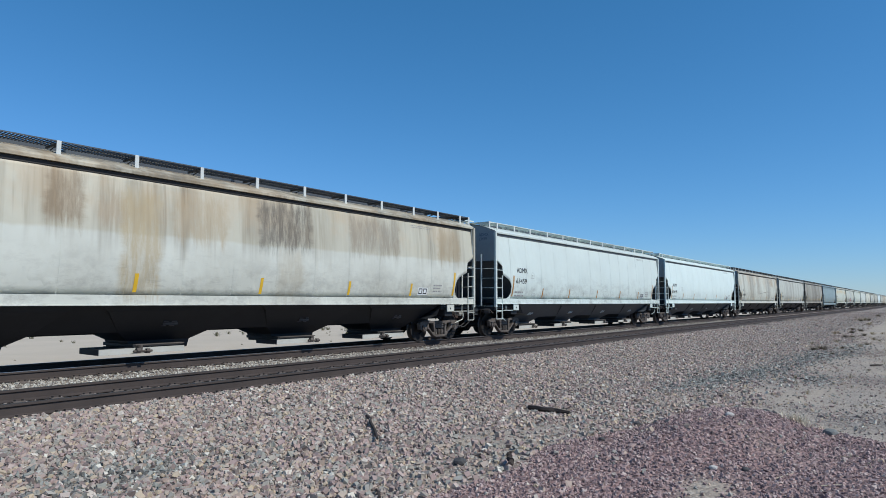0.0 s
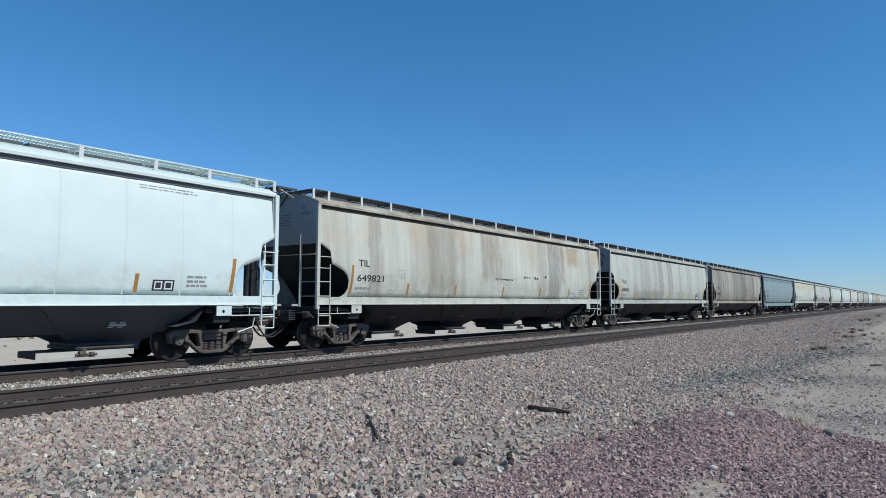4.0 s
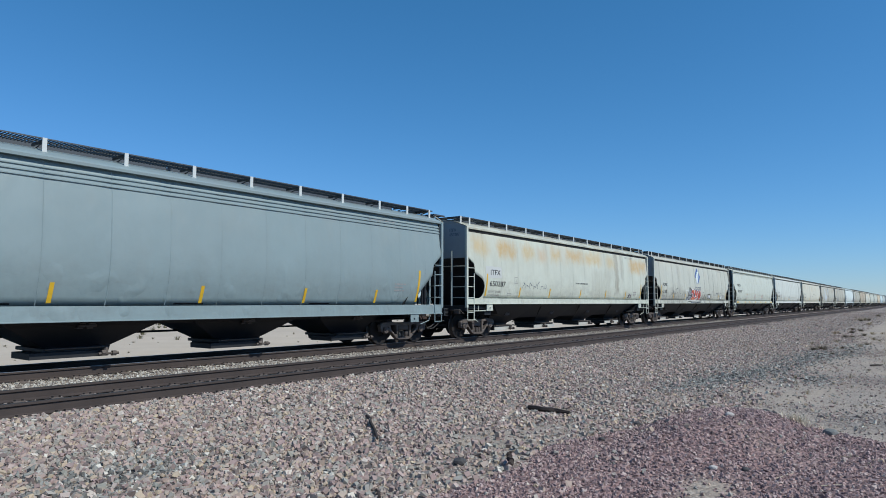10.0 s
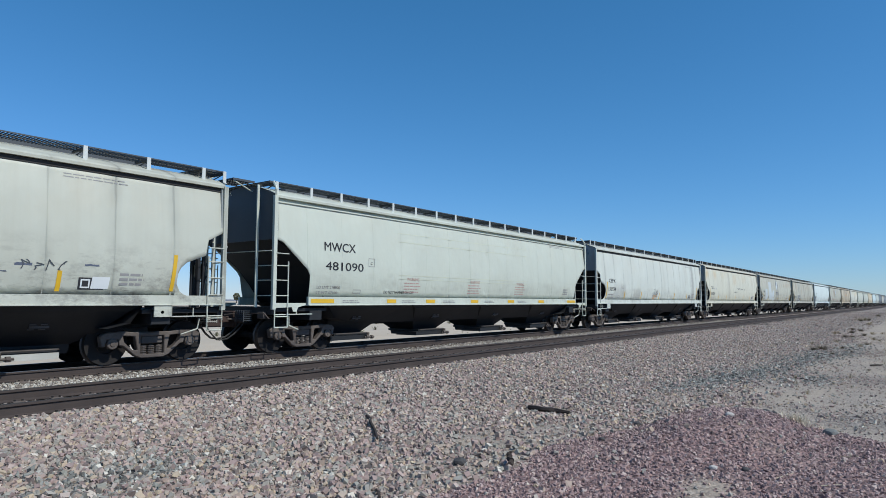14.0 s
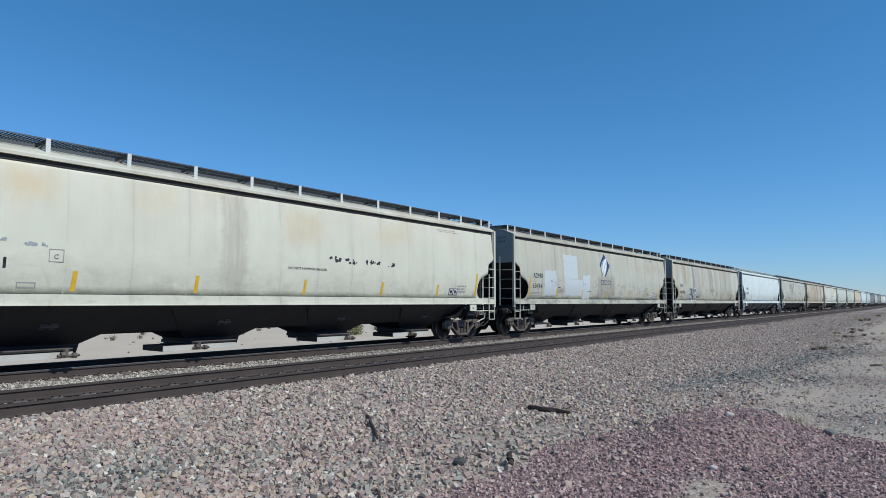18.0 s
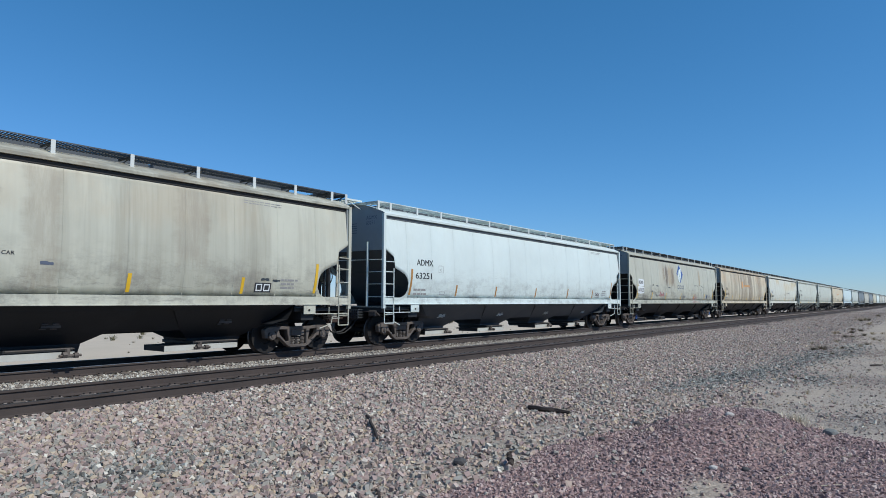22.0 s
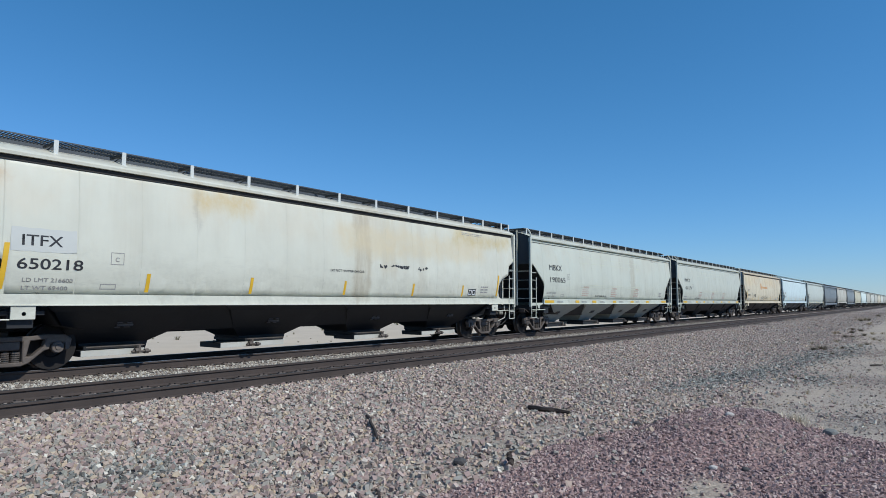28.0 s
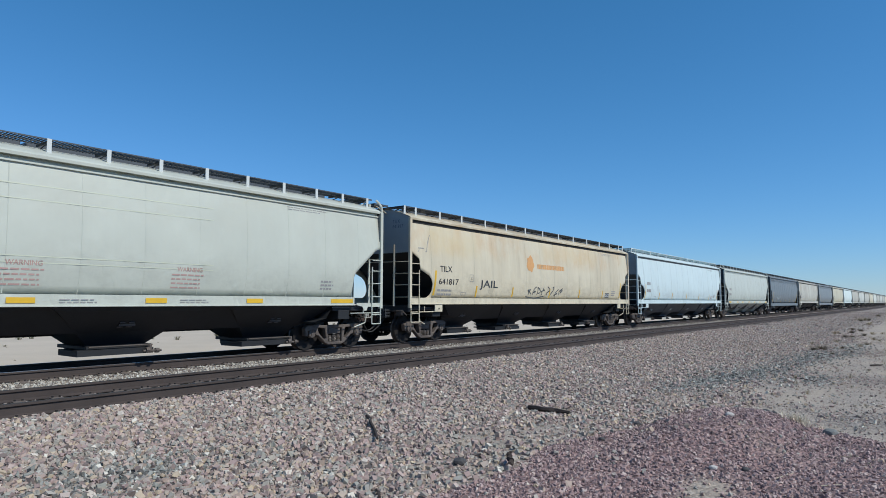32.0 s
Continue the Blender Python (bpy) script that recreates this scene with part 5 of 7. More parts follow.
# play in the couplings, in metres from even spacing
SLACK = {1: 0.10, 2: 0.02, 3: 0.03, 4: 0.02, 5: 0.02, 6: 0.03, 7: 0.09, 8: -0.15, 9: -0.10, 10: -0.20, 11: -0.28, 12: -0.21, 13: -0.16, 14: -0.095, 15: -0.075, 17: 0.06, 18: 0.02, 19: -0.02, 20: -0.08}
LEAD_BRAKE = {1, 8, 11, 13, 14, 18}      # cars that carry their hand brake on the leading end
SEAM_SHADE_GRIME = {1: 0.22, 2: 0.05, 6: 0.08, 8: 0.60, 9: 0.06, 10: 0.34, 12: 0.40, 14: 0.12, 15: 0.40, 17: 0.05, 18: 0.06, 19: 0.06, 22: 0.06}      # dark bands along the seams: painted shading and grime
masters, cars, starts = {}, [], []
x_lead = 20.955 - COUPLED["rounded"]
for k, (style, base, amount, stain, rusty, grime, low, label) in enumerate(TRAIN):
    base = (base[0] * 0.975, base[1] * 0.985, base[2] * 1.05)
    paint = car_paint("paint_%02d" % k, base, stain, amount, (0.54, 0.34, 0.16) if k != 15 else (0.16, 0.085, 0.045), rusty, grime, low, k * 1.37, 0.5, (0.50, 0.46, 0.345) if k == 0 else None, SCARS.get(k, ()), SEAM_SHADE_GRIME.get(k, 0.16), BLOOMS.get(k, ()))
    if style not in masters:
        masters[style] = hopper_car(style)
        car = masters[style]
    else:
        car = copy_thing(masters[style], pose(0, 0, 0))
    for ob in car.children_recursive:
        for slot in ob.material_slots:
            if ob.name.startswith("walkway_bracket") and slot.slot_index == 0 and k not in PALE_WALKS:
                slot.link = "OBJECT"
                slot.material = BRACKET
            elif slot.material.name.startswith(("paint_", "dark_end", "grey_end")) and not is_walk(ob, slot):
                slot.link = "OBJECT"
                # end walls are coloured darker than the sides to deepen their shade
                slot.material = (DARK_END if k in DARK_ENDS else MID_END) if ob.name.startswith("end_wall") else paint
            elif is_walk(ob, slot):
                slot.link = "OBJECT"
                slot.material = paint if k in PALE_WALKS else GRATE
            elif ob.name.startswith("gate_frame") and k not in PALE_GATES:
                slot.link = "OBJECT"
                slot.material = BLACK
            elif ob.name.startswith("weld_seam"):
                slot.link = "OBJECT"
                slot.material = paint
            elif ob.name.startswith("eave_seal") and k in PALE_WALKS:
                slot.link = "OBJECT"
                slot.material = EAVE_GREY
            elif ob.name.startswith("vibrator") and k in PALE_WALKS:
                slot.link = "OBJECT"
                slot.material = PAN
            elif ob.name.startswith("end_deck") and k in PALE_WALKS:
                slot.link = "OBJECT"
                slot.material = paint
            elif ob.name.startswith("slope_sheet") and k in PALE_WALKS:
                slot.link = "OBJECT"
                slot.material = BLUISH
            elif ob.name.startswith(("hopper_bay", "ridge_sheet")):
                slot.link = "OBJECT"
                slot.material = BAY_GREY if k in GREY_BAYS and ob.name.startswith("hopper_bay") else BLACK if k in GREY_BAYS else BLUISH if k in PALE_WALKS else BLACK
    for ob in car.children_recursive if k == 15 else ():
        if ob.name.startswith("bearing_cap") and ob.data.vertices[0].co.y < 0 < ob.data.vertices[0].co.x:
            ob.material_slots[0].link = "OBJECT"
            ob.material_slots[0].material = CAP_BLUE
    if k > 24:
        for ob in [o for o in car.children_recursive if o.name.startswith(("weld_seam", "end_rung", "end_valve", "coupler_step", "brake_chain", "signal_hose", "gate_frame", "gate_rail", "sill_step_rail", "release_lever", "brake_rod", "vibrator", "gate_shaft", "brake_stand", "brake_step", "platform_brace", "end_grab_post", "end_tread", "end_handrail", "end_stiff", "uncoupling", "air_", "brake_", "coil_spring", "bearing_cap"))]:
            bpy.data.objects.remove(ob)
    tagged(car, label, "freight car", "cars of the freight train")
    cars.append(car)
    starts.append(x_lead + SLACK.get(k, 0.0))
    car.location = (starts[-1], LINE_Y, 0)
    x_lead += COUPLED[style]
for k, car in enumerate(cars):
    if k not in LEAD_BRAKE and k <= 24:
        for ob in [o for o in car.children_recursive if o.name.startswith(("brake_wheel", "brake_housing", "brake_chain", "brake_stand", "brake_step")) and o.data.vertices[0].co.x < 5]:
            bpy.data.objects.remove(ob)


# ---- lettering, reflectors, patches and spray paint on the sides facing the camera ----
def on_side(bm, name, mat, car, off=0.004, label=""):
    """Bend a flat outline in the x-z plane onto the curved side of its car."""
    zs = [v.co.z for v in bm.verts]
    edge = 1.27 if TRAIN[cars.index(car)][0] == "ribbed" else 1.50
    for z in np.arange(min(zs) + 0.1, max(zs), 0.1):
        bmesh.ops.bisect_plane(bm, geom=bm.verts[:] + bm.edges[:] + bm.faces[:], plane_co=(0, 0, z), plane_no=(0, 0, 1))
    for v in bm.verts:
        v.co.y = -(max(bulge(v.co.z), 1.585 if 0 < v.co.z < edge else 0) + off)
    return part(name, bm, mat, car, label)


def area(points):
    bm = bmesh.new()
    f = bm.faces.new([bm.verts.new((x, 0, z)) for x, z in points])
    bm.normal_update()
    if f.normal.y > 0:
        f.normal_flip()
    bmesh.ops.triangulate(bm, faces=[f])
    return bm


def rect(x0, x1, z0, z1, lean=0.0):
    return area([(x0, z0), (x1, z0), (x1 + lean, z1), (x0 + lean, z1)])


def rough_rect(x0, x1, z0, z1, seed, r=0.035, step=0.16):
    """A patch rolled on by hand, with uneven edges."""
    rng = random.Random(seed)
    pts = []
    for (ax, az), (bx, bz) in (((x0, z0), (x1, z0)), ((x1, z0), (x1, z1)), ((x1, z1), (x0, z1)), ((x0, z1), (x0, z0))):
        n = max(2, int(max(abs(bx - ax), abs(bz - az)) / step))
        pts += [(ax + (bx - ax) * i / n + rng.uniform(-r, r), az + (bz - az) * i / n + rng.uniform(-r, r)) for i in range(n)]
    return area(pts)


def frame_of(x0, x1, z0, z1, w=0.012):
    bm = bmesh.new()
    for a, b, c, d in ((x0, x1, z0, z0 + w), (x0, x1, z1 - w, z1), (x0, x0 + w, z0 + w, z1 - w), (x1 - w, x1, z0 + w, z1 - w)):
        bm.faces.new([bm.verts.new((x, 0, z)) for x, z in ((a, c), (b, c), (b, d), (a, d))])
    return bm


def rows_of_bars(x, z, width, n, gap=0.065, h=0.026, seed=0):
    """Small writing that cannot be read, as plain bars."""
    rng = random.Random(seed)
    bm = bmesh.new()
    for k in range(n):
        at, end = x, x + width * rng.uniform(0.75, 1.0)
        while at < end:
            w = min(rng.uniform(0.06, 0.22), end - at)
            zz = z - k * gap
            bm.faces.new([bm.verts.new(q) for q in ((at, 0, zz - h), (at + w, 0, zz - h), (at + w, 0, zz), (at, 0, zz))])
            at += w + 0.03
    return bm


def stencil(car, word, x, z, cap, mat, width=None, name="lettering", off=0.004):
    v, faces = LETTERS[word]
    k = cap if width is None else width / v[:, 0].max()
    bm = bmesh.new()
    for dx, dz in ((0, 0), (0.05, 0), (0.025, 0.02)):
        vs = [bm.verts.new((x + a * k + dx * cap, 0, z + (b + dz) * cap)) for a, b in v]
        for f in faces:
            bm.faces.new([vs[i] for i in f])
    ob = on_side(bm, name, mat, car, off)
    return ob


def stroke(points, w):
    """A painted line through points, about w wide."""
    bm = bmesh.new()
    pts = [Vector((x, 0, z)) for x, z in points]
    left, right = [], []
    for i, q in enumerate(pts):
        d = (pts[min(i + 1, len(pts) - 1)] - pts[max(i - 1, 0)]).normalized()
        nrm = Vector((-d.z, 0, d.x)) * w * 0.5
        left.append(bm.verts.new(q + nrm))
        right.append(bm.verts.new(q - nrm))
    for i in range(len(pts) - 1):
        bm.faces.new((left[i], right[i], right[i + 1], left[i + 1]))
    return bm


def blob(cx, cz, rx, rz, bumps, seed, n=22):
    rng = random.Random(seed)
    ph = rng.uniform(0, 6)
    return [(cx + rx * math.cos(a) * (1 + 0.16 * math.sin(a * bumps + ph)), cz + rz * math.sin(a) * (1 + 0.16 * math.cos(a * bumps + ph * 2))) for a in np.linspace(0, math.tau, n + 1)[:-1]]


def outline(points, w):
    return stroke(list(points) + [points[0], points[1]], w)


def tag(car, x, z, w, h, n, seed, wide, mat, off=0.005):
    """A hand-sprayed row of n angular signs, none of them a letter."""
    rng = random.Random(seed)
    for i in range(n):
        x0, u = x + i * w / n, 0.85 * w / n
        at = [(x0 + rng.uniform(0, 0.3) * u, z + rng.uniform(0.0, 0.15) * h)]
        for side in (0.15, 0.9, 0.45, 0.95)[: rng.choice((3, 3, 4))]:
            at.append((x0 + (side + rng.uniform(-0.15, 0.15)) * u, z + rng.uniform(0.1, 1.0) * h))
        path = []
        for a, b in zip(at, at[1:]):
            bow = rng.uniform(-0.18, 0.18) * h
            path += [(a[0] + (b[0] - a[0]) * v + bow * math.sin(v * math.pi), a[1] + (b[1] - a[1]) * v) for v in (0, 0.2, 0.4, 0.6, 0.8)]
        on_side(stroke(path + [at[-1]], wide), "spray_paint", mat, car, off)


def worn(car, x, z, w, h, mat, seed):
    """What is left of flaked lettering: small ragged bits."""
    rng = random.Random(seed)
    bm = bmesh.new()
    for _ in range(max(3, int(w / 0.035))):
        cx, cz, r = x + rng.uniform(0, w), z + rng.uniform(0.1, 0.9) * h, rng.uniform(0.018, 0.055)
        pts = [(cx + r * rng.uniform(0.6, 1.4) * math.cos(a), cz + r * 0.8 * rng.uniform(0.5, 1.3) * math.sin(a)) for a in np.linspace(0, math.tau, 7)[:-1]]
        bm.faces.new([bm.verts.new((px, 0, pz)) for px, pz in pts])
    on_side(bm, "worn_lettering", mat, car, 0.0045)


RIDGE = plain("raised_paint_line", (0.60, 0.62, 0.48), 0.5, 0, 0.15, 3.0)
NAVY = plain("navy_emblem_paint", (0.03, 0.045, 0.14), 0.5, 0, 0.3, 5.0)
BLUE = plain("blue_emblem_paint", (0.03, 0.09, 0.33), 0.45, 0, 0.2, 4.0)
FRESH = plain("white_patch_paint", (0.74, 0.76, 0.75), 0.5, 0, 0.1, 3.0)
PATCH = plain("pale_patch_paint", (0.535, 0.58, 0.58), 0.55, 0, 0.12, 2.0)
TOUCH = plain("grey_touch_up_paint", (0.560, 0.570, 0.530), 0.55, 0, 0.12, 2.0)
TEAL = plain("teal_emblem_line", (0.05, 0.28, 0.18), 0.5, 0, 0.2, 6.0)
SPRAY_RED = plain("red_spray_paint", (0.50, 0.05, 0.04), 0.5, 0, 0.2, 2.0, 0, (0.62, 0.20, 0.10))
SPRAY_GREY = plain("grey_spray_paint", (0.36, 0.38, 0.40), 0.5, 0, 0.3, 6.0)
SPRAY_DARK = plain("dark_spray_paint", (0.05, 0.06, 0.07), 0.55, 0, 0.4, 3.0, 0, (0.11, 0.12, 0.13))
CHARCOAL = plain("charcoal_spray_paint", (0.085, 0.09, 0.10), 0.55, 0, 0.4, 3.0, 0, (0.19, 0.195, 0.20))
PINK = plain("faded_red_spray_paint", (0.48, 0.17, 0.20), 0.6, 0, 0.2, 6.0)
AMBER = plain("faded_orange_emblem", (0.68, 0.36, 0.14), 0.6, 0, 0.25, 2.5)
SLATE = plain("slate_emblem_paint", (0.12, 0.14, 0.19), 0.55, 0, 0.25, 6.0)
WARM = plain("brown_grime", (0.13, 0.085, 0.055), 0.8, 0, 0.35, 6.0)

for k, car in enumerate(cars[:27]):
    style = TRAIN[k][0]
    body = STYLES[style]["body"]
    rng = random.Random(100 + k)
    strip = ORANGE if k in (1, 2, 3, 14) else YELLOW
    if style != "straight":
        base = STYLES[style]["top"]
        back = 0.16 if k == 17 else 0.0
        on_side(rect(1.22 - back, 1.31 - back, base + 0.09, 2.44, 0.06), "reflector", strip, car, label="tall reflector strip")
        on_side(rect(body - 1.33, body - 1.24, base + 0.09, 2.40, 0.05), "reflector", strip, car)
        for x in (3.80, 6.45, 9.66, 12.75, 15.55):
            on_side(rect(x, x + 0.085, base + 0.06, base + 0.46, 0.015), "reflector", strip, car)
    else:
        for x, w in ((1.22, 0.85), (4.30, 0.42), (6.25, 0.48), (8.90, 0.48), (11.50, 0.48), (14.05, 0.48), (16.85, 0.85)):
            on_side(rect(x, x + w, 1.33, 1.44), "reflector", YELLOW, car, 0.012)
        for x in (2.4, 5.0, 7.2, 9.8, 12.3):
            tagged(on_side(rows_of_bars(x, 1.41, 0.7, 2, 0.05, 0.02, k), "lettering", FAINT, car, 0.012), kind="stuff")
    if k in MARKS:
        word, number = MARKS[k]
        if style == "straight":
            stencil(car, word, 1.68, 2.79, 0.25, INK, 1.22)
            stencil(car, number, 1.72, 2.25, 0.24, INK, 1.50)
        elif k == 15:
            on_side(area([(1.40, 2.36), (1.78, 2.31), (2.28, 2.34), (2.30, 2.71), (1.90, 2.74), (1.42, 2.75)]), "white_panel", FRESH, car, 0.005, "white painted panel under dark lettering")
            on_side(area([(1.30, 1.90), (1.80, 1.86), (2.36, 1.90), (2.37, 2.27), (1.70, 2.31), (1.32, 2.30)]), "white_panel", FRESH, car, 0.005, "white painted panel under dark lettering")
            stencil(car, word, 1.50, 2.43, 0.21, INK, 0.68, off=0.009)
            stencil(car, number, 1.39, 1.99, 0.21, INK, 0.86, off=0.009)
        else:
            big = word in ("TILX", "TIL", "ITFX")
            up = 0.16 if k in (1, 14) else 0.0
            stencil(car, word, 1.56 - (0.13 if k == 2 else back), 2.41 + up, 0.20, INK, (0.70 if word != "TIL" else 0.45) if big else 0.88)
            stencil(car, number, 1.50 - (0.13 if k == 2 else back), 1.97 + up, 0.20, INK, 1.15 if big else (0.86 if len(number) == 5 else 1.0))
            if word == "ITFX":
                on_side(rough_rect(1.22, 2.36, 2.30, 2.74, k, 0.012), "repainted_patch", TOUCH, car, 0.0025)
        x0 = 1.45
        if k in LIMITS:
            for j, row in enumerate(LIMITS[k]):
                stencil(car, row, x0, 1.73 - 0.15 * j, 0.075, FAINT, 0.88 if j == 0 else 0.80)
        else:
            tagged(on_side(rows_of_bars(x0, 1.80, 0.85, 2, 0.14, 0.07, k), "lettering", FAINT, car), kind="stuff")
    else:
        tagged(on_side(rows_of_bars(1.55, 2.58, 0.75, 1, 0.2, 0.18, k), "lettering", FAINT, car), kind="stuff")
        tagged(on_side(rows_of_bars(1.50, 2.15, 0.90, 1, 0.2, 0.18, k + 50), "lettering", FAINT, car), kind="stuff")
    bx = 3.03 if k == 17 else 3.36 if style == "rounded" and k not in (1, 14) else 2.75 if k in (1, 14) else 3.45
    bz = 2.12 + (0.24 if k in (1, 14) else 0.30 if style == "straight" else 0)
    on_side(frame_of(bx, bx + 0.27, bz, bz + 0.25), "stencil_box", FAINT, car)
    stencil(car, "C", bx + 0.09, bz + 0.06, 0.09, FAINT)
    on_side(frame_of(2.86, 3.18, 1.61, 1.72, 0.016), "data_plate", FAINT, car)
    tagged(on_side(rows_of_bars(body - 2.45, 1.95, 0.55, 3, 0.10, 0.05, k + 9), "lettering", FAINT, car), kind="stuff")
    tagged(on_side(rows_of_bars(body - 3.6, 3.90, 1.4, 2, 0.06, 0.018, k + 3), "lettering", FAINT, car), kind="stuff")
    if k == 4:
        on_side(rect(15.96, 16.53, 1.545, 2.0, 0.03), "stencil_panel", INK, car, 0.004, "dark stencilled panel with a white sheet on it")
        on_side(rect(16.06, 16.44, 1.62, 1.93, 0.02), "stencil_panel", FRESH, car, 0.007)
        for x in (16.11, 16.28):
            on_side(rect(x, x + 0.13, 1.74, 1.89, 0.01), "lettering", NAVY, car, 0.010)
        on_side(rect(16.10, 16.40, 1.65, 1.69), "lettering", FAINT, car, 0.010)
    elif style == "rounded" and k < 24:
        px = body - 2.95 if k in (4, 11, 12) else body - 3.25
        on_side(rect(px, px + 0.50, 1.60, 1.84), "stencil_panel", INK if k % 3 else FRESH, car, 0.004)
        on_side(frame_of(px + 0.04, px + 0.22, 1.63, 1.81, 0.03), "lettering", FRESH if k % 3 else INK, car, 0.008)
        on_side(frame_of(px + 0.27, px + 0.46, 1.63, 1.81, 0.03), "lettering", FRESH if k % 3 else INK, car, 0.008)
    if k in (7, 13, 17, 3, 11):
        stencil(car, "DO NOT HAMMER ON CAR", 9.1 if k != 13 else 9.3, 2.22, 0.07, INK, 1.35)
    if k in (18, 19, 9):
        stencil(car, "DO NOT HAMMER ON CAR", 6.7 if k == 18 else 4.2, 1.62, 0.085, INK, 1.45)
        for x in (5.25, 8.85, 12.2):
            stencil(car, "WARNING", x, 2.04, 0.095, RED, 0.62)
            tagged(on_side(rows_of_bars(x - 0.12, 1.98, 0.85, 4, 0.095, 0.032, k), "lettering", RED, car), kind="stuff")
        for z in (3.55, 3.27, 2.20, 1.92 + 0.16):
            on_side(rect(4.85, 13.1, z, z + 0.022), "frame_line", RIDGE, car, 0.003)


def leaf_points(cx, cz, w, h, grow):
    """A leaf that bellies out to one side, from its stalk to its tip."""
    pts = []
    for side, fat in ((1, 0.50), (-1, 0.30)):
        row = []
        for i in range(13):
            u = i / 12
            a, b = -0.50 + 0.92 * u, -0.95 + 1.60 * u
            wide = fat * math.sin(math.pi * u ** 0.85) ** 0.8 * grow
            row.append((cx + w * (a - side * 0.87 * wide), cz + h * (b + side * 0.50 * wide)))
        pts += row if side == 1 else row[-2:0:-1]
    return pts


def emblem(car, cx, cz, w, h, field, leaf, line, text):
    """A diamond with a leaf and three plain blocks under it."""
    on_side(area([(cx, cz - h), (cx + w, cz), (cx, cz + h), (cx - w, cz)]), "emblem", field, car, 0.005, "diamond emblem with a pale leaf")
    on_side(area(leaf_points(cx, cz, w, h, 1.22)), "emblem_edge", leaf, car, 0.008)
    on_side(area(leaf_points(cx, cz, w, h, 1.08)), "emblem_line", line, car, 0.011)
    on_side(area(leaf_points(cx, cz, w, h, 0.92)), "emblem_leaf", leaf, car, 0.014)
    on_side(stroke([(cx - 0.46 * w, cz - 0.85 * h), (cx - 0.28 * w, cz - 0.40 * h), (cx - 0.05 * w, cz - 0.02 * h), (cx + 0.16 * w, cz + 0.22 * h)], 0.035), "emblem_line", line, car, 0.018)
    z0, z1, u = cz - h - 0.48, cz - h - 0.12, w * 2.1 / 3
    for j in range(3):
        x = cx - w * 1.02 + j * u
        on_side(frame_of(x + 0.05, x + u - 0.07, z0 + 0.07, z1 - 0.05, 0.045), "emblem_block", text, car, 0.005)


# writing on the end walls that face along the line
for k, car in enumerate(cars[:24]):
    bm = bmesh.new()
    rng = random.Random(300 + k)
    for row in range(5):
        y1, z0 = -0.30, 3.88 - 0.075 * row
        y0 = y1 + rng.uniform(0.35, 0.62)
        bm.faces.new([bm.verts.new((0.056, y, z)) for y, z in ((y0, z0), (y1, z0), (y1, z0 + 0.022), (y0, z0 + 0.022))])
    for word, z0 in zip(MARKS.get(k, ()), (4.00, 3.83)):
        v, faces = LETTERS[word]
        vs = [bm.verts.new((0.056, -0.72 - a * 0.11, z0 + b * 0.115)) for a, b in v]
        for f in faces:
            bm.faces.new([vs[i] for i in f])
    tagged(part("end_lettering", bm, SLATE if k not in DARK_ENDS else SPRAY_DARK, car), kind="stuff")
bm = bmesh.new()


def loop_on_end(cy, cz, ry, rz, a0, a1, n=12):
    return [(cy + ry * math.cos(radians(a0 + (a1 - a0) * i / n)), cz + rz * math.sin(radians(a0 + (a1 - a0) * i / n))) for i in range(n + 1)]


for pts in (loop_on_end(-0.10, 3.58, 0.14, 0.15, -160, -400), loop_on_end(-0.42, 3.55, 0.10, 0.11, 0, 380), loop_on_end(-0.66, 3.58, 0.10, 0.12, 0, 380), loop_on_end(-0.95, 3.52, 0.16, 0.18, 60, 420),
            [(-0.86, 3.95), (-0.90, 3.75), (-1.05, 3.45), (-1.12, 3.28)], loop_on_end(-1.0, 3.80, 0.20, 0.14, 200, 20), [(0.02, 3.36), (-0.2, 3.30), (-0.5, 3.36), (-0.7, 3.44)]):
    for (y0, z0), (y1, z1) in zip(pts, pts[1:]):
        d = Vector((y1 - y0, z1 - z0)).normalized() * 0.026
        bm.faces.new([bm.verts.new((0.054, y, z)) for y, z in ((y0 + d.y, z0 - d.x), (y1 + d.y, z1 - d.x), (y1 - d.y, z1 + d.x), (y0 - d.y, z0 + d.x))])
part("spray_paint", bm, NAVY, cars[4], "dark blue scrawl on the end wall")

emblem(cars[8], 9.62, 3.28, 0.70, 0.62, BLUE, FRESH, TEAL, SLATE)
emblem(cars[15], 9.55, 3.30, 0.70, 0.62, BLUE, FRESH, TEAL, SLATE)
emblem(cars[12], 9.36, 3.29, 0.66, 0.61, NAVY, FRESH, TEAL, SLATE)

# repainted patches
for x0, x1, z0, z1 in ((2.60, 3.72, 1.66, 2.78), (4.52, 5.98, 2.46, 3.58), (4.60, 6.60, 1.66, 2.46), (6.60, 7.38, 1.52, 2.68)):
    on_side(rough_rect(x0, x1, z0, z1, int(x0 * 10)), "repainted_patch", PATCH, cars[12], 0.0025 if x0 != 4.60 else 0.0034)
on_side(rect(16.2, 16.55, 1.62, 1.86, 0.02), "repainted_patch", FRESH, cars[8], 0.006)
for x, z, w, h in ((11.15, 2.42, 0.30, 0.09), (11.65, 2.45, 0.85, 0.06), (12.05, 2.42, 0.45, 0.08), (12.95, 2.40, 0.22, 0.11), (13.25, 2.42, 0.22, 0.10)):
    worn(cars[17], x, z, w, h, INK, int(x * 30))
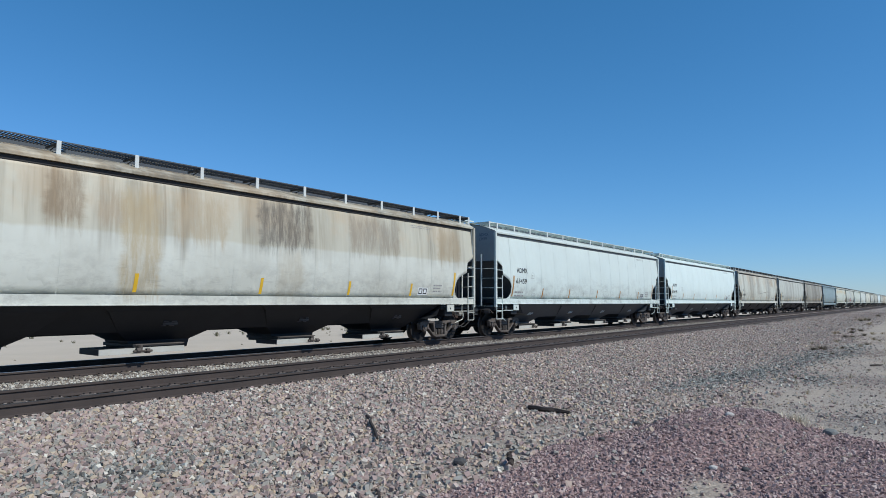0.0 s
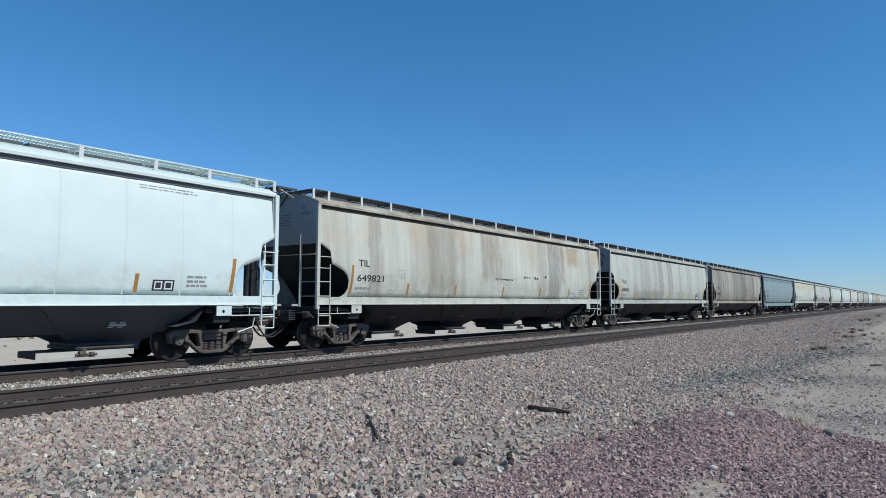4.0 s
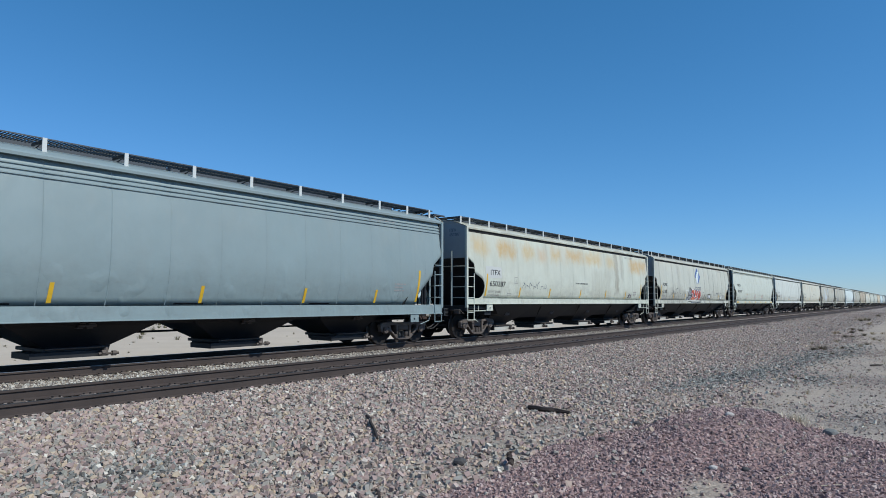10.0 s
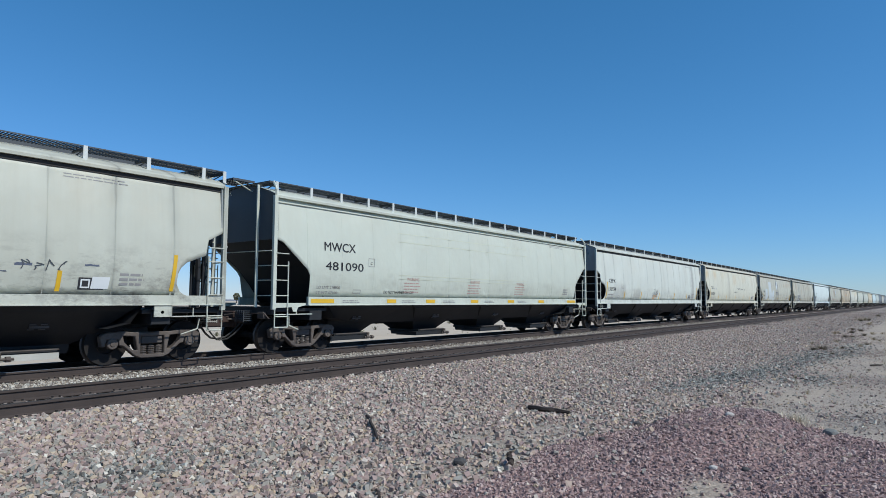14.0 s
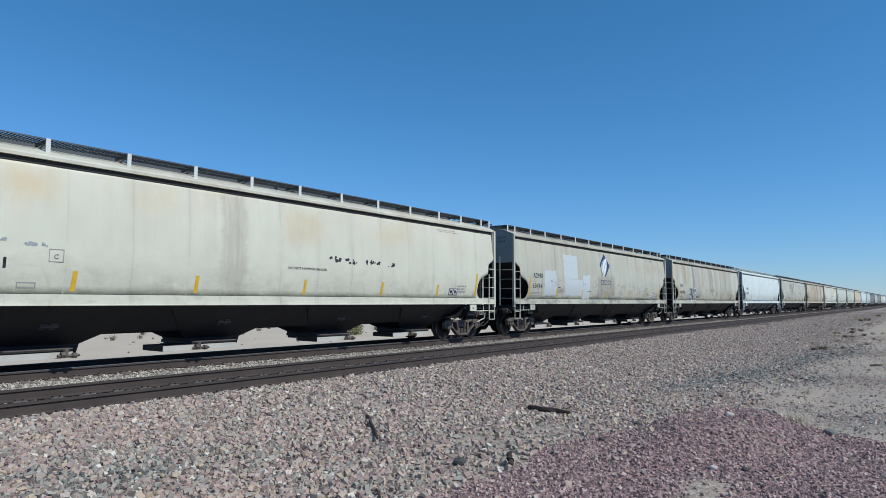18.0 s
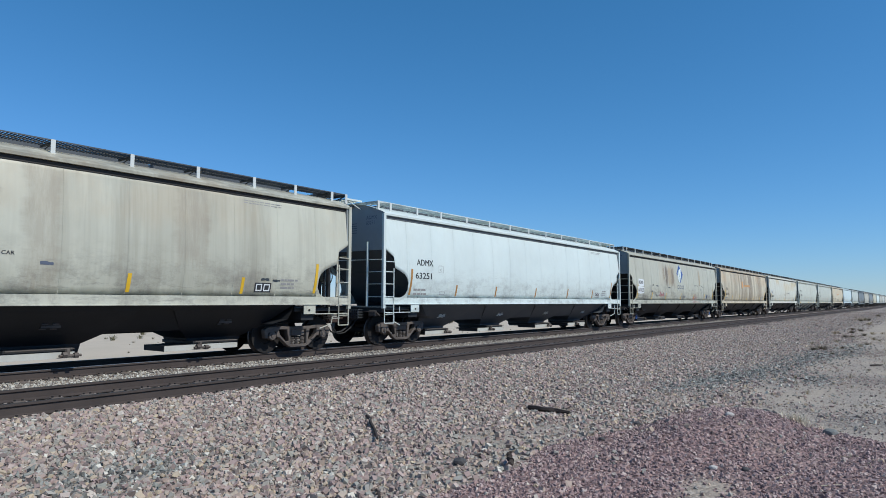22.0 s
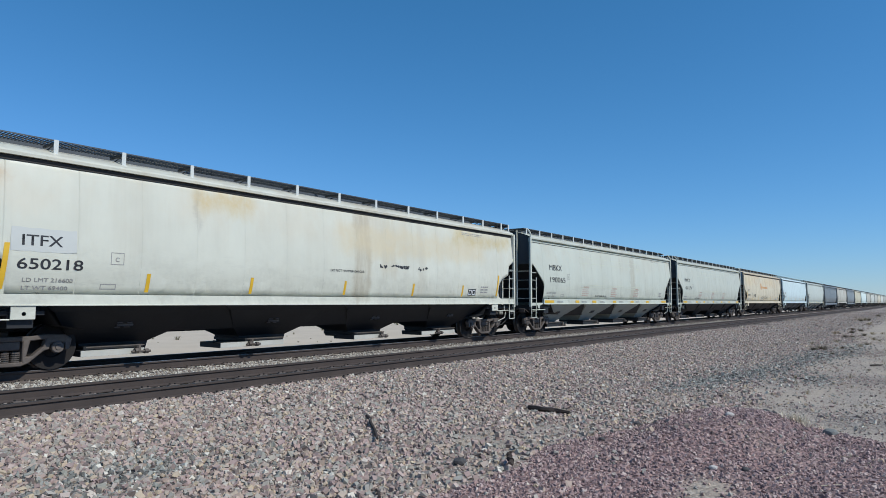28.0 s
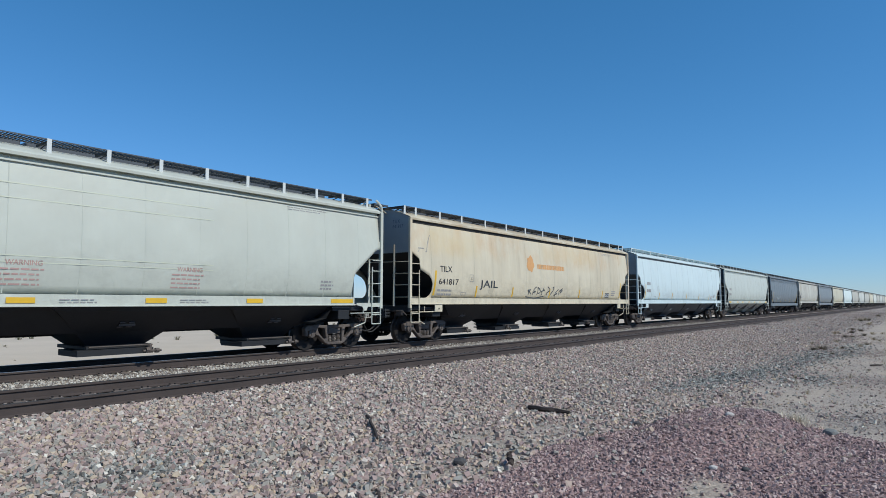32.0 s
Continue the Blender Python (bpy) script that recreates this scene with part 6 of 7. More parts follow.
for x, z, w, h in ((10.4, 2.50, 0.6, 0.10), (11.2, 2.46, 0.45, 0.12), (12.0, 2.48, 0.65, 0.10), (13.0, 2.44, 0.3, 0.10)):
    worn(cars[11], x, z, w, h + 0.04, INK, int(x * 30))

# spray paint: a red piece with a grey round shape beside it
c8 = cars[8]
on_side(rect(7.80, 10.16, 1.31, 2.30), "spray_paint", SPRAY_DARK, c8, 0.005, "dark ground of a spray painted piece")
PIECE = ([(7.84, 1.93), (7.94, 2.22), (8.20, 2.32), (8.48, 2.28), (8.60, 2.10), (8.42, 1.84), (8.72, 1.66), (8.70, 1.50), (7.82, 1.50), (8.02, 1.70), (8.22, 1.92), (8.12, 2.04), (7.98, 1.98)],
         [(8.56, 2.22), (8.88, 2.28), (9.08, 2.00), (9.22, 2.26), (9.58, 2.22), (9.46, 1.90), (9.56, 1.52), (9.24, 1.52), (9.20, 1.72), (9.00, 1.62), (8.96, 1.52), (8.68, 1.52), (8.80, 1.86)],
         blob(9.92, 1.88, 0.34, 0.36, 2, 41))
for j, pts in enumerate(PIECE):
    on_side(area(pts), "spray_paint", SPRAY_RED, c8, 0.009 + 0.003 * j, "red and white spray painted piece")
    on_side(outline(pts, 0.05), "spray_paint", FRESH, c8, 0.012 + 0.003 * j)
for x, z, rx, rz in ((8.30, 1.60, 0.28, 0.05), (8.95, 1.80, 0.22, 0.06), (9.35, 1.66, 0.12, 0.05), (8.30, 2.18, 0.14, 0.04)):
    on_side(area(blob(x, z, rx, rz, 3, int(x * 9))), "spray_paint", AMBER if x < 8.9 else FRESH, c8, 0.020)
on_side(area(blob(9.90, 1.92, 0.15, 0.16, 2, 4)), "spray_paint", INK, c8, 0.022)
on_side(area(blob(9.90, 1.92, 0.11, 0.12, 2, 4)), "spray_paint", SPRAY_RED, c8, 0.025)
tag(c8, 7.98, 1.335, 1.25, 0.10, 9, 5, 0.022, FRESH, 0.010)
on_side(rect(9.15, 9.5, 1.375, 1.395), "spray_paint", FRESH, c8, 0.010)
on_side(area(blob(7.46, 1.88, 0.32, 0.38, 2, 9)), "spray_paint", INK, c8, 0.007)
on_side(area(blob(7.46, 1.88, 0.28, 0.34, 2, 9)), "spray_paint", SPRAY_GREY, c8, 0.010)
for j in range(5):
    on_side(stroke([(7.24 + 0.11 * j, 1.60), (7.21 + 0.12 * j, 1.90), (7.27 + 0.10 * j, 2.16)], 0.03), "spray_paint", INK if j % 2 else FRESH, c8, 0.014)
on_side(stroke([(7.18, 1.84), (7.46, 1.87), (7.74, 1.82)], 0.05), "spray_paint", INK, c8, 0.017)
on_side(area([(6.80, 1.74), (7.05, 1.72), (7.30, 1.56), (7.72, 1.50), (7.74, 1.42), (7.10, 1.42), (6.88, 1.54)]), "spray_paint", SPRAY_GREY, c8, 0.012)
on_side(outline([(6.80, 1.74), (7.05, 1.72), (7.30, 1.56), (7.72, 1.50), (7.74, 1.42), (7.10, 1.42), (6.88, 1.54)], 0.04), "spray_paint", INK, c8, 0.016)
on_side(frame_of(6.55, 7.15, 1.52, 2.22, 0.02), "spray_paint", FRESH, c8, 0.005)
for j in range(7):
    on_side(stroke([(7.52 + 0.05 * (j - 3), 2.26), (7.52 + 0.09 * (j - 3), 2.42)], 0.022), "spray_paint", INK, c8, 0.006)
tag(c8, 10.35, 1.52, 1.6, 0.42, 8, 71, 0.024, INK)
for j, x in enumerate((12.45, 12.85)):
    on_side(area(blob(x, 1.80, 0.17, 0.16, 2, 3)), "spray_paint", INK, c8, 0.005)
    on_side(area(blob(x, 1.80, 0.13, 0.12, 2, 3)), "spray_paint", FRESH, c8, 0.008)
on_side(frame_of(12.2, 13.1, 1.60, 2.0, 0.03), "spray_paint", INK, c8, 0.006)
tag(c8, 3.4, 1.85, 1.3, 0.3, 4, 31, 0.02, SPRAY_DARK)
tag(c8, 14.9, 1.95, 0.9, 0.22, 4, 33, 0.02, SPRAY_DARK)

# black block letters on the streaked car
c13 = cars[13]
BLOCKS = ([(3.80, 2.36), (4.35, 2.40), (4.36, 1.50), (4.18, 1.45), (3.95, 1.46), (3.77, 1.62), (3.82, 1.95), (4.02, 2.02), (4.00, 2.15), (3.80, 2.20)],
          [(4.40, 2.05), (4.55, 2.40), (4.85, 2.36), (4.78, 2.12), (4.62, 2.00), (4.62, 1.75), (4.70, 1.88), (4.80, 1.88), (4.80, 1.46), (4.48, 1.46), (4.38, 1.70)],
          [(4.92, 2.30), (5.10, 2.40), (5.30, 2.34), (5.28, 2.14), (5.08, 2.10), (5.08, 2.00), (5.28, 1.98), (5.26, 1.82), (5.06, 1.78), (5.10, 1.66), (5.38, 1.66), (5.36, 1.50), (4.95, 1.46), (4.86, 1.70), (4.98, 1.92), (4.88, 2.10)])
for j, pts in enumerate(BLOCKS):
    on_side(area(pts), "spray_paint", CHARCOAL, c13, 0.006 + 0.002 * j, "dark grey spray painted block shape")
    on_side(outline(pts, 0.038), "spray_paint", FRESH, c13, 0.009 + 0.002 * j)
on_side(area(blob(4.03, 1.73, 0.08, 0.11, 2, 4)), "spray_paint", FRESH, c13, 0.010)
tag(c13, 4.98, 1.52, 0.30, 0.10, 3, 8, 0.02, FRESH, 0.016)
on_side(area([(5.45, 1.62), (5.85, 1.64), (5.80, 1.56), (6.30, 1.80), (5.86, 2.00), (5.90, 1.86), (5.58, 1.86)]), "spray_paint", CHARCOAL, c13, 0.006)
on_side(outline([(5.45, 1.62), (5.85, 1.64), (5.80, 1.56), (6.30, 1.80), (5.86, 2.00), (5.90, 1.86), (5.58, 1.86)], 0.025), "spray_paint", FRESH, c13, 0.009)
tag(c13, 6.36, 1.62, 0.6, 0.26, 3, 3, 0.024, SPRAY_GREY)

# tags on the cream car, the tan car and others
c20 = cars[20]
stencil(c20, "JAIL", 4.05, 1.82, 0.36, SPRAY_DARK, 1.25, "spray_paint")
tag(c20, 7.70, 1.64, 3.3, 0.42, 8, 110, 0.045, SPRAY_DARK)
on_side(stroke([(7.6, 1.58), (8.4, 1.52), (9.2, 1.62)], 0.04), "spray_paint", SPRAY_DARK, c20, 0.005)
tag(c20, 0.35, 2.95, 0.8, 0.8, 2, 121, 0.024, FAINT)
for car, x in ((c20, 7.6), (cars[16], 7.5)):
    on_side(area(blob(x + 0.35, 2.98, 0.30, 0.34, 5, 12)), "faded_emblem", AMBER, car, 0.004)
    tagged(on_side(rows_of_bars(x + 0.95, 3.00, 3.2, 1, 0.2, 0.20, 4), "faded_emblem", AMBER, car, 0.004), kind="stuff")
tag(cars[15], 5.15, 1.66, 0.95, 0.40, 5, 130, 0.035, PINK)
tag(cars[15], 4.15, 1.70, 0.85, 0.32, 4, 131, 0.028, SLATE)
tag(cars[15], 9.7, 1.62, 1.2, 0.26, 5, 150, 0.022, SLATE)
tag(cars[15], 12.62, 1.49, 1.12, 0.30, 5, 140, 0.034, PINK)
tag(cars[15], 12.40, 1.33, 1.75, 0.11, 10, 141, 0.024, PINK)
on_side(outline(blob(13.06, 1.88, 0.16, 0.045, 2, 3), 0.022), "spray_paint", PINK, cars[15], 0.005)
on_side(rough_rect(16.08, 16.42, 1.66, 1.92, 4), "stencil_panel", SLATE, cars[15], 0.006)
for x, z, w, h in ((3.80, 2.40, 0.30, 0.05), (4.45, 2.36, 0.42, 0.05), (6.9, 2.30, 0.5, 0.04), (12.98, 2.52, 0.36, 0.08), (13.50, 2.50, 0.26, 0.10), (14.26, 2.55, 0.22, 0.07), (14.72, 2.50, 0.10, 0.05), (15.05, 2.44, 0.22, 0.12), (15.38, 2.44, 0.08, 0.09)):
    worn(cars[15], x, z, w, h, SPRAY_DARK, int(x * 30))
for x, z, w, h in ((11.3, 2.34, 0.5, 0.07), (12.2, 2.32, 0.45, 0.10), (13.0, 2.40, 0.28, 0.12), (13.2, 2.36, 0.14, 0.16)):
    worn(cars[3], x, z, w, h, WARM, int(x * 30))
for x, z, w, h in ((12.0, 2.50, 0.16, 0.06), (12.5, 2.40, 0.60, 0.13), (13.5, 2.36, 0.45, 0.16)):
    worn(cars[5], x, z, w, h, WARM, int(x * 30))
for x, z, w, h in ((2.30, 2.46, 0.35, 0.06), (2.95, 2.42, 0.30, 0.05), (3.2, 2.38, 0.12, 0.06)):
    worn(cars[11], x, z, w, h, SPRAY_GREY, int(x * 30))
tag(cars[10], 8.45, 1.62, 1.0, 0.60, 4, 160, 0.030, SLATE)
tag(cars[10], 8.50, 1.48, 0.8, 0.40, 3, 190, 0.045, AMBER, 0.006)
tag(cars[7], 4.0, 1.90, 2.2, 0.36, 7, 170, 0.016, SLATE)
tag(cars[23], 3.6, 1.62, 2.2, 0.42, 5, 180, 0.03, FRESH)


# scrapes along the lower sides
rng = random.Random(77)
for _ in range(34):
    k = rng.choice((15, 15, 12, 8, 13, 5))
    x, z = rng.uniform(2.8, 16.5), rng.uniform(1.75, 2.30)
    on_side(rough_rect(x, x + rng.uniform(0.08, 0.35), z, z + rng.uniform(0.02, 0.06), int(x * 50), 0.012, 0.05), "scrape", rng.choice((SPRAY_DARK, WARM, SLATE)), cars[k], 0.0035)


# ---- plants, sticks and far things ----
def leaf_material(name, a, b):
    m, nd, ln, bs = nodes_of(name)
    geo = nd.new("ShaderNodeNewGeometry")
    r = ramp(nd, [(0.0, a), (1.0, b)])
    ln.new(geo.outputs["Random Per Island"], r.inputs[0])
    ln.new(r.outputs[0], bs.inputs["Base Color"])
    bs.inputs["Roughness"].default_value = 0.8
    return m


SCRUB = leaf_material("scrub_leaves", (0.060, 0.070, 0.035), (0.19, 0.17, 0.10))
STRAW = leaf_material("dry_grass", (0.20, 0.15, 0.085), (0.42, 0.34, 0.22))
PALE_STRAW = leaf_material("pale_dry_straw", (0.50, 0.42, 0.30), (0.74, 0.66, 0.52))
BRUSH = leaf_material("dark_dry_brush", (0.075, 0.060, 0.042), (0.26, 0.205, 0.14))
WOOD = plain("old_dark_wood", (0.055, 0.040, 0.032), 0.9, 0, 0.4, 9.0, 0.4)


def tufts(places, rng, blades, tall, spread):
    """Upright narrow leaves round each place: (x, y, size)."""
    v, f = [], []
    for x, y, s in places:
        z = float(height(x, y))
        for _ in range(blades):
            a, lean = rng.uniform(0, 6.28), rng.uniform(0.1, 1.0) * spread
            r0, h = rng.uniform(0, 0.35) * s, rng.uniform(0.4, 1.0) * s * tall
            bx, by = x + r0 * math.cos(a), y + r0 * math.sin(a)
            tx, ty = bx + lean * s * math.cos(a), by + lean * s * math.sin(a)
            w = 0.022 * s
            dx, dy = -math.sin(a) * w, math.cos(a) * w
            n = len(v)
            v += [(bx - dx, by - dy, z - 0.02), (bx + dx, by + dy, z - 0.02), ((bx + tx) / 2 + dx, (by + ty) / 2 + dy, z + h * 0.65), ((bx + tx) / 2 - dx, (by + ty) / 2 - dy, z + h * 0.65), (tx, ty, z + h)]
            f += [(n, n + 1, n + 2, n + 3), (n + 3, n + 2, n + 4)]
    return v, f


def shrubs(name, label, mat, places, seed, blades, tall, spread):
    rng = random.Random(seed)
    v, f = tufts(places, rng, blades, tall, spread)
    me = bpy.data.meshes.new(name)
    me.from_pydata(v, [], f)
    me.materials.append(mat)
    return tagged(new(name, me), label, "plants", kind="stuff")


rr = random.Random(5)
far_scrub = []
for _ in range(700):
    x = rr.uniform(-20, 300)
    y = rr.uniform(33, 150) if rr.random() < 0.8 else rr.uniform(26, 40)
    far_scrub.append((x, y + max(0, 20 - 0.3 * x), rr.uniform(0.35, 0.8)))
far_scrub += [(rr.uniform(0, 70), rr.uniform(29, 48), rr.uniform(0.15, 0.45)) for _ in range(180)]
far_scrub += [(rr.uniform(0, 60), rr.uniform(20.5, 30), rr.uniform(0.05, 0.13)) for _ in range(60)]
shrubs("scrub", "sparse grey green desert scrub beyond the tracks", SCRUB, far_scrub, 1, 36, 0.75, 0.7)
near_scrub = [(38 + rr.uniform(-9, 6), 2.9 + rr.uniform(-1.6, 1.0), rr.uniform(0.12, 0.36)) for _ in range(15)]
near_scrub += [(rr.uniform(55, 320), rr.uniform(-30, 6), rr.uniform(0.3, 0.8)) for _ in range(260)]
shrubs("scrub", "low dry brown scrub on the sandy verge", STRAW, near_scrub, 2, 40, 0.6, 0.9)
bush = [(rr.gauss(9.98, 0.16), rr.gauss(1.40, 0.10), rr.uniform(0.06, 0.15)) for _ in range(16)]
shrubs("dry_grass", "pale dry tuft of straw beside the gravel heap", PALE_STRAW, bush, 6, 22, 1.0, 1.0)
brush = [(37.0, 3.1, 0.50), (38.2, 2.9, 0.35), (39.9, 2.5, 0.40), (43.5, 3.3, 0.50), (45.5, 3.0, 0.45), (48.0, 3.6, 0.45), (27.4, 3.05, 0.55), (26.8, 3.25, 0.42), (28.6, 2.5, 0.30), (25.0, 2.5, 0.24), (27.0, 2.1, 0.22), (70.0, 4.6, 0.7), (74.0, 4.2, 0.6), (96.0, 4.4, 0.8), (31.5, 1.9, 0.28), (20.0, 1.2, 0.14), (18.6, 3.1, 0.12), (18.2, 2.7, 0.10)]
shrubs("scrub", "dark dry brush on the edge of the sandy verge", BRUSH, [(x, y, 0.62 * w) for x, y, w in brush], 12, 90, 0.65, 0.9)
weeds = [(rr.uniform(9, 34), rr.uniform(-1.5, 3.4), rr.uniform(0.04, 0.12)) for _ in range(50)]
shrubs("dry_grass", "thin tufts of dry straw coloured grass", STRAW, weeds, 3, 26, 1.0, 0.9)


def stick(x0, y0, x1, y1, r, lift, label, seed, mat=None):
    """A broken weathered piece of wood lying on the stones."""
    rng = random.Random(seed)
    bm = bmesh.new()
    n, rings = 7, []
    for i in range(n):
        u = i / (n - 1)
        x, y = x0 + (x1 - x0) * u + rng.uniform(-1, 1) * r * 0.6, y0 + (y1 - y0) * u + rng.uniform(-1, 1) * r * 0.6
        z = float(height(x, y)) + r * 0.8 + lift * u + rng.uniform(0, 1) * r * 0.4
        rad = r * (1 - 0.5 * u) * rng.uniform(0.75, 1.15)
        d = Vector((x1 - x0, y1 - y0, 0)).normalized()
        sd = Vector((-d.y, d.x, 0))
        rings.append([bm.verts.new(Vector((x, y, z)) + sd * math.cos(a) * rad * rng.uniform(0.7, 1.2) + Vector((0, 0, 1)) * math.sin(a) * rad) for a in np.linspace(0, math.tau, 7)[:-1]])
    for a, b in zip(rings, rings[1:]):
        for i in range(6):
            bm.faces.new((a[i], a[(i + 1) % 6], b[(i + 1) % 6], b[i]))
    bm.faces.new(rings[0][::-1])
    bm.faces.new(rings[-1])
    ob = part("stick", bm, mat or WOOD)
    return tagged(ob, label, "stick")


stick(6.90, 6.58, 5.82, 5.38, 0.034, 0.03, "dark splintered stick lying on the ballast", 1)
stick(9.27, 5.22, 9.26, 4.50, 0.055, 0.01, "dark broken piece of wood lying on the stones", 2)
stick(5.80, 3.50, 5.88, 3.56, 0.035, 0.10, "short dark stump of wood standing in gravel", 3)
stick(4.32, 3.98, 4.45, 4.12, 0.02, 0.02, "short dark piece of wood on the stones", 4)

DRIED = plain("bleached_straw", (0.50, 0.42, 0.31), 0.85, 0, 0.2, 12.0)
stick(16.75, 2.42, 16.1, 1.95, 0.018, 0.02, "thin dark stick on the sandy ground", 5)
stick(20.9, 1.20, 21.1, 0.95, 0.03, 0.02, "dark branch on the sandy ground", 6)
stick(6.98, 0.84, 7.10, 0.68, 0.006, 0.01, "bleached straw stem on the purple gravel", 7, DRIED)
stick(6.92, 1.22, 7.25, 1.10, 0.005, 0.01, "bleached straw stem on the purple gravel", 8, DRIED)
stick(8.45, 0.85, 8.48, 0.72, 0.005, 0.01, "short bleached straw stem on the purple gravel", 9, DRIED)


def rock(x, y, s, mat, label, seed):
    rng = random.Random(seed)
    bm = bmesh.new()
    bmesh.ops.create_icosphere(bm, subdivisions=2, radius=s)
    for v in bm.verts:
        v.co *= 1 + 0.22 * noise.noise(v.co * 2.2 / s + Vector((seed, 0, 0)))
        v.co.z *= 0.65
    ob = part("rock", bm, mat)
    ob.location = (x, y, float(height(x, y)) + s * 0.35)
    ob.rotation_euler = (0, 0, rng.uniform(0, 6))
    return tagged(ob, label, "rock", "loose rocks")


PALE_ROCK = plain("pale_rock", (0.50, 0.46, 0.42), 0.9, 0, 0.3, 12.0, 0.4)
DARK_ROCK = plain("dark_rock", (0.075, 0.07, 0.068), 0.85, 0, 0.3, 12.0, 0.4)
GREY_ROCK = plain("grey_green_rock", (0.20, 0.205, 0.19), 0.9, 0, 0.3, 12.0, 0.4)
rock(8.72, 2.02, 0.055, PALE_ROCK, "pale rounded rock on the purple gravel", 1)
rock(3.93, 4.44, 0.055, DARK_ROCK, "dark rock on the ballast", 2)
rock(5.65, 4.03, 0.075, DARK_ROCK, "dark rock on bare ground", 3)
rock(7.69, 3.30, 0.045, DARK_ROCK, "dark rock at the edge of the gravel heap", 4)
rock(4.34, 8.24, 0.05, PALE_ROCK, "pale rock on the ballast shoulder", 5)
rock(9.2, 3.4, 0.06, DARK_ROCK, "dark rock on sandy ground", 6)
rock(9.72, 1.03, 0.085, GREY_ROCK, "grey rock beside dry grass", 7)
rock(6.85, 1.76, 0.045, PALE_ROCK, "pale rock on the purple gravel", 8)
rock(7.05, 1.50, 0.04, DARK_ROCK, "small dark rock on the purple gravel", 9)
rock(10.45, 1.92, 0.06, DARK_ROCK, "dark rock behind the gravel heap", 10)
rock(10.30, 1.78, 0.045, DARK_ROCK, "small dark rock behind the gravel heap", 11)
rock(9.85, 1.10, 0.035, DARK_ROCK, "small dark rock beside a grey one", 12)


GREEN = leaf_material("green_bush_leaves", (0.055, 0.075, 0.022), (0.22, 0.23, 0.075))


def desert_bush(x, y, wide, tall, seed):
    rng = random.Random(seed)
    plant = tagged(new("bush"), "round yellowish green desert bush on pale sand", "bush")
    plant.location = (x, y, float(height(x, y)))
    stems = bmesh.new()
    for i in range(9):
        a, r = i * 2.4, rng.uniform(0.2, 0.42) * wide
        rod(stems, (0, 0, -0.05), (r * math.cos(a), r * math.sin(a), tall * rng.uniform(0.45, 0.75)), 0.012, 5)
    part("stems", stems, WOOD, plant)
    v, f = [], []
    for _ in range(900):
        a, u = rng.uniform(0, 6.28), rng.random()
        r = 0.5 * wide * math.sqrt(max(0.05, 1 - (2 * u - 0.75) ** 2 / 1.6)) * rng.uniform(0.35, 1.08)
        c = Vector((r * math.cos(a), r * math.sin(a), 0.04 + u * tall * rng.uniform(0.8, 1.05)))
        q = Euler((rng.uniform(0, 6), rng.uniform(0, 6), 0)).to_matrix()
        n = len(v)
        v += [tuple(c + q @ Vector(p) * 0.045) for p in ((-1, -0.4, 0), (1, -0.3, 0), (0.6, 0.5, 0), (-0.7, 0.4, 0))]
        f.append((n, n + 1, n + 2, n + 3))
    me = bpy.data.meshes.new("leaves")
    me.from_pydata(v, [], f)
    me.materials.append(GREEN)
    part("leaves", me, GREEN, plant)


desert_bush(26.04, 26.02, 1.05, 0.88, 4)

# far off across the plain: sheds, pale houses, trees and a line of hills
WALLS = plain("pale_far_wall", (0.62, 0.60, 0.56), 0.8, 0, 0.15, 0.4)
ROOFS = plain("far_roof", (0.26, 0.24, 0.23), 0.7, 0, 0.2, 0.5)
GLASS = plain("dark_window", (0.03, 0.035, 0.04), 0.2, 0, 0.2, 1.0)


def far_house(x, y, w, d, h, turn):
    z = float(height(x, y))
    house = tagged(new("house"), "pale low building far across the desert plain", "building", "far buildings")
    house.matrix_basis = pose(x, y, z, 0, 0, turn)
    h *= 0.6
    part("wall", boxes((-w / 2, w / 2, -d / 2, d / 2, -0.6, h)), WALLS, house)
    bm = bmesh.new()
    pts = [(-w / 2 - 0.4, -d / 2 - 0.4, h), (w / 2 + 0.4, -d / 2 - 0.4, h), (w / 2 + 0.4, d / 2 + 0.4, h), (-w / 2 - 0.4, d / 2 + 0.4, h), (-w / 2, 0, h + d * 0.18), (w / 2, 0, h + d * 0.18)]
    vs = [bm.verts.new(q) for q in pts]
    for f in ((0, 1, 5, 4), (2, 3, 4, 5), (1, 2, 5), (3, 0, 4), (3, 2, 1, 0)):
        bm.faces.new([vs[i] for i in f])
    part("roof", bm, ROOFS, house)
    for i in range(int(w / 4)):
        x0 = -w / 2 + 1.2 + i * 4
        part("window", boxes((x0, x0 + 1.4, -d / 2 - 0.05, -d / 2 + 0.02, h * 0.35, h * 0.75)), GLASS, house)


for x, y, w, d, h, turn in ((70, 420, 30, 14, 5, 10), (120, 400, 18, 10, 4, -5), (150, 440, 40, 16, 6, 0), (190, 380, 16, 10, 4, 15), (240, 460, 34, 14, 6, -8), (20, 430, 22, 12, 5, 4), (330, 420, 26, 12, 5, 0)):
    far_house(x, y, w, d, h, turn)


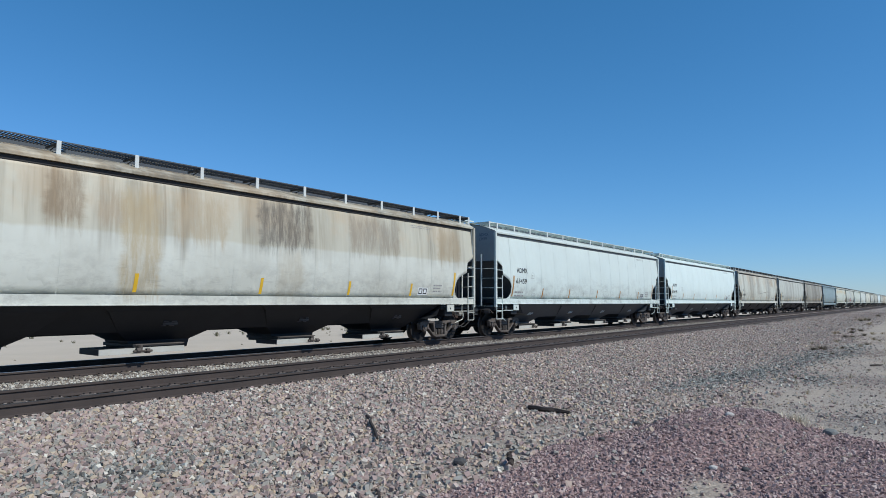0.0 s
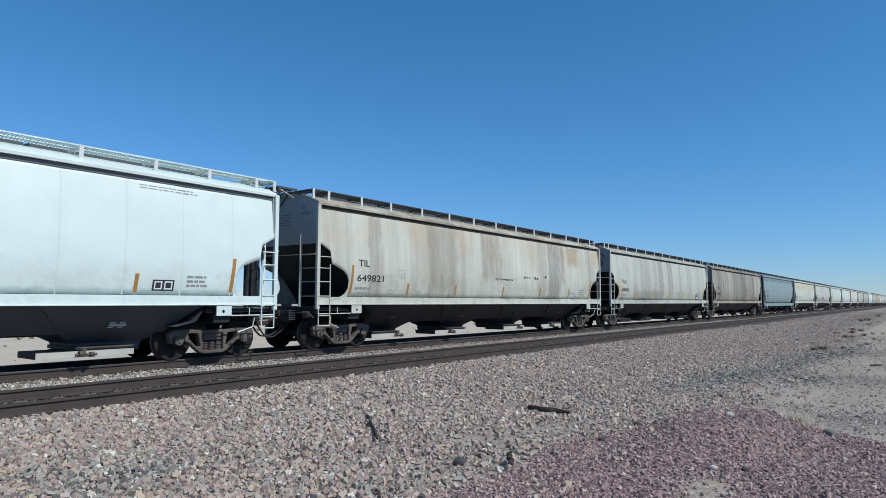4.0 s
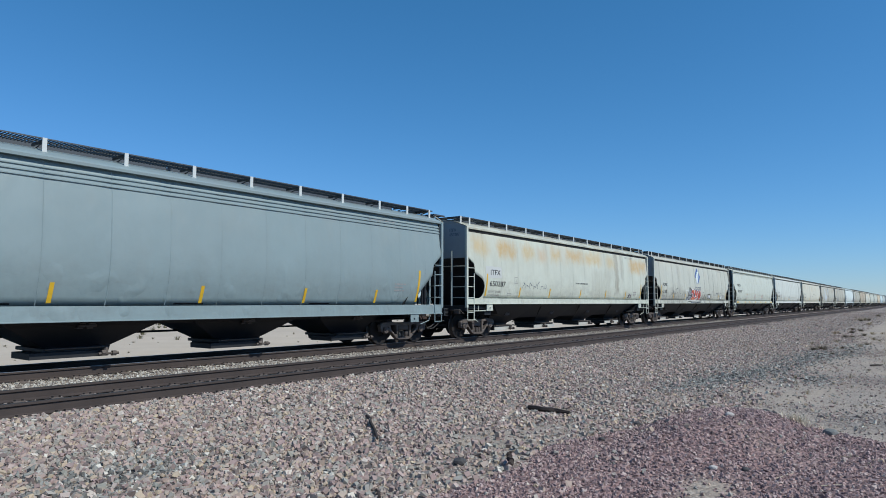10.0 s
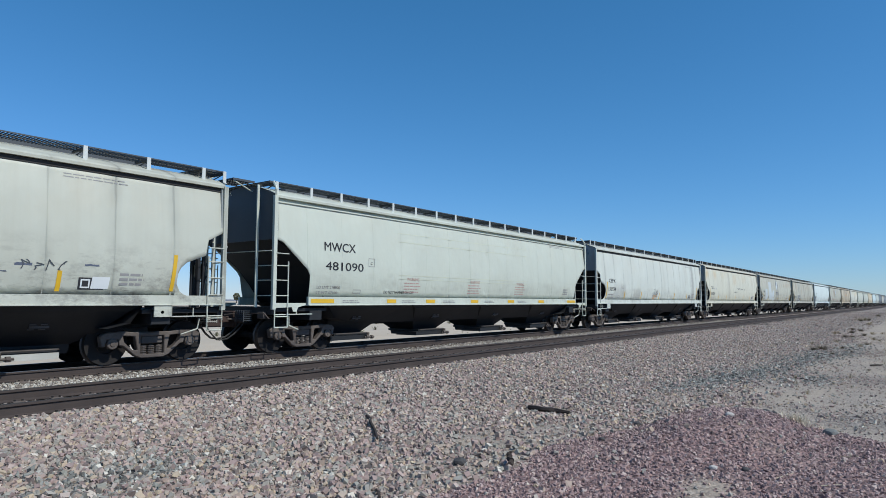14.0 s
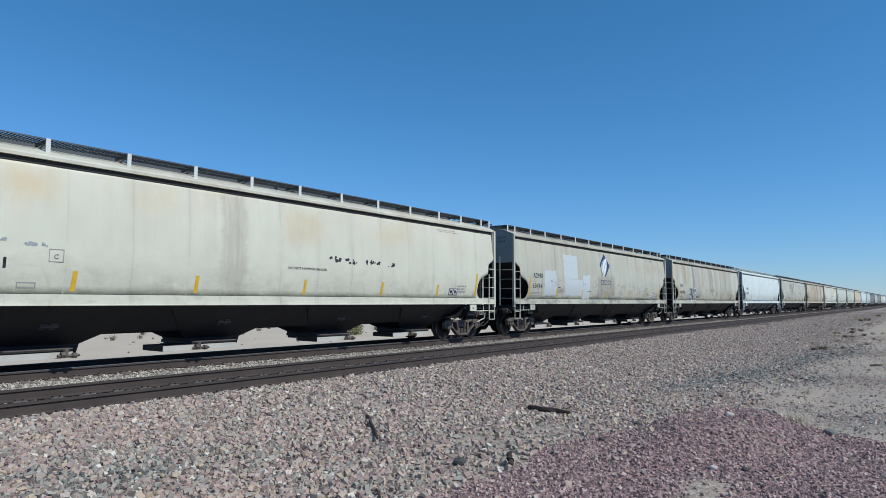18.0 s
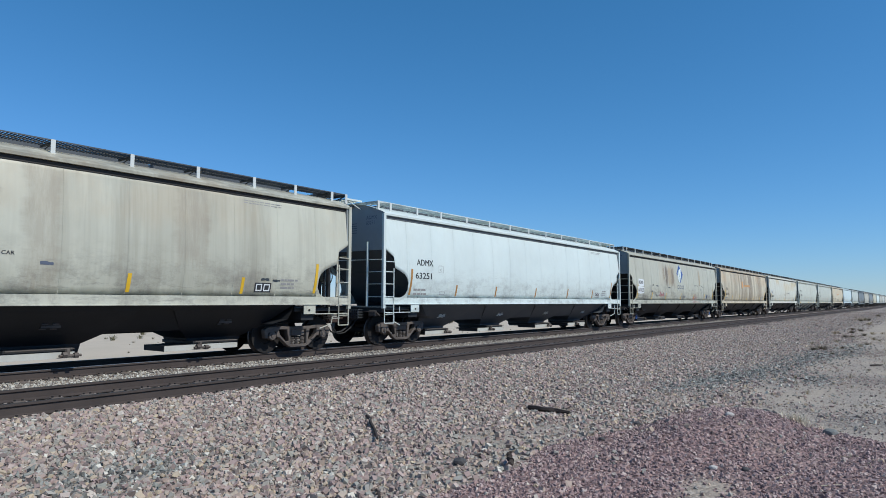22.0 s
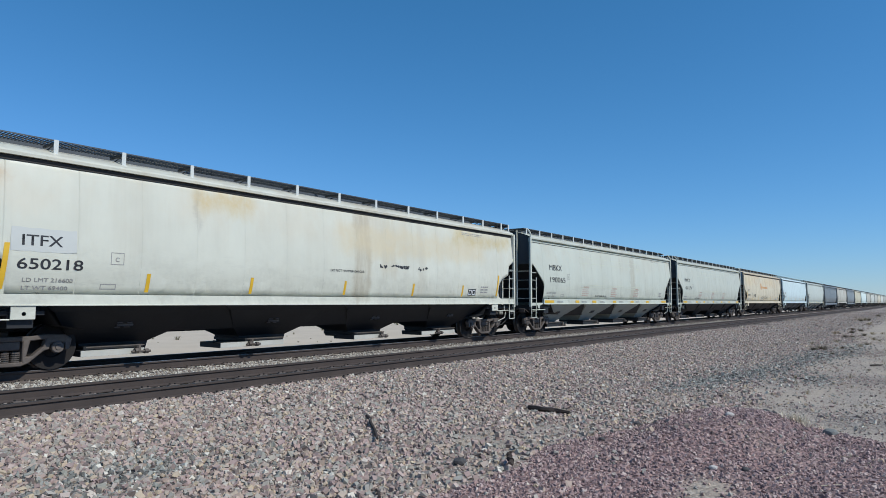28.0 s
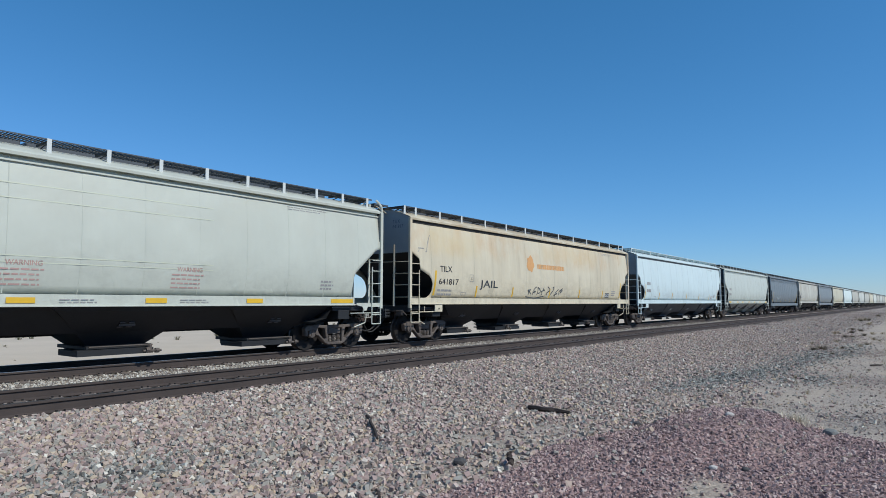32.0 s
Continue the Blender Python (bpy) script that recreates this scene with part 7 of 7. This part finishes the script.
def far_tree(x, y, h, seed):
    rng = random.Random(seed)
    tree = tagged(new("tree"), "dark green tree far across the plain", "tree", "far trees")
    z = float(height(x, y))
    tree.location = (x, y, z)
    trunk = bmesh.new()
    rod(trunk, (0, 0, -0.3), (0, 0, h * 0.45), 0.035 * h, 6)
    for k in range(4):
        a = k * 1.6 + rng.uniform(0, 1)
        rod(trunk, (0, 0, h * 0.35), (h * 0.22 * math.cos(a), h * 0.22 * math.sin(a), h * 0.62), 0.015 * h, 5)
    part("trunk", trunk, WOOD, tree)
    v, f = [], []
    for _ in range(420):
        a, u = rng.uniform(0, 6.28), rng.uniform(-1, 1)
        r = h * 0.34 * (1 - 0.5 * abs(u)) * rng.uniform(0.4, 1.1)
        c = Vector((r * math.cos(a), r * math.sin(a), h * 0.64 + u * h * 0.32))
        q = Euler((rng.uniform(0, 6), rng.uniform(0, 6), 0)).to_matrix()
        n = len(v)
        v += [tuple(c + q @ Vector(p) * h * 0.05) for p in ((-1, -0.6, 0), (1, -0.6, 0), (0.8, 0.7, 0), (-0.8, 0.7, 0))]
        f.append((n, n + 1, n + 2, n + 3))
    me = bpy.data.meshes.new("crown")
    me.from_pydata(v, [], f)
    me.materials.append(SCRUB)
    part("crown", me, SCRUB, tree)


for k, (x, y, h) in enumerate(((55, 380, 7), (95, 400, 8), (100, 405, 6), (175, 395, 8), (215, 420, 9), (260, 400, 7), (300, 430, 8), (40, 410, 6), (5, 400, 7))):
    far_tree(x, y, h, k)

HILL = plain("far_blue_hills", (0.20, 0.21, 0.24), 1.0, 0, 0.2, 0.002)


def hills():
    bm = bmesh.new()
    rng = random.Random(8)
    lo, hi = [], []
    for i in range(90):
        a = radians(-60 + i * 2.4)
        r = 4000
        h = 8 + 22 * abs(math.sin(i * 0.31 + 1.0)) * abs(math.sin(i * 0.13)) + rng.uniform(0, 4)
        lo.append(bm.verts.new((r * math.cos(a), r * math.sin(a), -20)))
        hi.append(bm.verts.new(((r + 300) * math.cos(a), (r + 300) * math.sin(a), h)))
    for i in range(89):
        bm.faces.new((lo[i], lo[i + 1], hi[i + 1], hi[i]))
    tagged(part("backdrop", bm, HILL), "low hazy blue hills on the horizon", "hills", kind="structure")


hills()


# ---- what moves: the whole train runs past at a slowly falling speed, its wheels rolling ----
def run(t):
    return SPEED * t - SLOWING * t * t


def motions():
    for car, x in zip(cars, starts):
        walk(car, [(t, pose(x - run(t), LINE_Y, 0)) for t in range(0, 33)])
    wheels = [ob for car in cars for ob in car.children_recursive if ob.name.startswith("wheelset")]
    turns = [(i / FPS, pose(0, 0, 0, 0, math.degrees(-run(i / FPS) / 0.457), 0)) for i in range(0, 32 * FPS + 1)]
    walk(wheels[0], turns)
    rolling = wheels[0].animation_data
    for w in wheels[1:]:
        w.rotation_mode = "QUATERNION"
        w.animation_data_create()
        w.animation_data.action, w.animation_data.action_slot = rolling.action, rolling.action_slot


motions()
